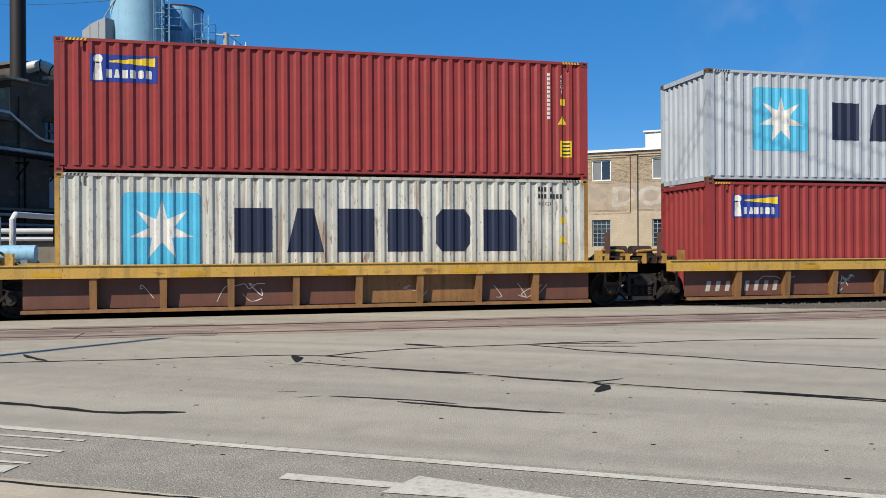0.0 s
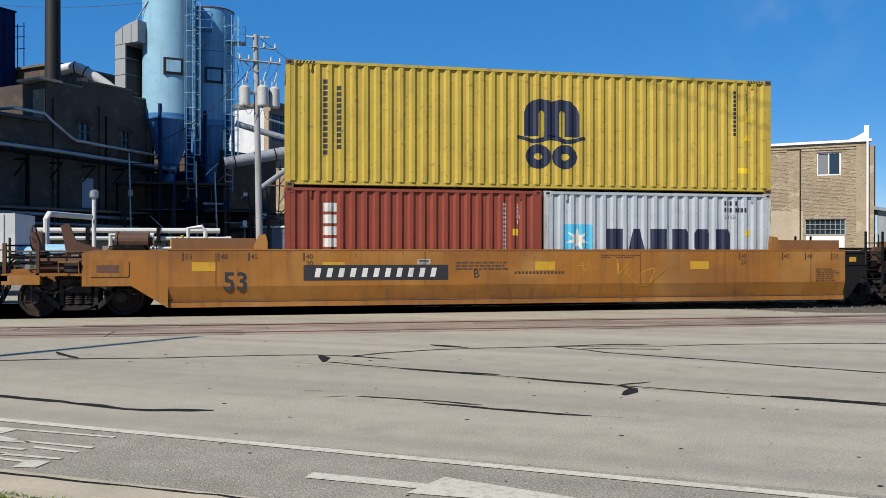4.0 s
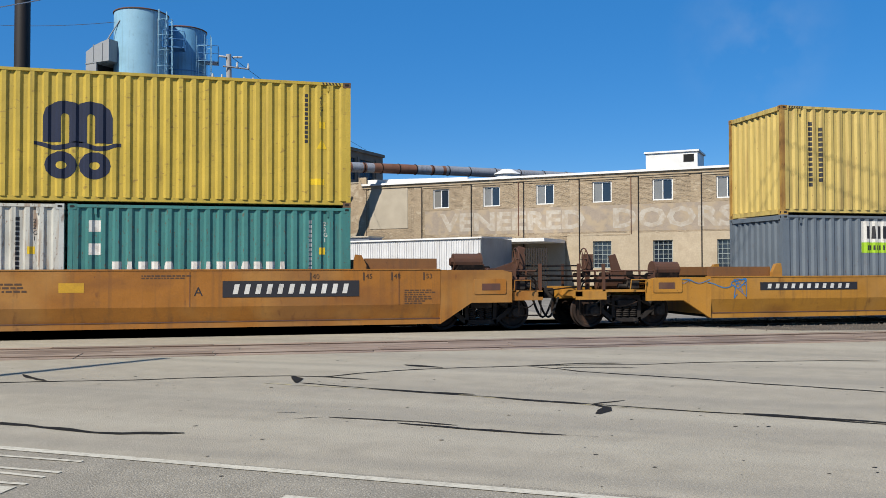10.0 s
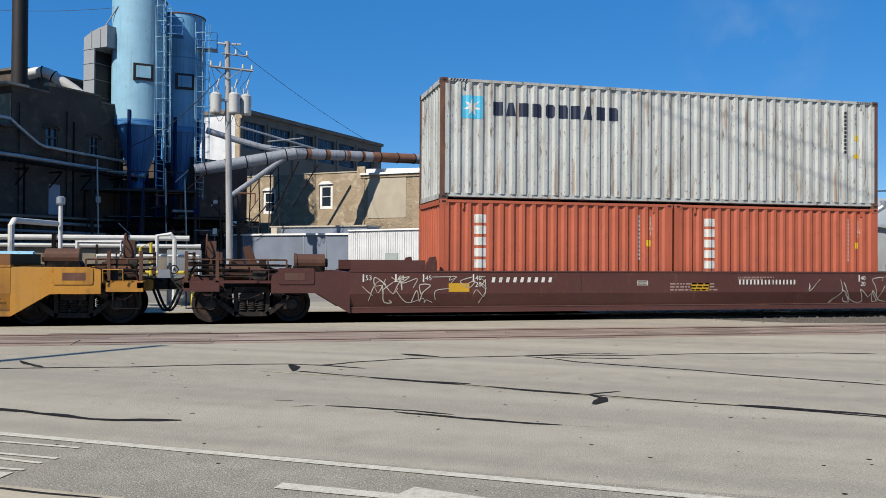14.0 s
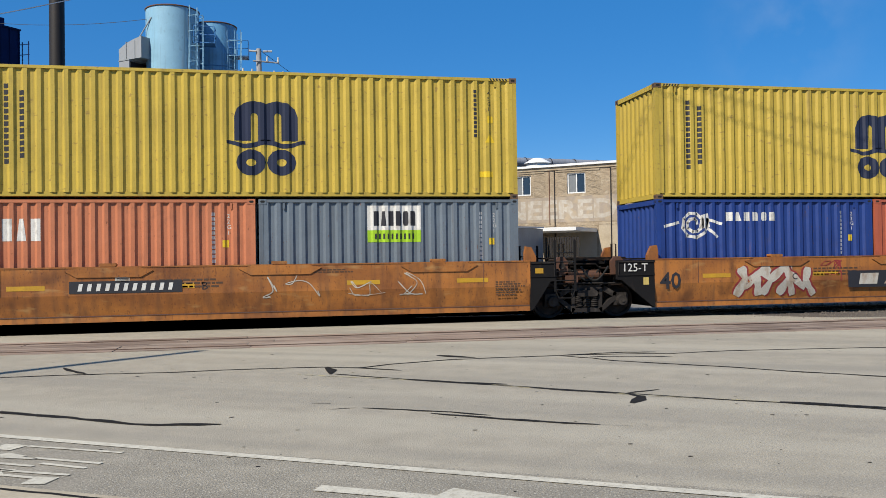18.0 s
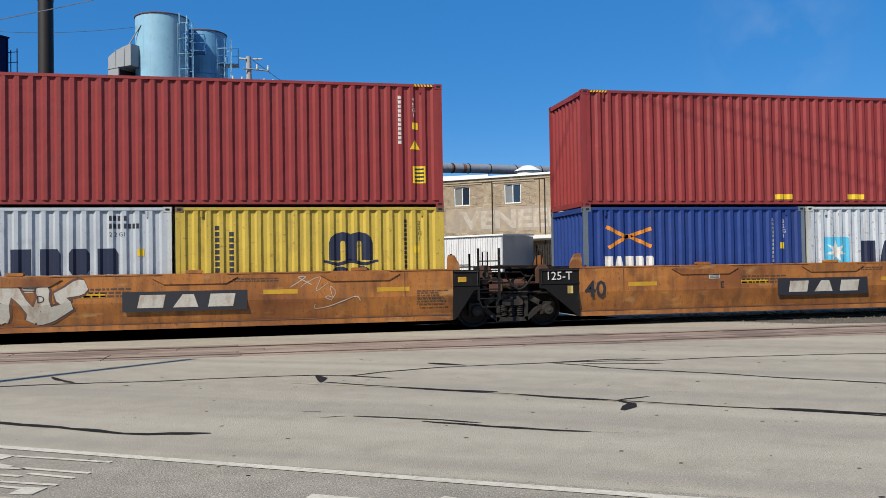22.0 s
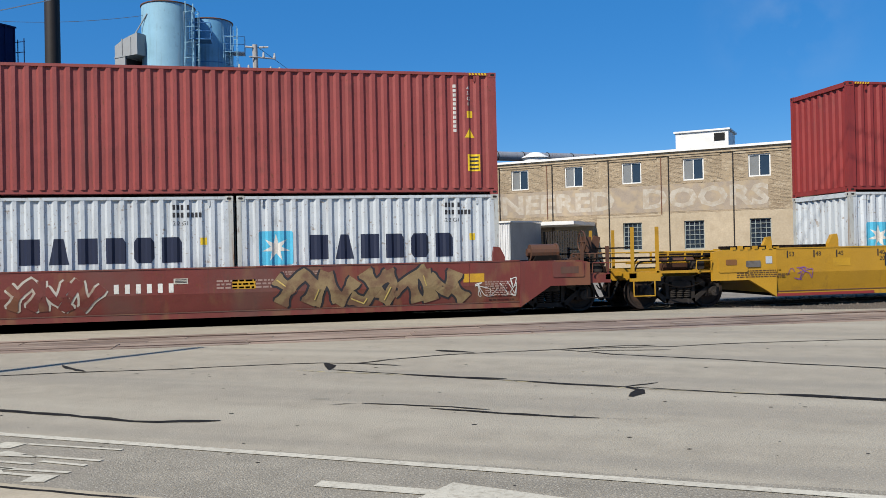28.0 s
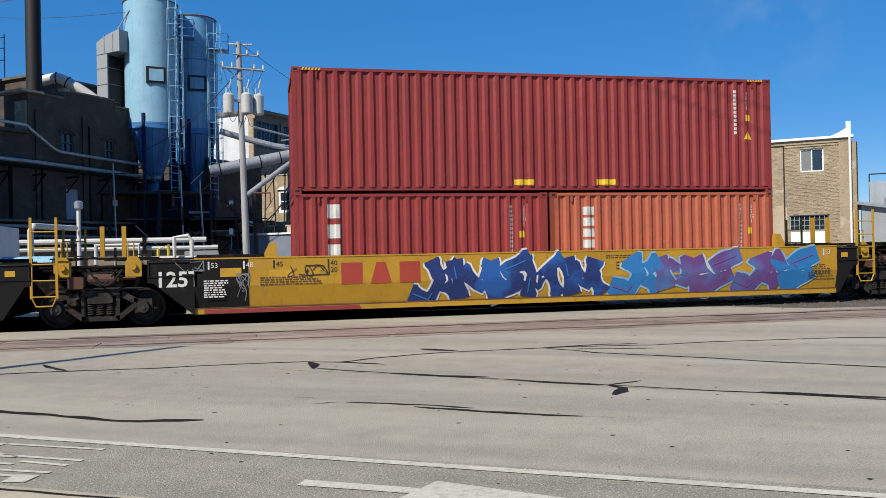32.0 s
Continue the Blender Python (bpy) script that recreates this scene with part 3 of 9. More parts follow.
    if kind == "cross":
        s = Shape()
        stroke([(0.6, height - 0.5), (1.1, height - 0.75), (1.75, height - 0.55)], 0.09, 0, s)
        stroke([(0.65, height - 1.0), (1.15, height - 0.72), (1.75, height - 0.98)], 0.09, 0, s)
        out += [("logo_cross", s, "orange_ink", 0.004), ("name_block", blocks(5, 0.5, 1.85, height - 1.48, height - 1.22, 0.25), w, 0.004)]
    if kind == "rounded":
        out.append(("name_block", blocks(4, 0.6, 1.8, height - 0.72, height - 0.38, 0.12), "red_ink", 0.004))
    if kind == "long_name":
        s = blocks(5, 0.85, 2.2, 0.7, 1.35, 0.25)
        t = blocks(8, 2.5, 4.65, 0.7, 1.35, 0.22)
        out += [("name_block", s, w, 0.004), ("name_block", t, w, 0.004), ("name_block", rects([(0.42, 0.66, height - 0.6, height - 0.35), (0.42, 0.66, height - 1.1, height - 0.85)], 0), w, 0.004)]
    if kind == "wave":
        s = Shape()
        stroke([(3.8, height - 0.75), (4.0, height - 0.9), (4.2, height - 0.75), (4.5, height - 0.85)], 0.07, 0, s)
        stroke([(3.7, height - 1.0), (3.95, height - 1.12), (4.15, height - 1.0), (4.4, height - 1.08)], 0.08, 0, s)
        out += [("logo_wave", s, w, 0.004), ("name_block", blocks(2, 1.6, 2.65, 0.75, 1.4, 0.15), "red_ink", 0.004), ("name_block", blocks(4, 2.85, 4.5, 0.75, 1.4, 0.25), w, 0.004)]
    if kind == "caution":
        out += [("caution_plate", rects([(length - 0.72, length - 0.42, 0.55, 0.95)], 0), "gold_ink", 0.004), ("caution_bar", rects([(length - 0.68, length - 0.46, 0.86 - i * 0.09, 0.9 - i * 0.09) for i in range(4)], 0), "ink", 0.006)]
    if kind == "low_label":
        out.append(("label_plate", rects([(length - 0.95, length - 0.6, 0.52, 0.66)], 0), "gold_ink", 0.004))
    if kind == "left_label":
        out += [("label_plate", rects([(0.42, 0.64, 0.42, 0.66)], 0), "orange_ink", 0.004), ("label_plate", rects([(5.6, 5.8, 0.18, 0.32)], 0), "gold_ink", 0.004)]
    if kind == "pocket_labels":
        out += [("label_plate", rects([(a, a + 0.5, 0.19, 0.32)], 0), "gold_ink", 0.004) for a in (5.25, 7.35)]
    if kind == "flag":
        out += [("logo_board", rects([(0.62, 0.98, height - 0.65, height - 0.18)], 0), "blue_ink", 0.004), ("logo_bar", rects([(0.68, 0.92, height - 0.38, height - 0.26), (0.68, 0.8, height - 0.55, height - 0.43)], 0), "gold_ink", 0.006)]
    return out


LIGHT = {"grey", "white", "ivory", "rusty", "yellow", "cream"}


def container(u, z, length, colour, label, marked=(), posts=None, group="containers on the train"):
    """One freight container, its left end at u along the train and its foot at z."""
    height = 2.896 if length > 7 else 2.591
    ob = thing("shipping_container", label, "container", group=group)
    ob["u"], ob["z"] = u + length / 2, z
    for name, items in box_parts(length, height).items():
        for me, at in items:
            mat = M["bar"] if name == "locking_bar" else M["casting"] if name == "corner_casting" and colour in LIGHT and not posts else M[posts] if posts and name in ("corner_post", "corner_casting") else M[colour]
            put(name, me, (mat, M["hole"]) if name == "corner_casting" else mat, ob, at)
    dark = colour in LIGHT
    ink = "ink" if dark else "white_ink"
    todo = [m for k in marked for m in ((k, *x) for x in marks(k, length, height))]
    for k, name, shape, mat, lift in todo:
        key = (k, name, mat, length, len(shape.f), shape.v[0])
        apart = name in ("name_block", "number_bar", "caution_bar", "logo_bar")
        if key not in DECALS:
            moved(shape, -length / 2)
            if apart:
                DECALS[key] = [conform(Shape().face([shape.v[i] for i in f]), length, lift).mesh(name) for f in shape.f]
            else:
                DECALS[key] = [conform(shape, length, lift).mesh(name)]
        for me in DECALS[key]:
            put(name, me, M[mat], ob)
    rows = "star" in marked
    code = ("code", length, dark, rows)
    if code not in DECALS:
        a = column(11, length - (1.05 if length > 7 else 0.95), 0.07, height - 0.3, 0.105, 0.075)
        if rows:
            a = Shape()
            for r, n in enumerate((4, 7)):
                rects([(length - 1.3 + i * 0.085 + (0.05 if i > 2 else 0), length - 1.245 + i * 0.085 + (0.05 if i > 2 else 0), height - 0.3 - r * 0.17, height - 0.19 - r * 0.17) for i in range(n)], 0, a)
        DECALS[code] = [conform(moved(a, -length / 2), length).mesh("code_print")]
        chars = []
        for i, ch in enumerate("45G1" if length > 7 else "22G1"):
            v, f = letters(ch, 0.13)
            sz = Shape()
            chars.append(sz)
            sz.hull([(length - 1.3 + i * 0.095 + p[0], 0, height - 0.64 + p[2]) if rows else (length - (0.72 if length > 7 else 0.62) + p[0], 0, height - 0.42 - i * 0.125 + p[2]) for p in v], f)
        DECALS[code].append([conform(moved(q, -length / 2), length).mesh("size_character") for q in chars])
        pl = rects([(length - 0.72, length - 0.58, height - 1.08, height - 0.92)], 0)
        DECALS[code].append(conform(moved(pl, -length / 2), length).mesh("approval_plate"))
        DECALS[code].append(conform(moved(triangle(length - 0.78, height - 1.55, 0.24), -length / 2), length).mesh("warning_sign"))
        hz = Shape()
        for i in range(6):
            x = 0.22 + i * 0.075
            hz.face([(x, 0, height - 0.068), (x + 0.04, 0, height - 0.068), (x + 0.065, 0, height - 0.018), (x + 0.025, 0, height - 0.018)])
        h = moved(hz, -length / 2)
        h.v = [(x, -HALF - 0.003, zz) for x, y, zz in h.v]
        DECALS[code].append(h.mesh("hazard_marking"))
        r = Shape()
        r.v, r.f, r.m = [(-x, y, zz) for x, y, zz in h.v], [f[::-1] for f in h.f], h.m
        DECALS[code].append(r.mesh("hazard_marking"))
    c = DECALS[code]
    tagged(put("code_print", c[0], M[ink], ob), kind="stuff")
    for me in c[1]:
        put("size_character", me, M[ink], ob)
    put("approval_plate", c[2], M["gold_ink"], ob)
    if length > 7:
        put("warning_sign", c[3], M["gold_ink"], ob)
        for me in c[4:]:
            tagged(put("hazard_marking", me, M["ink"] if dark else M["gold_ink"], ob), kind="stuff")
    return ob


# left end u, colour and marks of the upper container; then the lower ones
LOADS = [
    (-3.98, 0.25, ("maroon", ("tower", "caution",), "dark red corrugated freight container with a blue lighthouse board", None), [("ivory", 12.192, ("star",), "stained off-white container with a light blue star square and dark name", "car_old")]),
    (11.5, 0.27, ("grey", ("star",), "pale grey container with a light blue star square and dark name", None), [("maroon", 12.192, ("tower",), "dark red container with a blue lighthouse board, in the well", None)]),
    (33.01, 0.3, ("yellow", ("arch", "low_label",), "yellow container with dark arch logo and column of lettering", None), [("brick_red", 6.058, ("column",), "brick red short container with a white name column", None), ("grey", 6.058, ("star",), "pale grey short container with blue star square", "rusty")]),
    (52.54, 0.3, ("brick_red", ("column", "left_label",), "brick red corrugated container with white lettering column", None), [("sky", 6.058, ("wave",), "bright blue short container with a white wave logo", None), ("rose", 6.058, ("flag",), "faded red dented short container with a small blue flag", "brick_red")]),
    (72.15, 0.3, ("yellow", ("arch", "low_label",), "yellow container with dark arch logo and column of lettering", None), [("ivory", 6.058, ("rounded",), "rust-stained white short container with red name", "rusty"), ("teal", 6.058, ("long_name",), "teal short container with large white name", None)]),
    (95.7, 0.3, ("cream", ("arch", "low_label",), "faded pale yellow container with rusty corner posts", "car_old"), [("slate", 6.058, ("board",), "slate grey short container with a white and lime board", None), ("slate", 6.058, ("board",), "slate grey short container with a white and lime board", None)]),
    (119.17, 0.3, ("rusty", ("star_small",), "weathered grey container with rusty posts and a small star", "panel_brown"), [("salmon", 6.058, ("column",), "salmon red short container with a white name column", None), ("salmon", 6.058, ("column",), "salmon red short container with a white name column", None)]),
    (140.77, 0.31, ("yellow", ("arch", "low_label",), "yellow container with dark arch logo and column of lettering", None), [("orange", 6.058, ("initials",), "faded orange short container with white initials", None), ("slate", 6.058, ("board",), "slate grey short container with a white and lime board", None)]),
    (156.53, 0.31, ("yellow", ("arch", "low_label",), "yellow container with dark arch logo and column of lettering", None), [("navy", 6.058, ("swirl",), "navy blue short container with a white seahorse logo", None), ("salmon", 6.058, ("initials",), "salmon red short container with white initials", None)]),
    (172.43, 0.31, ("deep_red", ("short_column", "caution",), "deep red container with a short white name column", None), [("grey", 6.058, ("star",), "pale grey short container with blue star square", "rusty"), ("yellow", 6.058, ("arch",), "yellow short container with dark arch logo", None)]),
    (188.13, 0.3, ("deep_red", ("pocket_labels",), "plain deep red corrugated container", None), [("navy", 6.058, ("cross",), "navy blue short container with an orange cross logo", "slate"), ("white", 6.058, ("star",), "white short container with blue star square", "rusty")]),
    (203.82, 0.31, ("yellow", ("arch", "low_label",), "yellow container with dark arch logo and column of lettering", None), [("yellow", 6.058, ("arch",), "yellow short container with dark arch logo", "cream"), ("yellow", 6.058, ("arch",), "yellow short container with dark arch logo", None)]),
    (223.7, 0.3, ("dull_maroon", ("caution",), "scuffed maroon corrugated container with rusty end post", None), [("white", 6.058, ("star",), "white short container with blue star square", "rusty"), ("white", 6.058, ("star",), "white short container with blue star square", "rusty")]),
    (245.37, 0.3, ("deep_red", ("arch_gold", "caution",), "deep red container with a gold arch logo", None), [("white", 6.058, ("star",), "white short container with blue star square", "rusty"), ("white", 6.058, ("star",), "white short container with blue star square", "rusty")]),
    (265.08, 0.3, ("deep_red", ("pocket_labels",), "deep red container in clean paint", None), [("maroon", 6.058, ("short_column",), "dark red short container with white name column", None), ("salmon", 6.058, ("column",), "salmon red short container with white name column", "brick_red")]),
]
MOVING = []
for u, z, (colour, marked, label, posts), lower in LOADS:
    MOVING.append(container(u, z + (2.896 if len(lower) == 1 else 2.591), 12.192, colour, label, marked, posts))
    for i, (c2, ln, mk, lb, po) in enumerate(lower):
        MOVING.append(container(u if i == 0 else u + 12.192 - 6.058, z, ln, c2, lb, mk, po))


# ---- well cars ----
SIDE = 1.53
WHEEL = 0.42


def beam2(s, pts, w, y0, y1):
    """A flat cast bar of width w along points in x and z, between y0 and y1."""
    for (ax, az), (bx, bz) in zip(pts, pts[1:]):
        d = Vector((bx - ax, bz - az)).normalized()
        ox, oz, ex, ez = -d.y * w / 2, d.x * w / 2, d.x * w * 0.3, d.y * w * 0.3
        s.prism([(ax - ox - ex, az - oz - ez), (bx - ox + ex, bz - oz + ez), (bx + ox + ex, bz + oz + ez), (ax + ox - ex, az + oz - ez)], y0, y1)
    return s


def truck_meshes():
    P = {}
    s = Shape()
    for k in (-1, 1):
        prof = [(0.42, 0.0), (0.42, 0.1), (0.448, 0.115), (0.448, 0.145), (0.36, 0.145)]
        n = 28
        for i in range(n):
            a, b = 2 * math.pi * i / n, 2 * math.pi * (i + 1) / n
            for (r0, w0), (r1, w1) in zip(prof, prof[1:]):
                s.face([(r0 * math.cos(a), k * (0.8 - w0), r0 * math.sin(a)), (r0 * math.cos(b), k * (0.8 - w0), r0 * math.sin(b)), (r1 * math.cos(b), k * (0.8 - w1), r1 * math.sin(b)), (r1 * math.cos(a), k * (0.8 - w1), r1 * math.sin(a))])
            for r0, r1, y0, y1 in ((0.42, 0.36, 0.8, 0.8), (0.36, 0.33, 0.8, 0.76), (0.33, 0.16, 0.76, 0.755), (0.16, 0.1, 0.755, 0.83)):
                s.face([(r0 * math.cos(a), k * y0, r0 * math.sin(a)), (r0 * math.cos(b), k * y0, r0 * math.sin(b)), (r1 * math.cos(b), k * y1, r1 * math.sin(b)), (r1 * math.cos(a), k * y1, r1 * math.sin(a))])
    s.tube((0, -1.02, 0), (0, 1.02, 0), 0.08, n=12)
    P["wheelset"] = s.mesh("wheelset", True)
    b = Shape().box(-0.2, 0.2, -0.85, 0.85, 0.5, 0.78)
    b.tube((0, 0, 0.7), (0, 0, 0.95), 0.28, n=16)
    P["truck"] = b.mesh("truck")
    f = Shape()
    # arched top member, dropped bottom member, spring columns and axle jaws, with open windows between
    beam2(f, [(-1.02, 0.5), (-0.72, 0.56), (-0.4, 0.74), (0.4, 0.74), (0.72, 0.56), (1.02, 0.5)], 0.13, -0.08, 0.08)
    beam2(f, [(-0.72, 0.48), (-0.36, 0.2), (0.36, 0.2), (0.72, 0.48)], 0.11, -0.09, 0.09)
    beam2(f, [(-0.34, 0.22), (-0.36, 0.72)], 0.09, -0.085, 0.085)
    beam2(f, [(0.34, 0.22), (0.36, 0.72)], 0.09, -0.085, 0.085)
    for k in (-1, 1):
        f.prism([(k * 0.89 - 0.19, 0.3), (k * 0.89 - 0.11, 0.3), (k * 0.89 - 0.11, 0.5), (k * 0.89 + 0.11, 0.5), (k * 0.89 + 0.11, 0.3), (k * 0.89 + 0.19, 0.3), (k * 0.89 + 0.17, 0.6), (k * 0.89 - 0.17, 0.6)], -0.075, 0.075)
    P["side_frame"] = f.mesh("side_frame")
    sp = Shape()
    sp.way([(0.085 * math.cos(i * 0.7), 0.085 * math.sin(i * 0.7), 0.26 + i * 0.0054) for i in range(54)], 0.02, 5)
    P["spring"] = sp.mesh("spring", True)
    cap = Shape().tube((0, -0.09, 0), (0, 0.05, 0), 0.12, 0.15, 14)
    cap.tube((0, -0.11, 0), (0, -0.09, 0), 0.05, n=6)
    P["bearing_cap"] = cap.mesh("bearing_cap")
    P["bolster_end"] = Shape().box(-0.26, 0.26, -0.13, 0.0, 0.53, 0.68, bevel=0.04).mesh("bolster_end")
    return P


TRUCK = truck_meshes()
ROLLING = []


def truck(parent, x):
    t = put("truck", TRUCK["truck"], M["shade_grime"], parent, (x, 0, 0))
    for y in (-1.0, 1.0):
        put("side_frame", TRUCK["side_frame"], M["cast"], t, (0, y, 0))
        for dx in (-0.2, 0.0, 0.2):
            put("spring", TRUCK["spring"], M["cast"], t, (dx, y * 1.03, 0))
        put("bolster_end", TRUCK["bolster_end"], M["cast"], t, (0, y * 1.02, 0), turn=0.0 if y < 0 else math.pi)
        for dx in (-0.89, 0.89):
            put("bearing_cap", TRUCK["bearing_cap"], M["cast"], t, (dx, y * 1.1, WHEEL), turn=0.0 if y < 0 else math.pi)
    for dx in (-0.89, 0.89):
        w = put("wheelset", TRUCK["wheelset"], M["wheel_iron"], t, (dx, 0, WHEEL))
        ROLLING.append((w, dx))
    return t


M["wheel_iron"] = material("rusty_wheel_steel", (0.03, 0.02, 0.016), 0.65, spots=[((0.1, 0.055, 0.036), 5, 0.5, 0.68, (1, 1, 1), 0.7), ((0.02, 0.016, 0.014), 3, 0.5, 0.66, (1, 1, 1), 0.7)], spec=0.25)
M["cast"] = material("cast_steel", (0.03, 0.026, 0.024), 0.75, spots=[((0.09, 0.078, 0.068), 4, 0.52, 0.68, (1, 1, 1), 0.6), ((0.012, 0.01, 0.009), 7, 0.52, 0.68, (1, 1, 1), 0.6)], spec=0.12)


def handle_ladder(parent, x, z0, z1, mat, rungs=4, w=0.42, y=-1.5, thick=0.026):
    """Two angle-iron posts with bar rungs and a drawn-in stirrup below."""
    s = Shape()
    for dx in (0, w):
        s.box(x + dx - thick, x + dx + thick, y - 0.012, y + 0.02, z0 + 0.16, z1)
    for i in range(rungs):
        z = z0 + 0.2 + (z1 - z0 - 0.5) * i / (rungs - 1)
        s.tube((x, y, z), (x + w, y, z), 0.016, n=6)
    s.way([(x, y, z0 + 0.2), (x + 0.09, y, z0), (x + w - 0.09, y, z0), (x + w, y, z0 + 0.2)], 0.018, 6)
    return put("ladder", s, M[mat], parent)


def brake_wheel(parent, x, z, mat, y=-0.75):
    s = Shape().ring((x, y, z), (1, 0, 0), 0.27, 0.018, 20)
    for i in range(3):
        a = math.pi * i / 3
        s.tube((x, y - 0.27 * math.cos(a), z - 0.27 * math.sin(a)), (x, y + 0.27 * math.cos(a), z + 0.27 * math.sin(a)), 0.012, n=5)
    s.box(x, x + 0.2, y - 0.12, y + 0.14, z - 0.3, z + 0.12)
    s.box(x + 0.05, x + 0.14, y - 0.05, y + 0.06, z - 0.95, z - 0.3)
    return put("brake_wheel", s, M[mat], parent)


KINDS = {
    # top of side, fold, foot, colour, end colour, marks in a dark or light ink
    "tan": (1.45, 0.66, 0.2, "car_tan", "black", "ink"), "amber": (1.25, 0.7, 0.22, "car_amber", "car_amber", "ink"), "brown": (1.16, 0.66, 0.22, "car_brown", "car_brown", "white_ink"),
    "rust": (1.4, 0.82, 0.24, "car_rust", "black", "ink"), "red": (1.28, 0.74, 0.2, "car_red", "car_red", "white_ink"), "gold": (1.44, 0.84, 0.24, "car_gold", "black", "ink"),
}


M["reflect"] = material("dusty_yellow_reflector", (0.52, 0.29, 0.02), 0.5, spots=[((0.3, 0.15, 0.03), 3, 0.5, 0.7, (1, 1, 1), 0.5)])
M["graf_deep"] = material("deep_blue_spray_paint", (0.012, 0.03, 0.14), 0.6, spots=[((0.015, 0.11, 0.38), 1.1, 0.52, 0.62, (1, 1, 1), 0.8)])
M["graf_violet"] = material("violet_blue_spray_paint", (0.13, 0.055, 0.2), 0.6, spots=[((0.05, 0.19, 0.42), 0.9, 0.5, 0.66, (1, 1, 1), 0.8)])
M["sky_spray"] = material("pale_blue_spray_paint", (0.2, 0.4, 0.55), 0.6, spots=[((0.5, 0.55, 0.56), 1.5, 0.45, 0.6, (1, 1, 1), 0.8)])
M["dull_purple"] = material("faded_purple_spray", (0.2, 0.1, 0.16), 0.65, spots=[((0.36, 0.18, 0.05), 2, 0.45, 0.62, (1, 1, 1), 0.8)])
M["sill_yellow"] = paint("faded_yellow_sill_paint", (0.55, 0.33, 0.075), 0.64, 0.56, patch=0.3, more=(((0.16, 0.07, 0.03), 3.5, 0.6, 0.7, (0.6, 1, 1.5), 0.7),))
M["post_brown"] = paint("tan_brown_post_paint", (0.26, 0.13, 0.05), 0.62, 0.52, patch=0.4)
M["rib_panel"] = paint("red_brown_panel_paint", (0.15, 0.063, 0.043), 0.64, 0.54, dust=0.1, patch=0.35)
M["rim_brown"] = paint("dirty_brown_rim_paint", (0.2, 0.09, 0.032), 0.66, 0.56, patch=0.5)
M["grey_steel"] = material("dull_grey_plate", (0.14, 0.13, 0.12), 0.6, spots=[((0.08, 0.06, 0.05), 6, 0.5, 0.65, (1, 1, 1), 0.6)])
M["faint_white"] = material("faded_white_stencil", (0.3, 0.2, 0.17), 0.7)
M["faint_ink"] = material("faded_stencil", (0.075, 0.04, 0.022), 0.7)


def text_rows(ob, x, z, width, rows, yy, mat, seed):
    """Faded rows of stencilled lettering too small to read, as bars."""
    rnd = random.Random(seed)
    s = Shape()
    for row in range(rows):
        q, end = x, x + width * rnd.uniform(0.6, 1.0)
        while q < end:
            w = rnd.uniform(0.02, 0.11)
            rects([(q, q + w, z - 0.05 * row - 0.028, z - 0.05 * row)], yy, s)
            q += w + 0.022
    tagged(put("stencil", s, M[mat], ob), kind="stuff")


def data_plate(ob, x, z, yy, ink):
    """A small framed plate with rows of tiny bars, and faded rows of stencil under it."""
    put("data_plate", rects([(x, x + 0.3, z - 0.12, z)], yy - 0.001), M["silver"], ob)
    tagged(put("plate_print", rects([(x + 0.03, x + 0.27, z - 0.035 - 0.03 * i, z - 0.02 - 0.03 * i) for i in range(3)], yy - 0.004), M["ink"], ob), kind="stuff")
    rnd = random.Random(int(x * 100))
    s = Shape()
    for row in range(3):
        q = x + 0.9
        while q < x + 2.1:
            w = rnd.uniform(0.04, 0.16)
            rects([(q, q + w, z - 0.1 - 0.075 * row, z - 0.06 - 0.075 * row)], yy, s)
            q += w + 0.03
    tagged(put("stencil", s, M["faint_ink" if ink == "ink" else "faint_white"], ob), kind="stuff")


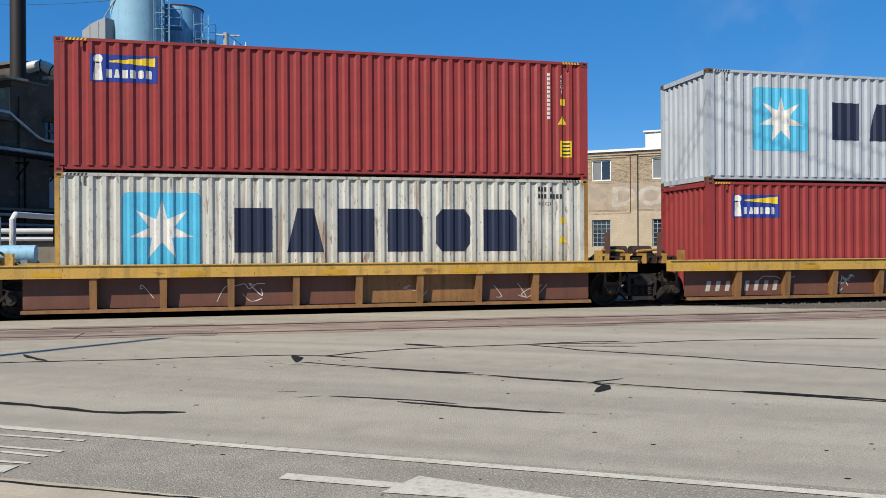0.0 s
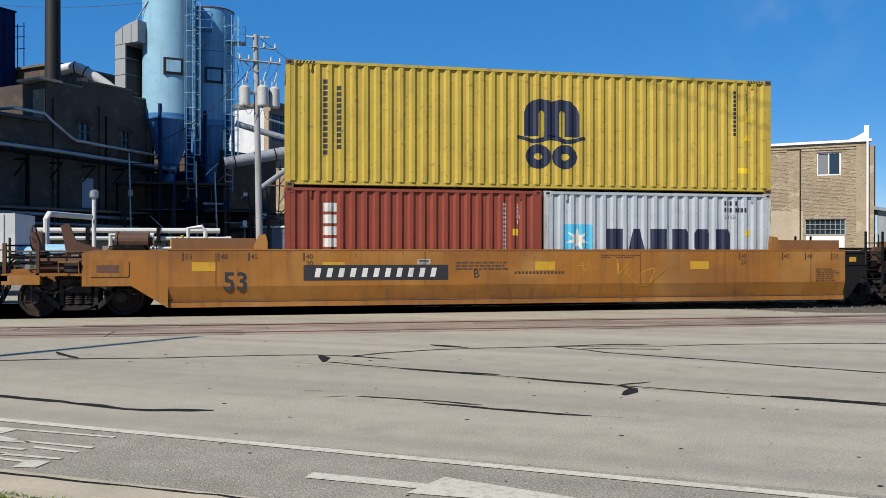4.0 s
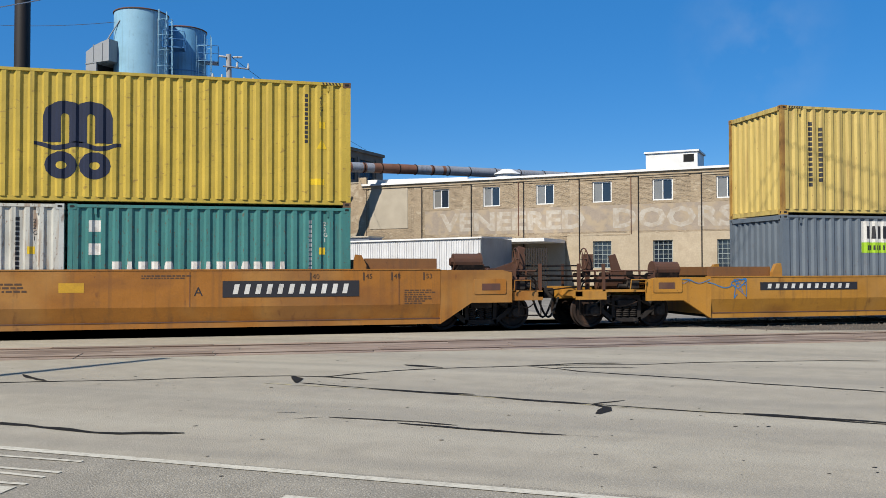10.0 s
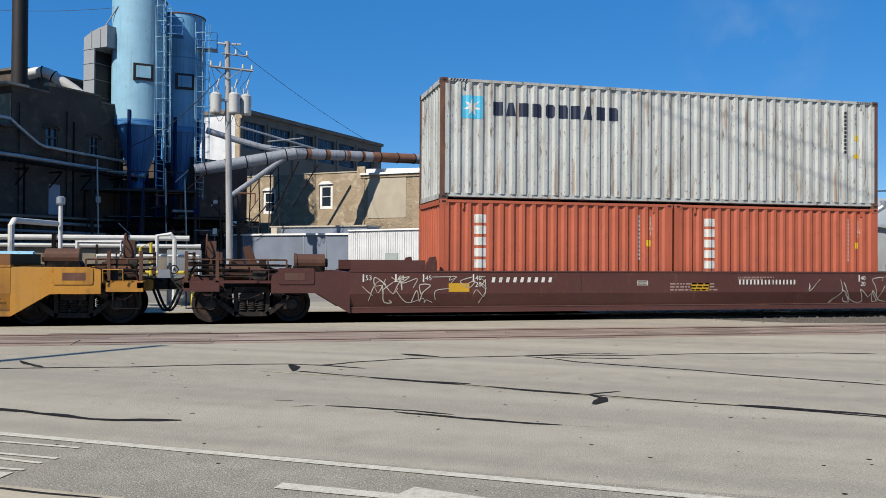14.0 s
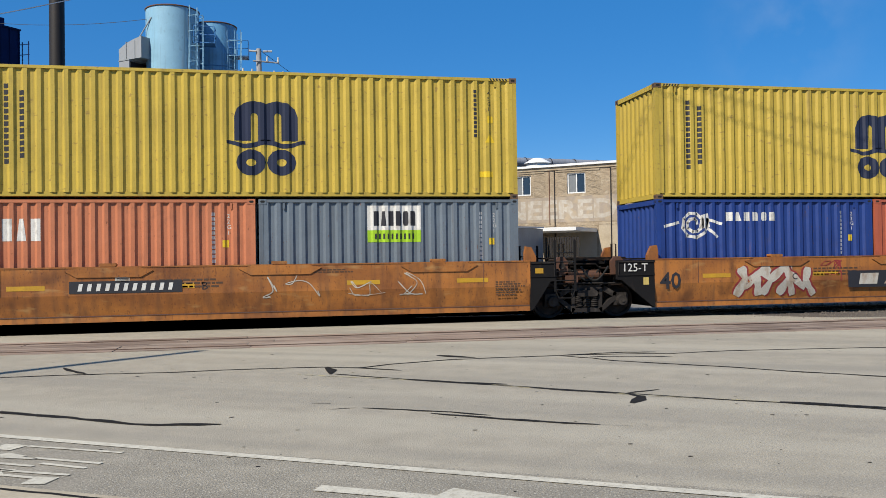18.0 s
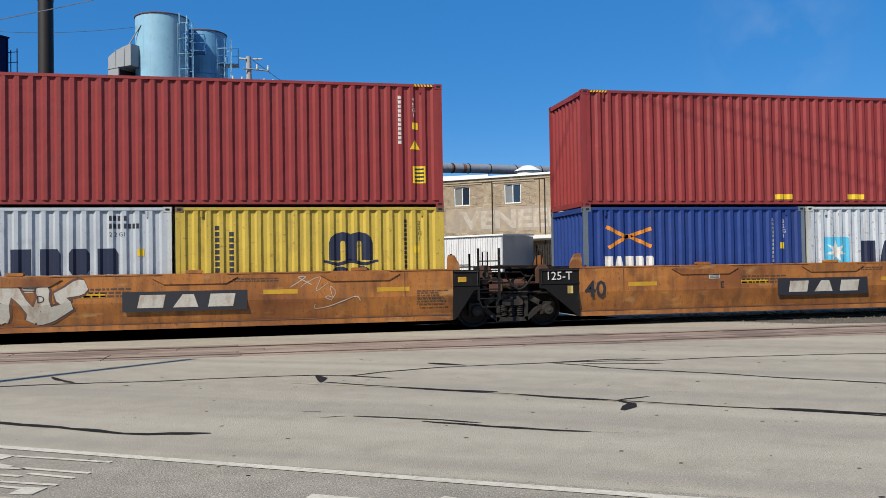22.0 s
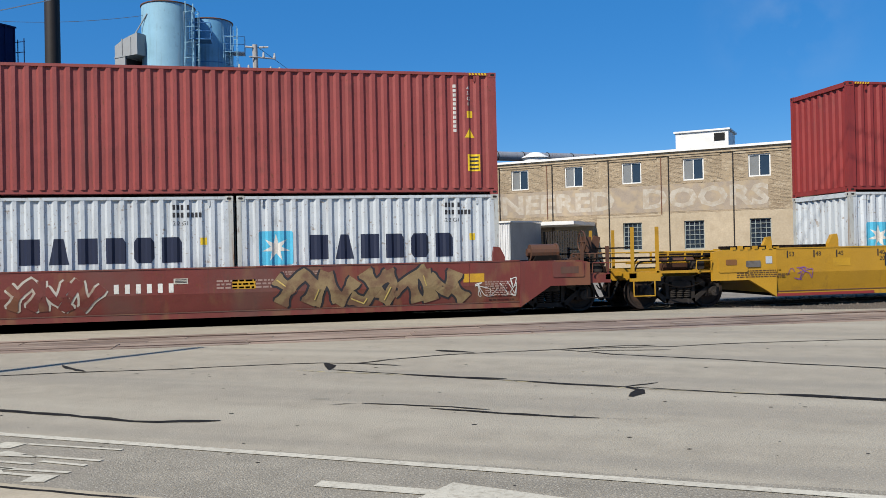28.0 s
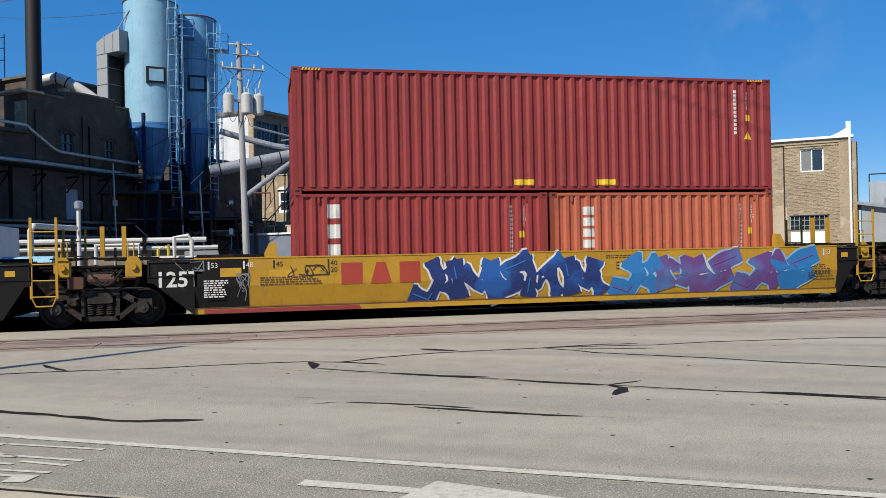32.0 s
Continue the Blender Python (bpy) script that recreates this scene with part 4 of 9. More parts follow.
def joint_gear(ob, at, top, tint):
    """Brake gear, pipes, walkway bars and the swivel between two units, over a shared truck."""
    g, c, o = M["shade_grime"], M["cast"], M["old_iron"]
    yellow = tint == "car_gold"
    put("swivel_block", Shape().box(at - 0.35, at + 0.35, -0.35, 0.35, 0.78, 1.2, bevel=0.08), c, ob)
    put("brake_cylinder", Shape().tube((at - 0.25, -1.02, 1.06), (at + 0.3, -1.02, 1.06), 0.13, n=14).tube((at + 0.3, -1.02, 1.06), (at + 0.38, -1.02, 1.06), 0.09, n=12).tube((at + 0.38, -1.02, 1.06), (at + 0.75, -1.02, 1.06), 0.03, n=6), o, ob)
    put("brake_lever", Shape().prism([(at + 0.7, 0.84), (at + 0.78, 0.82), (at + 0.84, 1.22), (at + 0.76, 1.24)], -1.06, -1.02), c, ob)
    put("brake_rod", Shape().tube((at - 1.0, -1.12, 0.86), (at + 0.9, -1.12, 0.84), 0.025, n=6), c, ob)
    for dy, z in ((-1.18, 1.32), (-0.85, 1.25), (0.9, 1.3)):
        put("air_pipe", Shape().way([(at - 1.2, dy, z), (at + 0.2, dy, z), (at + 0.3, dy, z - 0.1), (at + 1.1, dy, z - 0.1)], 0.025, 6), g, ob)
    for k in (0.0, 0.14):
        put("hose", Shape().way([(at - 0.35 + k + 0.7 * i / 10, -1.12 - k, 1.26 - 0.34 * math.sin(math.pi * i / 10)) for i in range(11)], 0.025, 6), M["hole"], ob)
    for dx in (-0.72, 0.72):
        put("guide_bracket", Shape().prism([(at + dx - 0.17, top - 0.34), (at + dx + 0.17, top - 0.34), (at + dx + 0.17, top - 0.02), (at + dx + 0.08, top + 0.1), (at + dx - 0.08, top + 0.1), (at + dx - 0.17, top - 0.02)], -1.3, -1.2), M[tint if yellow else "old_iron"], ob)
        put("bracket_lug", Shape().tube((at + dx, -1.36, top - 0.12), (at + dx, -1.3, top - 0.12), 0.07, n=12), M[tint if yellow else "cast"], ob)
    put("pipe_loop", Shape().way([(at - 0.9, -0.9, top + 0.02), (at - 0.2, -0.95, top + 0.08), (at + 0.5, -0.9, top + 0.02)], 0.03, 6), M["steel"], ob)
    put("side_bearing", Shape().box(at + 0.15, at + 0.45, -1.0, -0.6, 0.86, 1.1, bevel=0.04), c, ob)
    # Added dark backing sheet hides the lit ground behind the truck
    put("back_web", Shape().box(at - 1.75, at + 1.6, 0.95, 1.0, 0.12, top - 0.1), g, ob)
    for dx, h in ((-0.75, 0.42), (0.6, 0.4)):
        put("grab_loop", Shape().way([(at + dx, -1.2, top), (at + dx, -1.2, top + h), (at + dx + 0.12, -1.2, top + h), (at + dx + 0.12, -1.2, top)], 0.018, 5), M["car_gold"] if yellow else g, ob)
    put("cross_beam", Shape().box(at - 0.95, at - 0.8, -1.35, 1.35, 1.05, 1.2), g, ob)
    put("valve_box", Shape().box(at - 0.62, at - 0.3, -1.3, -1.05, 0.86, 1.12, bevel=0.03), o, ob)
    for i in range(6):
        put("walkway_bar", Shape().box(at - 1.0, at + 1.0, -1.15 + 0.42 * i, -1.09 + 0.42 * i, top + 0.05, top + 0.085), g, ob)
    if yellow:
        for dx in (-0.35, 0.15):
            put("rear_post", Shape().box(at + dx - 0.05, at + dx + 0.05, 1.2, 1.28, top, top + 0.85), M["car_gold"], ob)


def end_gear(ob, d, f, k, top, tint):
    """The crowded brake gear, reservoir, pipes and grab irons on a coupler end."""
    g = M["shade_grime"]
    s = (f - d) * k
    put("reservoir", Shape().tube((d + k * 0.15, -0.75, 1.12), (d + k * min(1.0, s - 0.2), -0.75, 1.12), 0.17, n=12), M["old_iron"], ob)
    put("valve_box", Shape().box(*sorted((d + k * 0.1, d + k * 0.4)), -1.3, -1.0, 0.98, 1.2, bevel=0.03), M["cast"], ob)
    put("end_ledge", Shape().box(*sorted((d, f - k * 0.1)), -1.42, -1.2, 0.9, 0.96), M[tint], ob)
    for z, y in ((1.3, -1.3), (1.2, -1.38)):
        put("air_pipe", Shape().way([(d - k * 0.2, y, z), (f - k * 0.25, y, z), (f - k * 0.15, y, z - 0.1), (f - k * 0.1, y, 0.95)], 0.022, 6), g, ob)
    put("tread_plate", Shape().box(*sorted((d - k * 0.5, f - k * 0.05)), -0.6, 0.9, 1.26, 1.3), g, ob)
    put("cross_bar", Shape().tube((f - k * 0.05, -1.4, 1.3), (f - k * 0.05, 1.3, 1.3), 0.022, n=6).tube((f - k * 0.05, -1.4, 1.55), (f - k * 0.05, 1.3, 1.55), 0.022, n=6), g, ob)
    put("grab_iron", Shape().way([(d + k * 0.05, -SIDE, 0.95), (d + k * 0.05, -SIDE - 0.05, 1.2), (d + k * 0.45, -SIDE - 0.05, 1.2), (d + k * 0.45, -SIDE, 0.95)], 0.016, 5), M[tint], ob)
    for i in range(5):
        x = d - k * 0.35 + k * (s + 0.2) * i / 5
        put("deck_upright", Shape().box(x - 0.02, x + 0.02, -1.24, -1.2, 1.2, 1.42), M["old_iron" if tint != "car_gold" else "car_gold"], ob)
    put("deck_rail", Shape().tube((d - k * 0.35, -1.22, 1.42), (f - k * 0.1, -1.22, 1.42), 0.02, n=6), M["old_iron" if tint != "car_gold" else "car_gold"], ob)
    if tint != "car_gold":
        put("brake_drum", Shape().tube((d - k * 1.25, -0.7, top + 0.2), (d - k * 0.6, -0.7, top + 0.2), 0.2, n=16).tube((d - k * 1.32, -0.7, top + 0.2), (d - k * 1.25, -0.7, top + 0.2), 0.1, n=8).tube((d - k * 0.6, -0.7, top + 0.2), (d - k * 0.55, -0.7, top + 0.2), 0.22, n=16), M["old_iron"], ob)
        put("drum_cradle", Shape().prism([(d - k * 0.85 - 0.4, top - 0.08), (d - k * 0.85 + 0.4, top - 0.08), (d - k * 0.85 + 0.3, top + 0.12), (d - k * 0.85 - 0.3, top + 0.12)], -0.95, -0.4), g, ob)
        q = [(d - k * 0.5, top - 0.08), (d + k * 0.5, top - 0.08), (d + k * 0.62, top + 0.55), (d + k * 0.45, top + 0.6), (d + k * 0.3, top + 0.2)]
        put("gusset", Shape().prism(q if k > 0 else q[::-1], -0.68, -0.62), M["old_iron"], ob)
        rnd = random.Random(int(d * 10))
        for i in range(9):
            x, y, w, h = d + k * rnd.uniform(-0.9, s - 0.1), rnd.uniform(-1.15, -0.45), rnd.uniform(0.05, 0.16), rnd.uniform(0.06, 0.2)
            z = rnd.uniform(1.24, 1.3) if (x - d) * k > 0 else top - 0.08
            put("gear_block", Shape().box(x - w, x + w, y - 0.06, y + 0.06, z, z + h, bevel=min(0.03, w / 3)), M[rnd.choice(("steel", "shade_grime", "old_iron", "cast", "old_iron"))], ob)
        for i in range(2):
            put("brake_rod", Shape().tube((d - k * 0.4, -1.2 + 0.12 * i, top - 0.06), (f - k * 0.2, -1.2 + 0.12 * i, top - 0.1), 0.02, n=5), M["steel"], ob)
        put("slack_adjuster", Shape().tube((d + k * 0.05, -1.15, 1.02), (d + k * 0.6, -1.15, 1.05), 0.06, n=8), M["cast"], ob)
        put("uncoupling_lever", Shape().way([(f + k * 0.02, -1.4, 1.02), (f + k * 0.06, -0.9, 1.0), (f + k * 0.3, -0.2, 0.92)], 0.018, 5), g, ob)
        put("hatch_plate", rects([sorted((d - k * 0.3, d - k * 0.75)) + [0.97, 1.13]], -SIDE - 0.016), M["panel_brown"], ob)
    put("safety_chain", Shape().way([(d + k * (0.2 + s * 0.5 * i / 8), -1.4, 0.66 - 0.12 * math.sin(math.pi * i / 8)) for i in range(9)], 0.016, 5), g, ob)


def well_car(kind, left, x0, x1, right, label, ends, first=""):
    """One unit of a well car. left, right: the trucks' places; x0, x1: where the full-depth side begins and ends; ends: two letters, j for a shared truck and e for a coupler end."""
    top, fold, foot, colour, endcol, ink = KINDS[kind]
    c = (x0 + x1) / 2
    ob = thing("well_car", label, "railway wagon", group="cars of the train")
    ob["u"], ob["z"], ob["fold"], ob["foot"] = c, 0.0, fold, foot
    a, b = x0 - c, x1 - c
    prof = [(-SIDE, top), (-SIDE, fold), (-SIDE + 0.1, foot + 0.13), (-SIDE + 0.06, foot + 0.12), (-SIDE + 0.06, foot), (-1.3, foot), (-1.3, top)]
    near = Shape().loft(prof, a, b).mesh("side_wall")
    far = Shape().loft([(-y, z) for y, z in prof[::-1]], a, b).mesh("side_wall")
    put("side_wall", near, M[colour], ob)
    put("side_wall", far, M[colour], ob)
    for k in (-1, 1):
        put("top_chord", Shape().box(a, b, *sorted((k * (SIDE + 0.012), k * 1.28)), top, top + 0.03), M[colour], ob)
    put("seam_line", Shape().box(a, b, -SIDE + 0.05, -SIDE + 0.1, foot + 0.121, foot + 0.14), M["panel_brown"], ob)
    for fx in () if kind == "gold" else (0.09, 0.91) if b - a < 14 else (0.06, 0.34, 0.66, 0.94):
        put("weld_seam", Shape().box(a + (b - a) * fx, a + (b - a) * fx + 0.014, -SIDE - 0.006, -SIDE + 0.01, fold, top - 0.03), M["panel_brown" if kind in ("rust", "tan", "amber") else colour], ob)
    put("well_floor", Shape().box(a, b, -1.3, 1.3, foot + 0.02, foot + 0.1), M["shade_grime"], ob)
    for k, e, at in ((-1, ends[0], left - c), (1, ends[1], right - c)):
        x = a if k < 0 else b
        if e == "j":
            w = 0.97 if k < 0 else 0.62
            g = [(x, foot), (x + k * 0.08, foot + 0.05), (x + k * (w - 0.12), fold + 0.1), (x + k * w, fold + 0.12), (x + k * w, top), (x, top)]
            for y in (-SIDE + 0.006, SIDE - 0.1):
                put("end_plate", Shape().prism(g if k > 0 else g[::-1], y, y + 0.094), M[endcol], ob)
            lip = Shape().box(min(x, x + k * w), max(x, x + k * w), -SIDE - 0.012, -SIDE + 0.006, top - 0.05, top)
            lip.box(min(x, x + k * w), max(x, x + k * w), -SIDE - 0.012, -SIDE + 0.006, top - 0.37, top - 0.34)
            put("end_rib", lip, M[endcol], ob)
            if k > 0:
                put("plate_reflector", rects([(x + 0.12, x + 0.32, top - 0.28, top - 0.16)], -SIDE - 0.004), M["reflect"], ob)
            elif kind != "gold":
                put("sticker", rects([(x - 0.3, x - 0.16, top - 0.6, top - 0.42)], -SIDE - 0.004), M["cream"], ob)
            put("plate_edge", Shape().way([(x + k * 0.03, -SIDE - 0.01, top - 0.04), (x + k * (w - 0.03), -SIDE - 0.01, top - 0.04), (x + k * (w - 0.03), -SIDE - 0.01, top - 0.36)], 0.014, 5), M["cast"], ob)
            put("end_bulkhead", Shape().box(*sorted((x + k * 0.02, x + k * 0.14)), -1.3, 1.3, foot + 0.1, top + 0.0), M[endcol], ob)
            put("draft_beam", Shape().box(*sorted((x, at - k * 0.02)), -0.7, 0.7, 0.66, 1.02), M["shade_grime"], ob)
            if k > 0:
                hc = "car_gold" if kind == "gold" else "black"
                handle_ladder(ob, x + 0.62, 0.52, top + (0.95 if kind == "gold" else 0.5), hc, 5, 0.5, -SIDE + 0.02)
                handle_ladder(ob, x + 0.62, 1.0, top + (0.8 if kind == "gold" else 0.42), hc, 3, 0.5, SIDE - 0.1)
            else:
                put("walkway", Shape().box(x - 1.9, x, -1.2, 1.2, top + 0.01, top + 0.05), M["shade_grime"], ob)
                joint_gear(ob, at, top, colour if kind != "gold" else "car_gold")
        else:
            w = 1.75
            rise = 0.68
            g = [(x, foot), (x + k * 0.75, rise), (x + k * w, rise), (x + k * w, top - 0.06), (x + k * (w - 0.25), top), (x, top)]
            for y in (-SIDE + 0.006, SIDE - 0.1):
                put("end_plate", Shape().prism(g if k > 0 else g[::-1], y, y + 0.094), M[colour], ob)
            d = x + k * w
            f = at + k * 1.45
            put("end_sill", Shape().box(*sorted((x, f + k * 0.1)), -0.42, 0.42, 0.72, 1.02), M[colour], ob)
            put("end_bulkhead", Shape().box(*sorted((x + k * 0.02, x + k * 0.14)), -1.3, 1.3, foot + 0.1, top), M[colour], ob)
            put("end_deck", Shape().box(*sorted((x + k * 0.3, d + k * 0.1)), -1.35, 1.35, top - 0.12, top - 0.07), M["shade_grime"], ob)
            put("step_beam", Shape().box(*sorted((f - k * 0.75, f)), -1.45, -1.3, 0.72, 0.92).box(*sorted((f - k * 0.12, f)), -1.45, 1.45, 0.8, 0.95), M[colour], ob)
            s = Shape().tube((f, 0, 0.85), (f + k * 0.55, 0, 0.85), 0.1, n=10)
            s.box(*sorted((f + k * 0.4, f + k * 0.75)), -0.16, 0.16, 0.72, 0.98)
            put("coupler", s, M["cast"], ob)
            hose = [(f + k * (0.1 + 0.55 * i / 10), -0.4, 0.75 - 0.5 * math.sin(math.pi * i / 10)) for i in range(11)]
            put("air_hose", Shape().way(hose, 0.03, 6), M["hole"], ob)
            pc = colour if kind in ("gold",) else "shade_grime"
            for px in (f - k * 0.05, f - k * 0.7):
                for y in (-1.42, 1.3):
                    put("stanchion", Shape().box(px - 0.035, px + 0.035, y, y + 0.07, 0.72, 2.05 if kind == "gold" else 1.6), M[pc if kind == "gold" else "old_iron"], ob)
            for y in (-1.1, 1.2):
                for z in (1.16, 1.42):
                    put("handrail", Shape().tube((f, y, z), (d - k * 0.3, y, z), 0.022, n=6), M[pc], ob)
            st = Shape().way([(f - k * 0.05, -1.44, 0.72), (f - k * 0.05, -1.44, 0.36), (f - k * 0.6, -1.44, 0.36), (f - k * 0.6, -1.44, 0.72)], 0.018, 6)
            put("step", st, M[pc], ob)
            if kind in ("amber", "brown", "red", "rust", "tan"):
                brake_wheel(ob, f - k * 0.45, 1.72, "old_iron")
            end_gear(ob, d, f, k, top, colour)
            put("end_hatch", Shape().box(*sorted((d - k * 0.15, d - k * 0.95)), -SIDE - 0.012, -SIDE + 0.006, 0.88, 1.24, bevel=0.03), M[colour], ob)
    if ends[0] == "j":
        truck(ob, left - c)
    else:
        truck(ob, left - c)
    if ends[1] == "e":
        truck(ob, right - c)
    # guides for the boxes and the lifted rims at both ends of the well
    for x in (a, b):
        k = 1 if x > 0 else -1
        gx = (12.19 / 2 + 0.12) * k
        if abs(x) - abs(gx) > 1.0:
            for y in (-1.36, 1.24):
                put("rim", Shape().box(*sorted((gx + k * 0.25, x - k * 0.05)), y, y + 0.1, top + 0.03, top + (0.27 if kind != "gold" else 0.1)), M["rim_brown" if kind in ("tan", "amber") else "shade_grime" if kind == "gold" else colour], ob)
        g = [(gx, top), (gx + k * 0.28, top), (gx + k * 0.28, top + 0.12), (gx + k * 0.17, top + 0.34), (gx + k * 0.03, top + 0.36), (gx, top + 0.2)]
        for y in (-SIDE + 0.02, SIDE - 0.14):
            put("container_guide", Shape().prism(g if k > 0 else g[::-1], y, y + 0.12), M["car_gold" if kind == "gold" else colour], ob)
    # decals and lettering
    yy = -SIDE - 0.004
    for fx in {"amber": (0.45, 0.7), "rust": (0.1, 0.34, 0.66, 0.86), "gold": (0.1, 0.5, 0.62, 0.88), "tan": (0.03, 0.2, 0.5, 0.74)}.get(kind, (0.14, 0.52, 0.9)):
        x = a + (b - a) * fx
        put("reflector", rects([(x, x + (0.5 if kind != "rust" else 0.75), top - 0.46, top - (0.26 if kind != "rust" else 0.36))], yy), M["reflect"], ob)
    text_rows(ob, b - 0.85, top - 0.45, 0.7, 7, yy, "faint_ink" if ink == "ink" else "faint_white", int(left))
    text_rows(ob, a + (b - a) * 0.6, top - 0.1, 1.1, 2, yy, "faint_ink" if ink == "ink" else "faint_white", int(left) + 1)
    data_plate(ob, a + (b - a) * (0.27 if kind == "rust" else 0.33 if kind == "tan" else 0.56 if kind == "gold" else 0.43), top - 0.2, yy, ink)
    if kind in ("tan", "gold", "amber", "brown"):
        for k, x in ((-1, a), (1, b)) if kind != "amber" else ((1, b),):
            for n, txt in ((0.35, "53"), (1.1, "48"), (1.75, "45"), (2.95, "40")):
                px = x - k * n
                if kind == "gold" and n < 1.2 and ends[0 if k < 0 else 1] == "j":
                    ic = "white_ink"
                else:
                    ic = "faint_ink" if kind in ("tan", "amber") else ink
                write(txt, 0.115, M[ic], ob, px, yy - 0.002, top - 0.19, "size_mark")
                put("size_mark", rects([(px - 0.06, px - 0.025, top - 0.23, top - 0.05)], yy - 0.002), M[ic], ob)
                if txt == "40":
                    write("20", 0.115, M[ic], ob, px, yy - 0.002, top - 0.34, "size_mark")
    if first:
        write(first, 0.4 if kind != "rust" else 0.4, M["ink" if kind != "brown" else "panel_brown"], ob, *((a + 0.14 if kind == "rust" else (a + 1.15 if ends[0] == "e" else a + 0.45) if kind in ("tan", "red") else 0.5), yy, fold - 0.08 if kind == "tan" else 0.7 if kind == "rust" else fold + 0.1), "size_number", bold=0.02)
    return ob, a, b, top, fold, yy


def number_board(ob, x, z, w, h, yy, blank="ink", tint="white_ink"):
    """The car's reporting mark: a black board with plain bars."""
    put("number_board", rects([(x, x + w, z, z + h)], yy - 0.004), M[blank], ob)
    singly("number_bar", moved(bars(11, 0.05 * w, 0.93 * w, z + 0.2 * h, z + 0.8 * h), x), M[tint], ob, yy - 0.008)


# sprayed forms in a unit square: stems, bolts, hooks and forks
FORMS = [
    [[(0.05, 0.0), (0.32, 1.0)], [(0.3, 0.95), (0.72, 0.1)], [(0.62, 0.0), (1.0, 0.75)]],
    [[(0.0, 0.85), (0.3, 0.55), (0.15, 0.05)], [(0.25, 0.5), (0.7, 0.98), (0.95, 0.6), (0.75, 0.05)]],
    [[(0.95, 1.0), (0.4, 0.7), (0.75, 0.4), (0.1, 0.0)], [(0.05, 0.95), (0.3, 0.2)]],
    [[(0.1, 0.0), (0.2, 0.6), (0.0, 1.0)], [(0.2, 0.3), (0.6, 0.75), (0.95, 1.0)], [(0.6, 0.7), (0.85, 0.0)]],
    [[(0.0, 0.2), (0.35, 0.0), (0.6, 0.5), (0.45, 1.0)], [(0.6, 0.5), (1.0, 0.9)], [(0.65, 0.4), (0.95, 0.05)]],
    [[(0.15, 1.0), (0.25, 0.0)], [(0.25, 0.75), (0.65, 0.25), (0.9, 0.95)], [(0.75, 0.5), (1.0, 0.0)]],
]


def smooth_line(pts, k=6):
    out = []
    for i in range(len(pts) - 1):
        a, b, c, d = (Vector(pts[max(0, min(len(pts) - 1, i + j))]) for j in (-1, 0, 1, 2))
        for s in range(k):
            t = s / k
            out.append(0.5 * (2 * b + (c - a) * t + (2 * a - 5 * b + 4 * c - d) * t * t + (3 * b - a - 3 * c + d) * t ** 3))
    return out + [Vector(pts[-1])]


def ribbon(pts, widths, y):
    """A flat joined band of changing width along points in x and z, with blunt round ends."""
    s = Shape()
    rows = []
    for i, p in enumerate(pts):
        d = (pts[min(len(pts) - 1, i + 1)] - pts[max(0, i - 1)]).normalized()
        w = widths[i] / 2 * (0.75 if i in (0, len(pts) - 1) else 1)
        v = y - 0.0002 * i
        rows.append(((p.x - d.y * w, v, p.y + d.x * w), (p.x + d.y * w, v, p.y - d.x * w)))
    for (a, b), (c, e) in zip(rows, rows[1:]):
        s.face([b, e, c, a])
    return s


def laid(shape, ob):
    """Bends flat sprayed shapes onto the wagon's side where it folds inwards."""
    fold, foot = ob["fold"], ob["foot"]
    shape.v = [(x, y + (0.1 * (fold - z) / (fold - foot - 0.13) if z < fold else 0.0), z) for x, y, z in shape.v]
    return shape


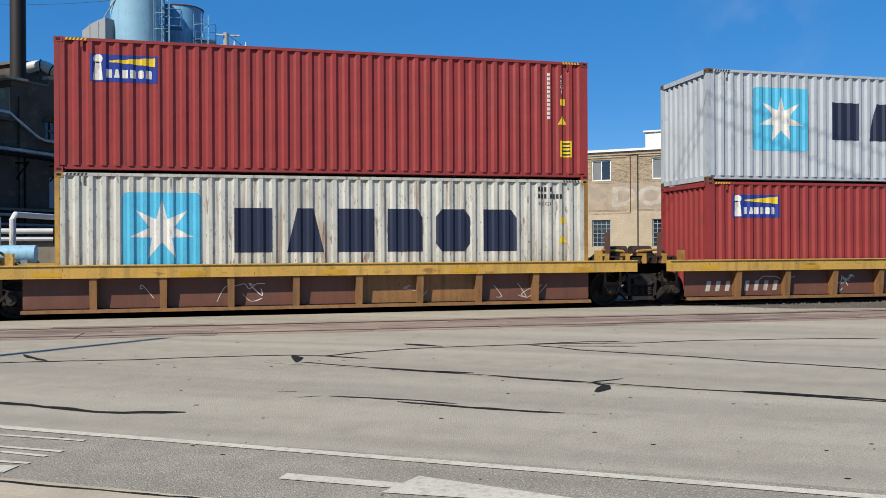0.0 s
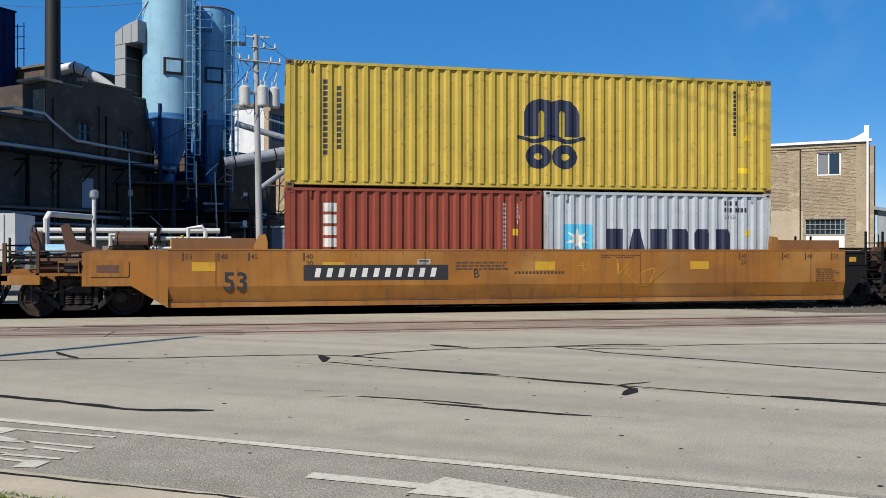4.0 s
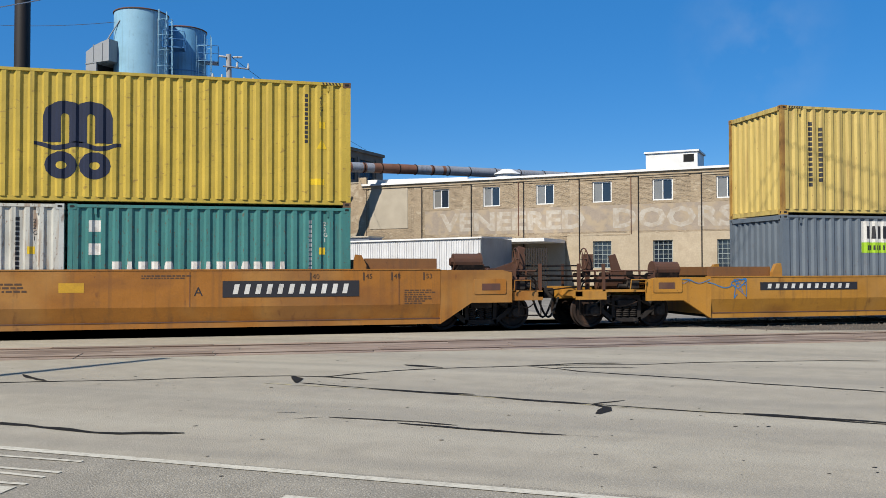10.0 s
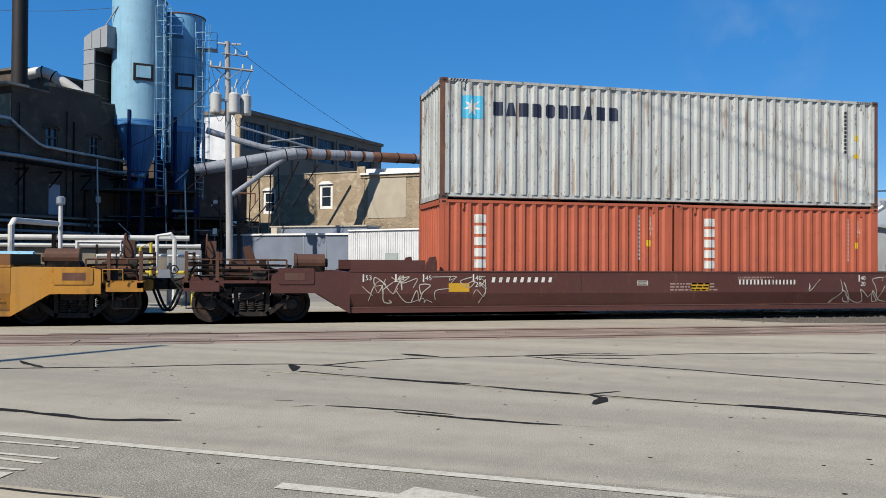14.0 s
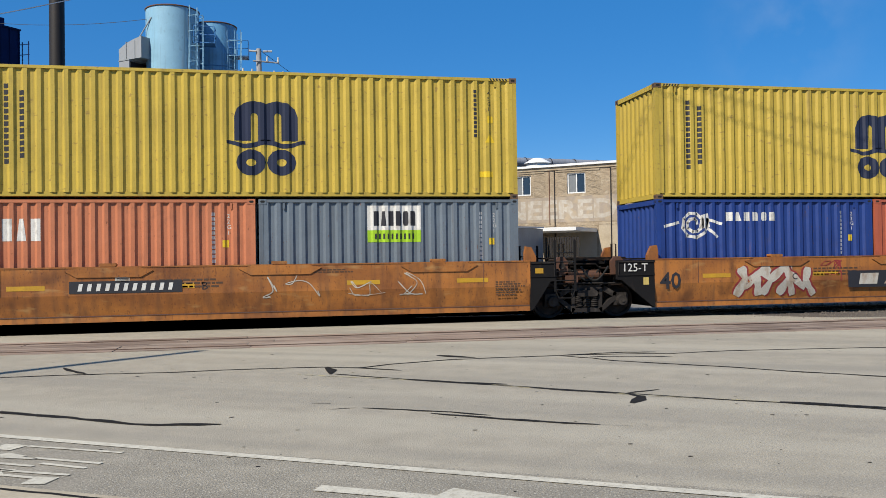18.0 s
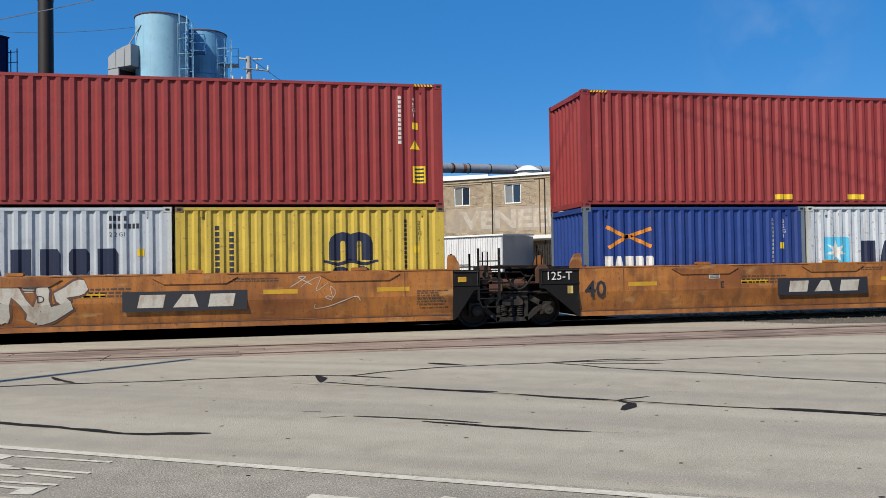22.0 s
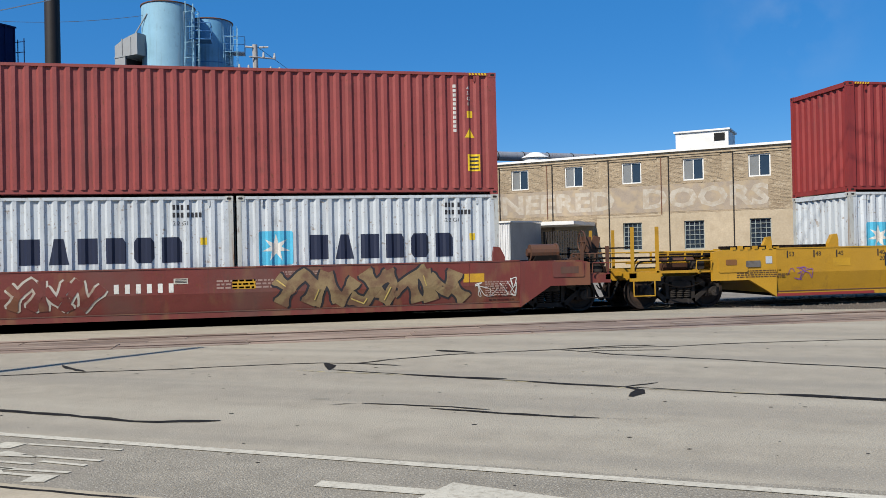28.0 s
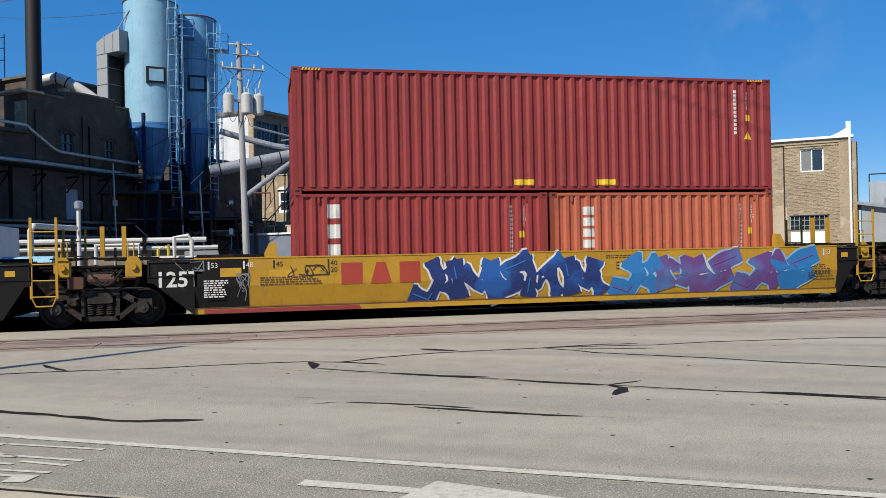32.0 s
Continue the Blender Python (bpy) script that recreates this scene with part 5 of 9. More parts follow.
def graffiti(ob, x0, x1, z0, z1, yy, fills, edge, n, seed, glint=None, cloud=None, bulk=1.0):
    """Sprayed forms: n fat angular shapes with flared ends and outlines, and a sprayed ground behind them."""
    rnd = random.Random(seed)
    w, h = (x1 - x0) / n, z1 - z0
    if cloud:
        k = 48
        xs = [x0 - 0.2 + (x1 - x0 + 0.4) * i / k for i in range(k + 1)]
        up = [z1 - 0.05 - 0.07 * abs(math.sin(i * 0.5 + seed)) + rnd.uniform(-0.02, 0.02) for i in range(k + 1)]
        g = Shape()
        for i in range(k):
            zs = [z0, max(z0 + 0.01, min(ob["fold"], up[i] - 0.01))]
            g.face([(xs[i], yy + 0.003, zs[0]), (xs[i + 1], yy + 0.003, zs[0]), (xs[i + 1], yy + 0.003, zs[1]), (xs[i], yy + 0.003, zs[1])])
            g.face([(xs[i], yy + 0.003, zs[1]), (xs[i + 1], yy + 0.003, zs[1]), (xs[i + 1], yy + 0.003, up[i + 1]), (xs[i], yy + 0.003, up[i])])
        put("sprayed_ground", laid(g, ob), M[cloud], ob)
    last = -1
    for i in range(n):
        q = rnd.choice([j for j in range(len(FORMS)) if j != last])
        last = q
        fat = rnd.uniform(0.29, 0.37) * bulk * min(w, h)
        lean, grow = rnd.uniform(-0.15, 0.3), rnd.uniform(1.1, 1.35)
        f = fills[min(len(fills) - 1, int(i * len(fills) / n))]
        lines = []
        for part_ in FORMS[q]:
            path = [Vector((x0 + i * w + w * ((a - 0.5) * grow + 0.5) + lean * (b - 0.5) * h + rnd.uniform(-0.04, 0.04) * w, z0 + fat * 0.3 + (h - fat * 0.6) * b)) for a, b in part_]
            line = [p.lerp(r, j / 6) for p, r in zip(path, path[1:]) for j in range(6)] + [path[-1]]
            m = len(line) - 1
            lines.append((line, [fat * (0.72 + 0.75 * abs(2 * j / m - 1) ** 1.5 * (0.8 + 0.4 * math.sin(j + seed))) for j in range(m + 1)]))
        for line, wide in lines:
            put("sprayed_outline", laid(ribbon(line, [a + 0.1 for a in wide], yy - 0.0006 * i), ob), M[edge], ob)
        for k, (line, wide) in enumerate(lines):
            put("sprayed_shape", laid(ribbon(line, wide, yy - 0.006 - 0.0006 * i - 0.0002 * k), ob), M[f], ob)
        if glint:
            line = lines[0][0]
            part_ = line[1:max(4, len(line) // 2)]
            put("sprayed_glint", laid(ribbon([p + Vector((-0.03, 0.0)) for p in part_], [0.03] * len(part_), yy - 0.018 - 0.0003 * i), ob), M[glint], ob)


def scribble(ob, x0, x1, z0, z1, yy, mat, n, seed):
    rnd = random.Random(seed)
    for i in range(n):
        x, z = rnd.uniform(x0, x1), rnd.uniform(z0, z1)
        pts = [(x, z)]
        for j in range(rnd.randint(3, 6)):
            x, z = min(max(x + rnd.uniform(-0.2, 0.35), x0), x1), min(max(z + rnd.uniform(-0.35, 0.35), z0), z1)
            pts.append((x, z))
        line = smooth_line(pts)
        r = ribbon(line, [rnd.uniform(0.012, 0.024)] * len(line), yy - 0.0004 * i)
        put("scribble", laid(r, ob) if "fold" in ob else r, M[mat], ob)


def ribbed_car(left, x0, x1, right, ends, label, seed):
    """An older unit: a yellow top sill over recessed brown panels between posts."""
    c = (x0 + x1) / 2
    ob = thing("well_car", label, "railway wagon", group="cars of the train")
    ob["u"], ob["z"] = c, 0.0
    a, b = x0 - c, x1 - c
    e0 = (left + 0.55 - c) if ends[0] == "j" else left - 1.5 - c
    e1 = (right - 0.35 - c) if ends[1] == "j" else right + 1.5 - c
    for k in (-1, 1):
        put("side_sill", Shape().box(e0, e1, *sorted((k * SIDE, k * 1.32)), 0.87, 1.13), M["sill_yellow"], ob)
        put("side_sill_lip", Shape().box(e0, e1, *sorted((k * (SIDE + 0.03), k * 1.32)), 1.13, 1.155), M["sill_yellow"], ob)
        put("bottom_chord", Shape().box(a, b, *sorted((k * 1.46, k * 1.24)), 0.13, 0.2), M["post_brown"], ob)
    n = 9
    for i in range(n + 1):
        x = a + (b - a) * i / n
        for y in (-1, 1):
            if 0 < i < n:
                put("post", Shape().hull([(x - 0.075, y * 1.5, 0.87), (x + 0.075, y * 1.5, 0.87), (x + 0.075, y * 1.26, 0.87), (x - 0.075, y * 1.26, 0.87), (x - 0.07, y * 1.44, 0.2), (x + 0.07, y * 1.44, 0.2), (x + 0.07, y * 1.26, 0.2), (x - 0.07, y * 1.26, 0.2)],
                                         [(0, 1, 5, 4), (1, 2, 6, 5), (2, 3, 7, 6), (3, 0, 4, 7), (0, 3, 2, 1), (4, 5, 6, 7)]), M["post_brown"], ob)
        if i < n:
            x2 = a + (b - a) * (i + 1) / n
            for y0, y1 in ((-1.27, -1.235), (1.235, 1.27)):
                put("side_panel", Shape().box(x, x2, y0, y1, 0.2, 0.87), M["post_brown" if (i in (5, 6) and seed == 1) or (i in (4, 8) and seed == 2) else "rib_panel"], ob)
    put("well_floor", Shape().box(a, b, -1.34, 1.34, 0.14, 0.22), M["shade_grime"], ob)
    for k, e, at in ((-1, ends[0], left - c), (1, ends[1], right - c)):
        x = a if k < 0 else b
        put("end_beam", Shape().box(*sorted((x, at + k * (1.5 if e == "e" else -0.1))), -0.45, 0.45, 0.75, 1.08), M["shade_grime"], ob)
        put("end_deck", Shape().box(*sorted((x, e0 if k < 0 else e1)), -1.32, 1.32, 1.02, 1.07), M["shade_grime"], ob)
        for i in range(5):
            px = x + k * (0.25 + 0.28 * i)
            put("rack_block", Shape().box(px - 0.05, px + 0.05, -1.25, -0.6, 1.07, 1.22 + 0.1 * (i % 2)), M["car_old" if i % 2 else "steel"], ob)
        put("rack_bar", Shape().box(*sorted((x + k * 0.2, x + k * 1.5)), -1.2, -1.1, 1.22, 1.26), M["steel"], ob)
        put("tie_rod", Shape().way([(x + k * 0.1, -0.9, 1.1), (x + k * 0.5, -0.95, 1.42), (x + k * 1.1, -0.9, 1.38), (x + k * 1.5, -0.8, 1.12)], 0.035, 6), M["car_old"], ob)
        put("drum", Shape().tube((x + k * 0.7, -0.75, 1.34), (x + k * 1.25, -0.75, 1.34), 0.17, n=12), M["steel"], ob)
        put("side_stanchion", Shape().box(x + k * 0.6 - 0.05, x + k * 0.6 + 0.05, -1.15, -1.05, 1.07, 1.85), M["panel_brown"], ob)
        if e == "e":
            f = at + k * 1.5
            cp = Shape().tube((f, 0, 0.85), (f + k * 0.5, 0, 0.85), 0.1, n=10)
            cp.box(*sorted((f + k * 0.3, f + k * 0.7)), -0.16, 0.16, 0.72, 0.98)
            put("coupler", cp, M["cast"], ob)
            put("air_hose", Shape().way([(f - 0.1 + 0.5 * i / 10, -0.4, 0.75 - 0.45 * math.sin(math.pi * i / 10)) for i in range(11)], 0.03, 6), M["hole"], ob)
            brake_wheel(ob, f - k * 0.8, 1.5, "car_old")
            handle_ladder(ob, f - k * 0.3 - 0.2, 0.35, 1.75, "car_gold", 4, 0.36, -SIDE + 0.02)
            handle_ladder(ob, f - k * 0.3 - 0.2, 0.35, 1.75, "car_gold", 4, 0.36, SIDE - 0.02)
        else:
            handle_ladder(ob, x + k * 0.35 - (0.4 if k < 0 else 0), 0.35, 0.9, "shade_grime", 3, 0.4, -SIDE + 0.02)
    for xx in (a - 0.28, b + 0.12):
        put("container_guide", Shape().box(xx, xx + 0.16, -SIDE + 0.02, -SIDE + 0.14, 1.15, 1.4), M["car_old"], ob)
    if ends[0] == "j":
        truck(ob, left - c)
    if ends[1] == "e":
        truck(ob, right - c)
    yy = -SIDE - 0.033
    for fx in (0.02, 0.25, 0.49, 0.73, 0.96):
        x = a + (b - a) * fx
        put("reflector", rects([(x, x + 0.55, 0.9, 1.0)], -SIDE - 0.004), M["reflect"], ob)
    scribble(ob, a + 2, a + 5, 0.3, 0.7, -1.274, "white_ink", 4, seed)
    scribble(ob, b - 5, b - 1, 0.3, 0.7, -1.274, "silver", 4, seed + 5)
    return ob, a, b


def train():
    lab = "well car unit with a %s, carrying stacked containers"
    cars = []
    z, *_ = ribbed_car(-21.2, -19.9, -7.4, -5.75, "jj", "old yellow well car with ribbed rusty brown sides", 3)
    A, *_ = ribbed_car(-5.75, -4.6, 8.18, 9.73, "jj", "old yellow well car with ribbed rusty brown sides, graffiti scrawls", 1)
    B, a, b = ribbed_car(9.73, 10.81, 23.65, 25.1, "je", "old yellow well car with ribbed brown sides and brake wheel end", 2)
    singly("number_bar", moved(bars(9, 0.0, 2.5, 0.34, 0.6), a + 0.5), M["silver"], B, -1.274)
    cars += [z, A, B]
    C, a, b, top, fold, yy = well_car("tan", 28.6, 30.5, 47.12, 49.0, "tan-orange smooth-sided well car with a coupler end", "ej", "53")
    number_board(C, a + 2.9, 0.78, 3.3, 0.34, yy)
    write("B", 0.2, M["ink"], C, a + 6.8, yy, 0.82, "unit_letter")
    tagged(put("stencil", rects([(a + 7.8 + 0.09 * i, a + 7.86 + 0.09 * i, 0.9, 0.96) for i in range(14)], yy), M["faint_ink"], C), kind="stuff")
    scribble(C, a + 9, a + 12, 0.6, 1.3, yy, "car_gold", 4, 8)
    D, a, b, top, fold, yy = well_car("tan", 49.0, 50.33, 66.87, 68.6, "tan-orange smooth-sided middle well car with a red logo", "jj", "53")
    write("C", 0.2, M["ink"], D, a + 5.1, yy, 0.84, "unit_letter")
    singly("logo_block", moved(blocks(3, 0, 1.9, 0.72, 1.2, 0.2, 0.0), a + 7.3), M["graf_red"], D, yy)
    E, a, b, top, fold, yy = well_car("tan", 68.6, 69.95, 86.4, 87.5, "tan-orange smooth-sided well car with a black number board", "je", "53")
    number_board(E, b - 4.9, 0.86, 3.0, 0.36, yy)
    write("A", 0.2, M["ink"], E, b - 5.5, yy, 0.9, "unit_letter")
    F, a, b, top, fold, yy = well_car("amber", 91.3, 93.4, 109.96, 111.1, "amber yellow single well car with faded graffiti", "ee", "")
    number_board(F, a + 1.4, 0.92, 2.9, 0.2, yy)
    write("53", 0.28, M["ink"], F, b - 1.3, yy - 0.1 * 0, 0.66, "size_number")
    graffiti(F, b - 6.9, b - 2.6, 0.42, 1.2, yy, ["graf_pink", "graf_green", "graf_pink", "graf_green"], "purple", 5, 3, "silver", "dull_purple")
    scribble(F, a - 1.2, a + 1.0, 0.75, 1.2, yy, "graf_blue", 8, 2)
    G, a, b, top, fold, yy = well_car("brown", 114.84, 117.0, 133.5, 134.6, "dark brown single well car scrawled with white tags", "ee", "")
    singly("number_bar", moved(bars(9, 0, 1.6, 0.92, 1.04), a + 3.3), M["white_ink"], G, yy)
    scribble(G, a + 0.2, a + 3.2, 0.45, 1.05, yy, "silver", 14, 4)
    scribble(G, b - 4.5, b + 1.2, 0.4, 1.05, yy, "silver", 22, 5)
    singly("name_bar", moved(bars(16, 0, 1.7, 0.86, 0.98, 0.0), b - 6.6), M["white_ink"], G, yy)
    cars += [C, D, E, F, G]
    for i, (l, x0, x1, r, ends, lb) in enumerate([(138.4, 140.47, 153.15, 154.72, "ej", "rusty orange well car with a coupler end and number board"), (154.72, 156.3, 168.95, 170.5, "jj", "rusty orange middle well car with silver sprayed letters"),
                                                   (170.5, 172.1, 184.75, 186.3, "jj", "rusty orange middle well car with white sprayed shapes"), (186.3, 187.85, 200.45, 202.0, "jj", "rusty orange middle well car with a scratched black board"),
                                                   (202.0, 203.6, 216.24, 217.2, "je", "rusty orange well car with large grey-white graffiti")]):
        o, a, b, top, fold, yy = well_car("rust", l, x0, x1, r, lb, ends, "40")
        if i == 0:
            number_board(o, a + 2.5, 0.86, 2.3, 0.26, yy)
            write("B", 0.18, M["ink"], o, a + 5.2, yy, 0.9, "unit_letter")
            scribble(o, a + 6.5, a + 11, 0.7, 1.2, yy, "silver", 9, 9)
        if i in (1, 2, 3):
            x = a + (5.3 if i != 2 else 5.4)
            put("logo_board", rects([(x, x + 2.6, 0.5 + 0.12, 1.05)], yy - 0.004), M["ink"], o)
            singly("logo_block", moved(blocks(3, 0.2, 2.4, 0.7, 0.98, 0.12, 0.2), x), M["silver"], o, yy - 0.008)
            write("DE"[i - 2] if i > 1 else "C", 0.16, M["ink"], o, a + 3.7, yy - 0.012, 0.86, "unit_letter")
        if i == 1:
            graffiti(o, a + 2.3, a + 4.2, 0.4, 1.25, yy, ["silver"], "graf_red", 3, 11)
            scribble(o, a + 4.5, a + 5.1, 0.6, 1.3, yy, "graf_red", 5, 3)
        if i == 2:
            graffiti(o, a + 1.6, a + 4.5, 0.4, 1.3, yy, ["silver"], "panel_brown", 4, 12)
            scribble(o, a + 8.7, a + 10.5, 0.6, 1.3, yy, "silver", 4, 13)
        if i == 4:
            graffiti(o, a + 0.8, a + 6.6, 0.3, 1.3, yy, ["silver"], "dark_cloud", 5, 14, None, "dark_cloud", 1.15)
            number_board(o, a + 9.0, 0.84, 2.1, 0.24, yy)
            write("A", 0.18, M["ink"], o, a + 8.4, yy, 0.9, "unit_letter")
        if ends[0] == "j":
            write("125-T", 0.2, M["white_ink"], o, a - 0.85, -SIDE - 0.016, top - 0.27, "capacity_mark")
        for k in range(3):
            x = a + 2.4 + k * 3.6
            put("lift_pad", Shape().prism([(x, top - 0.06), (x + 0.25, top - 0.2), (x + 1.55, top - 0.2), (x + 1.8, top - 0.06), (x + 1.5, top + 0.01), (x + 0.3, top + 0.01)], -SIDE - 0.025, -SIDE + 0.01), M["car_rust"], o)
            put("latch", Shape().box(x + 0.7, x + 1.05, -SIDE - 0.02, -SIDE + 0.15, top + 0.03, top + 0.1, bevel=0.02), M["car_rust"], o)
        cars.append(o)
    m, a, b, top, fold, yy = well_car("red", 220.6, 222.6, 236.3, 237.15, "red-brown single well car with big cream and black graffiti", "ee", "")
    write("40", 0.34, M["white_ink"], m, a + 0.8, yy, 0.75, "size_number")
    singly("number_bar", moved(bars(6, 0, 1.35, 0.78, 0.98, 0.0), a + 4.6), M["white_ink"], m, yy)
    graffiti(m, b - 5.6, b - 1.5, 0.32, 1.22, yy, ["khaki"], "ink", 5, 21, "cream")
    graffiti(m, a + 2.6, a + 4.3, 0.4, 1.15, yy, ["car_red"], "silver", 3, 22)
    scribble(m, b - 1.2, b - 0.1, 0.5, 0.9, yy, "white_ink", 6, 6)
    N, a, b, top, fold, yy = well_car("gold", 240.6, 243.0, 259.0, 260.9, "bright yellow well car with black end and number board", "ej", "")
    number_board(N, a + 3.1, 0.95, 3.0, 0.34, yy)
    write("53", 0.3, M["ink"], N, a + 7.0, yy, 0.88, "size_number")
    write("A", 0.2, M["ink"], N, a + 8.0, yy, 0.9, "unit_letter")
    text_rows(N, a - 1.1, 0.92, 1.5, 4, yy + 0.004, "faint_ink", 81)
    put("vent_plate", Shape().box(a - 0.85, a - 0.45, -SIDE - 0.02, -SIDE + 0.006, 1.0, 1.16, bevel=0.02), M["grey_steel"], N)
    put("vent_plate", Shape().box(a - 1.4, a - 1.1, -SIDE - 0.02, -SIDE + 0.006, 1.06, 1.2, bevel=0.02), M["rim_brown"], N)
    put("sticker", rects([(a - 0.3, a - 0.12, 1.08, 1.26)], -SIDE - 0.004), M["white"], N)
    for i in range(7):
        put("rim_latch", Shape().box(a - 1.2 + 0.2 * i, a - 1.12 + 0.2 * i, -SIDE - 0.01, -SIDE + 0.12, 1.44, 1.5 + 0.03 * (i % 2)), M["car_gold"], N)
    scribble(N, a + 0.3, a + 1.0, 0.65, 0.95, yy, "purple", 5, 17)
    put("red_skirt", rects([(a + 0.0, a + 2.8, 0.25, 0.32), (b - 2.0, b, 0.25, 0.32)], -SIDE + 0.026), M["graf_red"], N)
    put("end_panel", rects([(b - 0.95, b, 0.84, 1.44)], yy), M["black"], N)
    s = Shape()
    s.face([(b - 0.95, -SIDE - 0.004, 0.84), (b - 0.95, -SIDE + 0.096, 0.31), (b, -SIDE + 0.096, 0.31), (b, -SIDE - 0.004, 0.84)])
    put("end_panel", s, M["black"], N)
    st = Shape()
    stroke([(b - 3.74, 1.0), (b - 3.42, 1.22)], 0.07, yy, st)
    stroke([(b - 3.74, 1.22), (b - 3.42, 1.0)], 0.07, yy, st)
    s2 = Shape()
    stroke([(b - 3.7, 1.16), (b - 3.6, 1.11), (b - 3.7, 1.05)], 0.035, yy - 0.003, s2)
    stroke([(b - 3.46, 1.16), (b - 3.56, 1.11), (b - 3.46, 1.05)], 0.035, yy - 0.003, s2)
    put("logo_chevron", s2, M["graf_blue"], N)
    write("LD LIMIT 119500 PER UNIT", 0.085, M["ink"], N, b - 6.2, yy, 1.14, "load_limit")
    write("20 FT CONTAINER LIMIT 57,500 EACH", 0.052, M["ink"], N, b - 6.2, yy, 1.05, "load_limit")
    write("next", 0.06, M["ink"], N, b - 4.02, yy, 1.13, "stencil")
    write("load", 0.06, M["ink"], N, b - 4.02, yy, 1.06, "stencil")
    write("any", 0.06, M["ink"], N, b - 3.34, yy, 1.13, "stencil")
    write("road", 0.06, M["ink"], N, b - 3.34, yy, 1.06, "stencil")
    for zz, ww in ((0.86, 0.62), (0.8, 0.55)):
        tagged(put("stencil", rects([(b - 4.05 + 0.12 * i, b - 3.96 + 0.12 * i, zz, zz + 0.035) for i in range(int(ww / 0.12))], yy), M["faint_ink"], N), kind="stuff")
    text_rows(N, b - 2.55, 1.0, 1.2, 5, yy, "faint_ink", 71)
    text_rows(N, b - 0.42, 1.06, 0.36, 6, yy - 0.004, "white_ink", 72)
    put("cross_logo", st, M["graf_red"], N)
    O, a, b, top, fold, yy = well_car("gold", 260.9, 262.9, 278.9, 280.6, "bright yellow well car with black ends and blue-purple graffiti", "jj", "")
    put("end_panel", rects([(a, a + 1.15, 0.84, 1.44)], yy), M["black"], O)
    s = Shape()
    s.face([(a, -SIDE - 0.004, 0.84), (a, -SIDE + 0.096, 0.31), (a + 1.15, -SIDE + 0.096, 0.31), (a + 1.15, -SIDE - 0.004, 0.84)])
    put("end_panel", s, M["black"], O)
    write("125T", 0.34, M["white_ink"], O, a - 0.82, yy, 0.86, "capacity_mark", bold=0.02)
    put("reflector", rects([(a + 0.55, a + 1.0, 1.05, 1.24)], yy - 0.004), M["reflect"], O)
    put("red_skirt", rects([(a + 0.2, a + 3.6, 0.25, 0.34)], -SIDE + 0.026), M["graf_red"], O)
    text_rows(O, a + 0.2, 0.98, 0.6, 8, yy - 0.004, "white_ink", 75)
    text_rows(O, a + 1.4, 1.02, 1.5, 4, yy - 0.004, "faint_ink", 76)
    scribble(O, a + 0.9, a + 1.15, 0.5, 1.1, yy - 0.006, "bar", 7, 77)
    scribble(O, a - 0.5, a + 0.2, 1.2, 1.4, yy - 0.006, "bar", 5, 78)
    scribble(O, a + 2.0, a + 2.9, 1.05, 1.25, yy - 0.006, "ink", 6, 79)
    singly("logo_block", moved(blocks(3, 0, 2.0, 0.82, 1.3, 0.2, 0.0), a + 3.1), M["red_ink"], O, yy)
    graffiti(O, a + 4.9, a + 9.4, 0.3, 1.42, yy - 0.004, ["graf_deep"], "white_ink", 5, 33, "graf_blue", None, 1.2)
    graffiti(O, a + 9.8, b - 0.6, 0.32, 1.42, yy - 0.004, ["graf_blue", "graf_violet", "graf_violet", "graf_violet", "graf_blue"], "sky_spray", 5, 35, "purple", None, 1.25)
    P, *_ = well_car("gold", 280.6, 282.6, 298.6, 300.3, "bright yellow well car with a black end", "jj", "")
    cars += [m, N, O, P]
    for o, x0, x1 in ((D, 50.33, 66.87), (E, 69.95, 86.4)):
        write("125 T", 0.17, M["silver"], o, (x0 - x1) / 2 - 0.75, -SIDE - 0.016, KINDS["tan"][0] - 0.27, "capacity_mark")
    return cars


MOVING += train()


def motions():
    for ob in MOVING:
        walk(ob, [(t, pose(ob["u"] + s, TRACK_Y, ob["z"])) for t, s in RUN])
    step = 1 / 15
    times = np.arange(0, 32 + step / 2, step)
    s = np.interp(times, [r[0] for r in RUN], [r[1] for r in RUN])
    for w, dx in ROLLING:
        walk(w, [(float(t), pose(dx, 0, WHEEL) @ Matrix.Rotation(float(d) / WHEEL, 4, "Y")) for t, d in zip(times, s)])


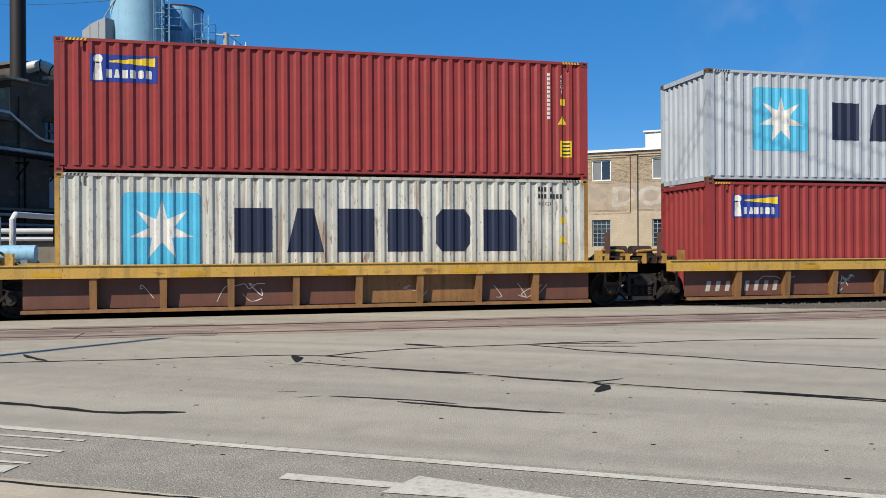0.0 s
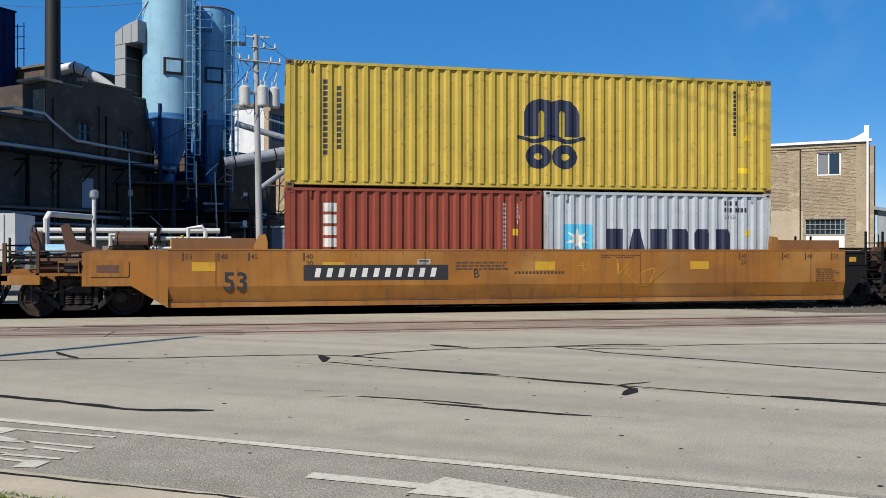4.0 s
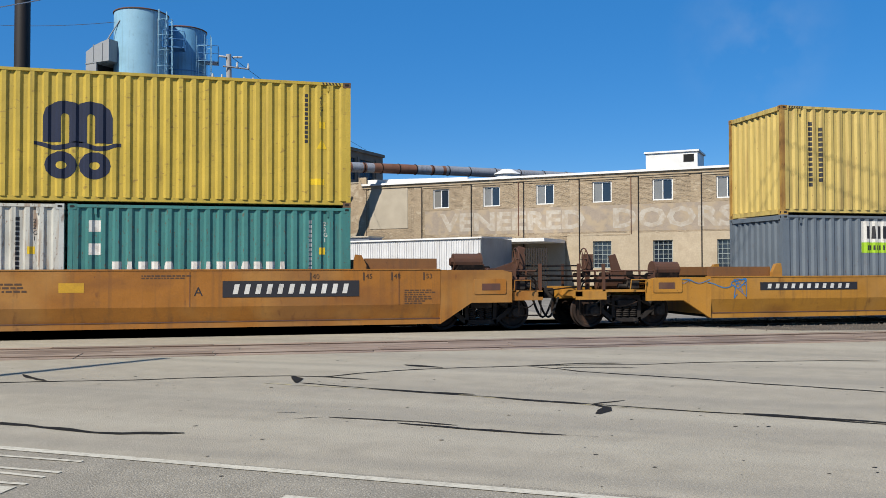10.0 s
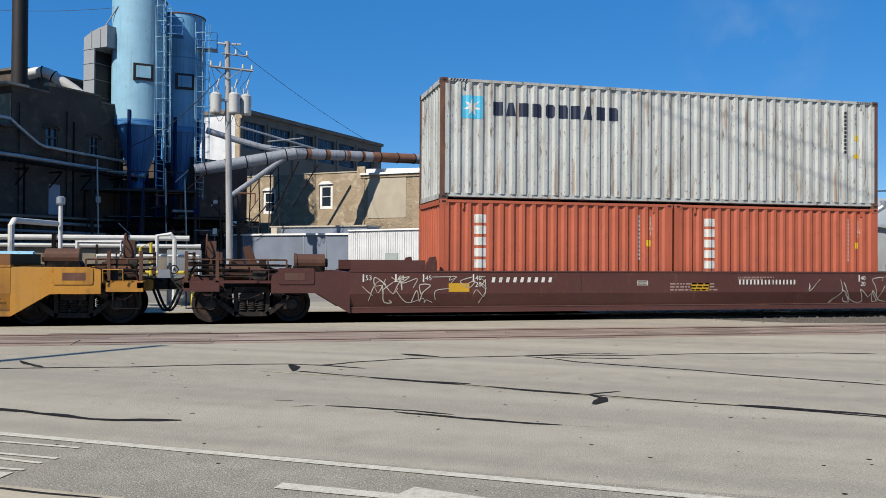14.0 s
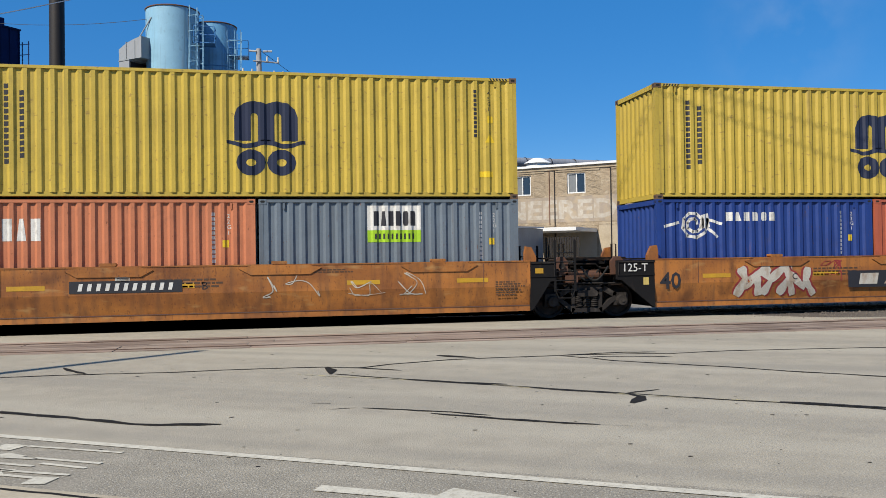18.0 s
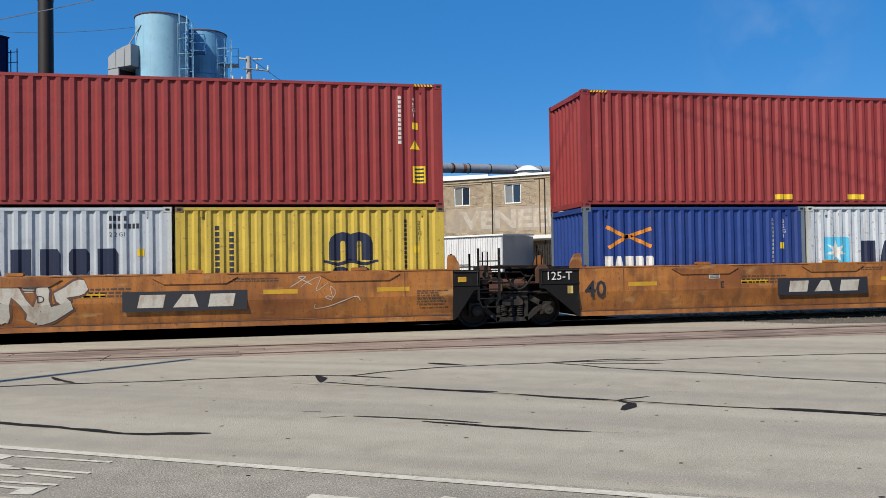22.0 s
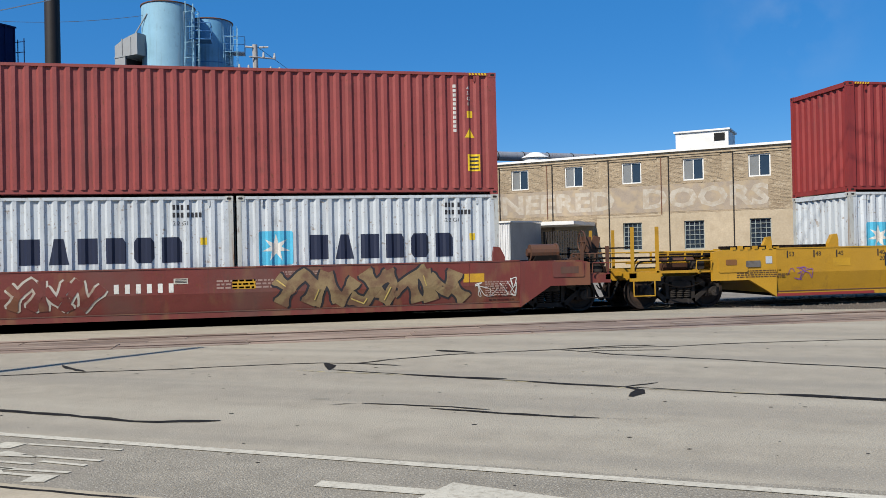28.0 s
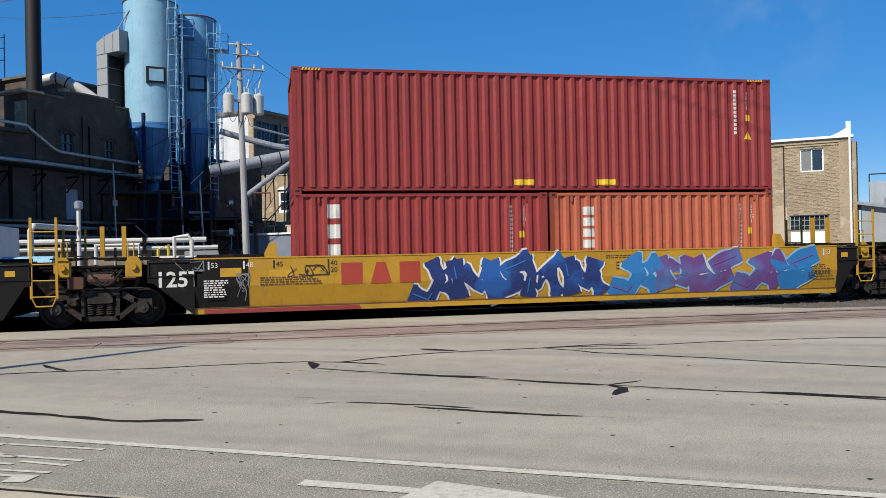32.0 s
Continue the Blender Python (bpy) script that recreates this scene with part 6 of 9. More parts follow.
# ---- the ground, the road and its marks ----
M.update(
    asphalt=material("pale_worn_asphalt", (0.35, 0.315, 0.248), 0.85, spots=[((0.42, 0.383, 0.303), 0.55, 0.5, 0.62, (0.05, 1.0, 1), 0.75), ((0.265, 0.243, 0.2), 0.8, 0.5, 0.66, (0.05, 1.0, 1), 0.75), ((0.29, 0.265, 0.215), 1.1, 0.55, 0.75, (0.3, 1.2, 1), 0.4), ((0.5, 0.465, 0.385), 70, 0.56, 0.64, (1, 1, 1), 0.5), ((0.15, 0.138, 0.115), 60, 0.6, 0.67, (1, 1, 1), 0.7)], bump=0.4, bump_scale=90, grain=0.12, grain_scale=70, spec=0.25, spin=radians(30.4)),
    lane=material("coarse_kerbside_asphalt", (0.3, 0.272, 0.218), 0.9, spots=[((0.235, 0.215, 0.175), 0.9, 0.48, 0.68, (0.2, 1, 1), 0.6), ((0.55, 0.52, 0.44), 60, 0.55, 0.62, (1, 1, 1), 0.6), ((0.12, 0.11, 0.092), 50, 0.58, 0.66, (1, 1, 1), 0.6), ((0.16, 0.147, 0.12), 120, 0.56, 0.64, (1, 1, 1), 0.55)], bump=0.6, bump_scale=80, grain=0.2, grain_scale=70, spec=0.2, spin=radians(30.4)),
    yard=material("yard_gravel", (0.24, 0.22, 0.19), 0.9, spots=[((0.12, 0.11, 0.09), 2.5, 0.45, 0.7, (1, 1, 1), 0.6)], bump=0.5, bump_scale=30, grain=0.2),
    sealant=material("crack_sealant", (0.017, 0.016, 0.0155), 0.9, grain=0.3, grain_scale=20, spec=0.15), line_paint=material("worn_white_road_paint", (0.55, 0.52, 0.43), 0.85, spots=[((0.38, 0.35, 0.28), 14, 0.52, 0.66, (1, 1, 1), 0.75), ((0.3, 0.27, 0.22), 60, 0.58, 0.66, (1, 1, 1), 0.7)], spec=0.2),
    old_yellow=material("faded_yellow_road_paint", (0.42, 0.36, 0.2), 0.8, spots=[((0.3, 0.29, 0.26), 9, 0.42, 0.6, (1, 1, 1), 0.8)]),
    concrete=material("gutter_concrete", (0.44, 0.38, 0.28), 0.85, spots=[((0.3, 0.26, 0.19), 1.5, 0.45, 0.75, (1, 1, 1), 0.6)], bump=0.2, bump_scale=90),
    plank=material("worn_crossing_panel", (0.25, 0.185, 0.145), 0.8, spots=[((0.38, 0.31, 0.25), 1.8, 0.46, 0.65, (0.3, 2, 1), 0.8), ((0.085, 0.06, 0.05), 3.5, 0.5, 0.66, (0.2, 4, 1), 0.75)], bump=0.3, bump_scale=25, rand=0.3),
    # old_concrete: base made darker for walls in shade, with stains over it
    old_concrete=material("shade_toned_stained_concrete", (0.16, 0.145, 0.12), 0.9, spots=[((0.08, 0.07, 0.06), 0.9, 0.45, 0.7, (1, 1, 0.5), 0.7)], bump=0.2),
    # the train's shade is put into the colour of the bed below it
    under_shade=material("shade_dark_track_bed", (0.022, 0.019, 0.017), 0.9, spots=[((0.045, 0.038, 0.03), 1.5, 0.45, 0.7, (1, 1, 1), 0.6)]),
    soil=material("lawn_soil", (0.06, 0.095, 0.018), 0.95, bump=0.4, bump_scale=40), grass=material("mown_grass", (0.14, 0.21, 0.022), 0.8, spots=[((0.22, 0.23, 0.045), 3.0, 0.48, 0.66, (1, 1, 1), 0.7), ((0.05, 0.09, 0.012), 9.0, 0.5, 0.62, (1, 1, 1), 0.8)], spec=0.08, grain=0.3, grain_scale=8),
    ballast=material("track_ballast", (0.1, 0.085, 0.07), 0.9, grain=0.3, grain_scale=25, bump=0.5, bump_scale=30), tie=material("creosoted_tie", (0.05, 0.04, 0.033), 0.85, grain=0.3),
)
ROAD_WAY = Vector((0.863, -0.506))
ROAD_SIDE = Vector((0.506, 0.863))


def on_road(a, b):
    """A point a metres along the kerb and b metres from the grass edge, over the road."""
    p = Vector((-2.7, 6.03)) + ROAD_WAY * a + ROAD_SIDE * b
    return p.x, p.y


g = put("ground", Shape().slab([(-900, -900), (900, -900), (900, 900), (-900, 900)], -0.5, -0.03), M["yard"])
tagged(g, "flat gravel yard ground reaching the horizon", "ground", kind="structure")
road = put("road", Shape().slab([on_road(-60, 1.72), on_road(60, 1.72), (60, 14.6), (20, 16.3), (14.6, 16.75), (12.7, 17.15), (12.1, 17.6), (11.7, 18.15), (11.3, 18.6), (10.7, 18.85), (9.9, 18.9), (-60, 18.9)], -0.2, 0.0), M["asphalt"])
tagged(road, "pale worn asphalt road with sealed cracks", "road", kind="structure")
put("kerbside_lane", Shape().slab([on_road(-60, 0.45), on_road(60, 0.45), on_road(60, 1.72), on_road(-60, 1.72)], -0.2, 0.0), M["lane"], road)
gutter = tagged(new("gutter"), "pale concrete gutter beside the road", "gutter", kind="structure")
for i in range(-8, 9):
    put("gutter_slab", Shape().slab([on_road(i * 3.0 + 0.006, 0.03), on_road(i * 3.0 + 2.994, 0.03), on_road(i * 3.0 + 2.994, 0.45), on_road(i * 3.0 + 0.006, 0.45)], -0.15, 0.004), M["concrete"], gutter)
    put("kerb_stone", Shape().slab([on_road(i * 3.0 + 0.006, -0.13), on_road(i * 3.0 + 2.994, -0.13), on_road(i * 3.0 + 2.994, 0.03), on_road(i * 3.0 + 0.006, 0.03)], -0.15, 0.05), M["concrete"], gutter)
lawn = put("lawn", Shape().slab([on_road(-40, -0.13), on_road(40, -0.13), on_road(40, -14), on_road(-40, -14)], -0.2, 0.04), M["soil"])
tagged(lawn, "mown green roadside verge", "grass", kind="structure")


def grass():
    rnd = random.Random(5)
    s = Shape()
    for i in range(52000):
        a, b = rnd.uniform(-5, 5), -0.1 - 3.2 * rnd.random() ** 1.6
        x, y = on_road(a, b)
        if Vector((x, y)).length < 0.8:
            continue
        t, w, h = rnd.uniform(0, 6.28), rnd.uniform(0.005, 0.011), rnd.uniform(0.012, 0.04)
        dx, dy = math.cos(t), math.sin(t)
        lx, ly = rnd.uniform(-0.05, 0.05), rnd.uniform(-0.05, 0.05)
        s.face([(x - dx * w, y - dy * w, 0.035), (x + dx * w, y + dy * w, 0.035), (x + lx, y + ly, 0.035 + h)])
    tagged(put("grass_blades", s, M["grass"]), "short green grass blades on the verge", "grass", kind="stuff")


grass()


def band(name, pts, width, mat, z, seed=0, taper=True):
    """A flat band along points on the ground, with an uneven width."""
    rnd = random.Random(seed)
    fine = []
    for (ax, ay), (bx, by) in zip(pts, pts[1:]):
        k = max(1, int(math.hypot(bx - ax, by - ay) / 0.15))
        fine += [(ax + (bx - ax) * i / k, ay + (by - ay) * i / k) for i in range(k)]
    fine.append(pts[-1])
    s = Shape()
    rows = []
    for i, (x, y) in enumerate(fine):
        p, q = fine[max(0, i - 1)], fine[min(len(fine) - 1, i + 1)]
        d = Vector((q[0] - p[0], q[1] - p[1])).normalized()
        w = width / 2 * (rnd.uniform(0.65, 1.25) if taper else 1)
        if taper:
            x, y = x + rnd.uniform(-0.008, 0.008), y + rnd.uniform(-0.014, 0.014)
        if taper and i in (0, len(fine) - 1):
            w *= 0.3
        rows.append(((x - d.y * w, y + d.x * w, z), (x + d.y * w, y - d.x * w, z)))
    for (a, b), (c, e) in zip(rows, rows[1:]):
        s.face([b, e, c, a])
    return put(name, s, mat, road)


CRACKS = [
    (0.06, [(-9, 11.75), (-6.2, 11.8), (-5.1, 11.8), (-3.8, 11.88), (-2.6, 11.86), (-1.55, 11.72), (-0.8, 11.76), (0, 11.72), (0.57, 11.65), (1.05, 11.42), (1.55, 11.7), (2.45, 11.94), (3.25, 11.97), (4.12, 11.96), (5.0, 11.87), (5.85, 11.68), (6.8, 11.73), (7.74, 11.63), (9.0, 11.46), (9.8, 11.2)]),
    (0.09, [(-3.08, 12.72), (-2.9, 12.35), (-2.6, 11.92)]),
    (0.045, [(-5.4, 11.85), (-5.35, 12.4), (-5.1, 13.0), (-4.4, 13.3)]),
    (0.085, [(-5.25, 10.85), (-4.85, 10.45), (-3.9, 9.85), (-2.83, 9.08), (-2.15, 8.65), (-1.35, 8.05), (-1.1, 7.95), (-0.55, 7.82)]),
    (0.13, [(0.62, 11.65), (0.66, 11.3), (0.63, 10.9)]),
    (0.05, [(0.66, 10.9), (1.35, 10.3), (1.75, 9.95), (2.1, 9.65), (2.6, 9.28), (3.1, 8.85), (3.6, 8.45), (4.25, 7.93), (4.85, 7.5), (5.5, 6.98), (5.95, 6.6), (8, 5.1)]),
    (0.1, [(1.45, 10.2), (2.1, 9.68), (2.6, 9.4)]), (0.11, [(2.7, 9.2), (3.3, 8.66), (3.7, 8.38)]), (0.09, [(4.9, 7.52), (5.6, 7.02), (6.2, 6.5)]),
    (0.05, [(0.95, 11.5), (1.58, 10.98)]), (0.04, [(1.0, 11.45), (1.4, 11.55)]),
    (0.05, [(0.79, 8.3), (1.18, 8.1), (1.6, 7.84), (1.93, 7.6)]), (0.07, [(1.4, 7.84), (1.98, 7.4), (2.35, 7.15), (2.75, 6.9)]), (0.02, [(0.45, 8.3), (0.62, 8.34), (0.74, 8.32)]), (0.015, [(2.75, 6.9), (3.0, 6.78)]),
    (0.13, [(3.66, 8.42), (3.72, 8.2), (3.62, 8.0), (3.47, 7.84)]), (0.05, [(3.65, 8.42), (4.12, 8.58)]),
    (0.055, [(4.12, 11.9), (4.47, 11.5), (4.65, 11.1), (5.25, 10.55), (5.83, 10.02), (6.3, 9.45), (6.8, 9.0), (7.5, 8.3)]), (0.06, [(4.15, 11.97), (5.1, 12.06), (5.69, 11.93)]), (0.05, [(4.5, 11.66), (5.65, 11.3)]),
    (0.14, [(2.35, 12.55), (2.85, 12.05)]), (0.05, [(0.3, 8.72), (0.5, 8.66)]),
    (0.032, [(-6, 8.5), (-3.44, 6.97), (-2.84, 6.62), (-2.38, 6.29), (-1.75, 5.9), (-1.21, 5.6), (-0.6, 5.27), (2, 3.75)]),
]
for i, (w, pts) in enumerate(CRACKS):
    band("sealed_crack", pts, w, M["sealant"], 0.0045 + 0.0004 * (i % 5), i)
def specks():
    rnd = random.Random(9)
    s = Shape()
    for i in range(380):
        x, y, r = rnd.uniform(-6, 9), rnd.uniform(4.5, 14), rnd.uniform(0.006, 0.022) * rnd.random()
        s.face([(x + r * 1.5 * math.cos(a), y + r * math.sin(a), 0.003) for a in (0, 1.1, 2.2, 3.3, 4.4, 5.5)])
    put("tar_speck", s, M["sealant"], road)


specks()
band("edge_line", [(-30, 24.66), (-5.0, 9.39), (2.53, 4.79), (20, -5.9)], 0.1, M["line_paint"], 0.006, 1, False)
band("centre_line", [(0.2, 11.0), (1.75, 9.98), (3.75, 8.28), (5.4, 7.15), (9, 4.6)], 0.06, M["old_yellow"], 0.0035, 2)
arrow = Shape()
arrow.face([(0.19, 5.4, 0.006), (0.98, 4.95, 0.006), (1.02, 5.06, 0.006), (0.25, 5.52, 0.006)])
arrow.face([(0.78, 4.94, 0.0061), (2.2, 4.25, 0.0061), (1.08, 5.24, 0.0061)])
put("arrow_marking", arrow, M["line_paint"], road)
hatch = Shape()
for q in ([(-2.66, 6.61), (-2.41, 6.52), (-2.38, 6.63), (-2.62, 6.77)], [(-2.13, 6.36), (-2.07, 6.29), (-1.92, 6.32), (-1.98, 6.45)], [(-1.74, 6.05), (-1.58, 6.0), (-1.52, 6.17), (-1.69, 6.23)], [(-2.3, 7.26), (-2.14, 7.17), (-2.04, 7.33), (-2.25, 7.44)],
          [(-2.2, 7.02), (-2.02, 6.86), (-1.94, 6.92), (-2.12, 7.08)]):
    hatch.face([(x, y, 0.006) for x, y in q])
put("bicycle_marking", hatch, M["line_paint"], road)
for a, b in (((-2.54, 6.8), (-1.9, 6.46)), ((-2.46, 6.94), (-1.8, 6.56)), ((-2.42, 7.07), (-1.84, 6.8)), ((-1.87, 6.84), (-1.32, 6.52)), ((-1.77, 6.64), (-1.4, 6.4)), ((-2.08, 6.53), (-1.47, 6.22)), ((-2.38, 6.6), (-1.7, 6.2)), ((-2.04, 7.3), (-1.23, 6.85)),
             ((-4.69, 8.81), (-3.98, 8.47)), ((-4.51, 8.48), (-4.09, 8.23)), ((-4.9, 9.0), (-4.3, 8.7)), ((-4.6, 8.35), (-4.11, 8.08))):
    band("marking_bar", [a, b], 0.045, M["line_paint"], 0.0065, 3, False)


def near_track():
    """The second track, sunk in the road between worn panels."""
    t = tagged(new("street_track"), "rails sunk in the road between worn wooden panels", "railway track", kind="structure")
    ang = -0.035
    d, n = Vector((math.cos(ang), math.sin(ang))), Vector((-math.sin(ang), math.cos(ang)))
    o = Vector((0, 15.75))
    rnd = random.Random(4)

    def p(a, b):
        q = o + d * a + n * b
        return q.x, q.y

    for j, (b0, b1) in enumerate(((-1.12, -0.83), (-0.66, -0.22), (-0.2, 0.22), (0.24, 0.66), (0.83, 1.12))):
        a = -34 + rnd.uniform(0, 2)
        while a < 34:
            ln = rnd.uniform(2.2, 3.0)
            z = 0.004 + rnd.uniform(0, 0.008)
            put("crossing_panel", Shape().slab([p(a, b0), p(a + ln - 0.02, b0), p(a + ln - 0.02, b1), p(a, b1)], -0.1, z), M["plank"], t)
            a += ln
    for b in (-0.76, 0.76):
        put("rail", Shape().slab([p(-60, b - 0.035), p(60, b - 0.035), p(60, b + 0.035), p(-60, b + 0.035)], -0.1, 0.012), M["rail"], t)
        put("flangeway", Shape().slab([p(-34, b - 0.1), p(34, b - 0.1), p(34, b + 0.1), p(-34, b + 0.1)], -0.1, 0.002), M["sealant"], t)


near_track()


def main_track():
    t = tagged(new("main_track"), "railway track under the train", "railway track", kind="structure")
    for k in (-0.755, 0.755):
        put("rail", Shape().box(-400, 400, TRACK_Y + k - 0.036, TRACK_Y + k + 0.036, -0.16, 0.0), M["rail"], t)
    # Near-black strips paint the shade under the train onto the bed
    put("roadbed", Shape().slab([(-60, 18.9), (9.5, 18.9), (9.5, 19.35), (-60, 19.35)], -0.3, -0.004), M["under_shade"], t)
    put("roadbed", Shape().slab([(-60, 23.2), (9.5, 23.2), (9.5, 28), (-60, 28)], -0.3, -0.004), M["asphalt"], t)
    put("oily_bed", Shape().slab([(-60, 19.35), (9.5, 19.35), (9.5, 23.2), (-60, 23.2)], -0.3, -0.03), M["under_shade"], t)
    put("ballast_bed", Shape().slab([(9.5, 18.9), (10.7, 18.8), (12, 17.5), (14.6, 16.6), (20, 16.2), (300, 16.2), (300, 22.2), (9.5, 22.2)], -0.3, -0.022), M["ballast"], t)
    for i in range(60):
        x = 9.9 + i * 0.54
        put("tie", Shape().box(x, x + 0.23, TRACK_Y - 1.3, TRACK_Y + 1.3, -0.25, -0.01), M["tie"], t)
    rnd = random.Random(8)
    s = Shape()
    for i in range(2600):
        x, y, r = rnd.uniform(10, 30), rnd.uniform(17.2, 22.2), rnd.uniform(0.015, 0.04)
        if y < 19.0 - 1.4 * (x - 10.4) and x < 12:
            continue
        s.hull([(x + r, y, -0.025), (x - r, y + r * 0.4, -0.025), (x, y - r, -0.025), (x + rnd.uniform(-0.01, 0.01), y, -0.025 + r * 1.3)], [(0, 1, 3), (1, 2, 3), (2, 0, 3)])
    tagged(put("ballast_stones", s, M["ballast"]), "loose grey ballast stones beside the rails", "gravel", kind="stuff")


main_track()

# ---- the works behind the track: all walls lie along two directions ----
M.update(
    tan_brick=material("tan_brick", (0.35, 0.275, 0.185), 0.85, spots=[((0.23, 0.17, 0.115), 0.7, 0.48, 0.66, (1, 1, 1), 0.55), ((0.52, 0.45, 0.34), 1.6, 0.54, 0.66, (1, 1, 1.5), 0.6), ((0.17, 0.12, 0.08), 7.0, 0.58, 0.68, (1, 1, 2.5), 0.6)], bump=0.3, bump_scale=20, grain=0.15, grain_scale=25, rand=0.14),
    # dark_brick carries the shade on the works in its base colour
    mortar=material("pale_mortar", (0.42, 0.37, 0.29), 0.9, bump=0.2), dark_brick=material("shade_dark_brown_brick", (0.078, 0.06, 0.047), 0.85, spots=[((0.03, 0.024, 0.021), 0.5, 0.45, 0.7, (1, 1, 1), 0.7), ((0.13, 0.1, 0.076), 1.3, 0.54, 0.68, (1, 1, 1.5), 0.6), ((0.04, 0.03, 0.024), 6.0, 0.54, 0.66, (0.5, 0.5, 3), 0.6)], bump=0.3, bump_scale=15, grain=0.2, grain_scale=12),
    cream_wash=material("worn_cream_wash", (0.44, 0.365, 0.262), 0.85, spots=[((0.36, 0.29, 0.2), 1.4, 0.48, 0.7, (1, 1, 1), 0.7)], grain=0.12, grain_scale=10),
    sign_paint=material("faded_sign_paint", (0.44, 0.4, 0.34), 0.85, spots=[((0.36, 0.29, 0.21), 3.0, 0.42, 0.62, (1, 1, 1), 0.75)], grain=0.12), sign_ground=material("faded_grey_sign_ground", (0.32, 0.265, 0.21), 0.85, spots=[((0.4, 0.32, 0.22), 1.6, 0.45, 0.6, (1, 1, 1), 0.9)], grain=0.12),
    white_trim=material("white_trim", (0.75, 0.75, 0.73), 0.5), white_sheet=material("white_metal_sheet", (0.62, 0.63, 0.64), 0.45, spots=[((0.4, 0.38, 0.35), 1.2, 0.5, 0.75, (1, 1, 0.3), 0.4)]),
    grey_sheet=material("grey_metal_sheet", (0.3, 0.32, 0.33), 0.5, 0.2, spots=[((0.2, 0.19, 0.18), 1.0, 0.5, 0.7, (1, 1, 0.3), 0.5)]),
    # yard_concrete: a lighter concrete, its colour toned for a sunlit wall
    duct_sheet=material("dull_duct_sheet", (0.3, 0.32, 0.34), 0.6, spots=[((0.26, 0.27, 0.28), 1.2, 0.45, 0.62, (1, 1, 1), 0.6)]), yard_concrete=material("sunlit_yard_concrete", (0.27, 0.235, 0.18), 0.9, spots=[((0.13, 0.11, 0.085), 1.0, 0.46, 0.66, (1, 1, 0.5), 0.7)], bump=0.2),
    galv=material("galvanised_steel", (0.42, 0.44, 0.46), 0.4, 0.6, spots=[((0.3, 0.3, 0.3), 3.0, 0.45, 0.6, (1, 1, 1), 0.5)]), light_blue=paint("weathered_light_blue_paint", (0.27, 0.5, 0.65), 0.72, 0.6, dust=0.2, more=(((0.3, 0.17, 0.09), 0.9, 0.6, 0.75, (3.0, 3.0, 0.15), 0.7),)),
    silo_blue=paint("weathered_silo_blue", (0.13, 0.34, 0.54), 0.7, 0.58, dust=0.1), mid_blue=paint("weathered_blue_paint", (0.05, 0.19, 0.42), 0.7, dust=0.05), dark_blue=material("dark_blue_paint", (0.007, 0.022, 0.085), 0.75, spec=0.1), stack=material("sooty_stack_steel", (0.022, 0.018, 0.017), 0.6, 0.2),
    silo_concrete=material("silo_concrete", (0.4, 0.38, 0.34), 0.85, spots=[((0.27, 0.25, 0.22), 0.25, 0.45, 0.7, (1, 1, 0.4), 0.6)], bump=0.1, bump_scale=6), pole_wood=material("weathered_pole_wood", (0.37, 0.37, 0.375), 0.8, spots=[((0.2, 0.17, 0.14), 3, 0.45, 0.7, (3, 3, 0.2), 0.7)]),
    transformer=material("transformer_grey", (0.5, 0.5, 0.48), 0.5, spots=[(RUST, 4, 0.6, 0.7, (1, 1, 0.5), 0.7)]), pane=material("window_glass", (0.02, 0.03, 0.045), 0.06, spec=0.8), pale_pane=material("curtained_glass", (0.2, 0.2, 0.19), 0.1, spec=0.8),
    green_frame=material("aged_steel_frame", (0.3, 0.34, 0.33), 0.6), pipe_grey=paint("grey_pipe_paint", (0.26, 0.285, 0.325), 0.6, 0.54, dust=0.05), pipe_white=material("white_pipe", (0.6, 0.59, 0.56), 0.5), pipe_rust=material("rusted_pipe", (0.17, 0.075, 0.045), 0.8, grain=0.3),
    roof_tar=material("tar_roof", (0.06, 0.06, 0.062), 0.85), wire=material("cable", (0.03, 0.03, 0.03), 0.7), door_grey=material("grey_blue_door", (0.28, 0.33, 0.4), 0.6), gas_yellow=material("yellow_pipe_paint", (0.6, 0.45, 0.05), 0.5),
)
E1, E2 = Vector((0.777, -0.63, 0)).normalized(), Vector((0.63, 0.777, 0)).normalized()
GRID_TURN = math.atan2(E1.y, E1.x)
FACADE = Vector((11.7, 52.2, 0))


def yard_thing(name, label, category, at, group=""):
    """A thing whose x runs along the brick front, to the right, and whose y runs away from the track."""
    return thing(name, label, category, at, group, GRID_TURN)


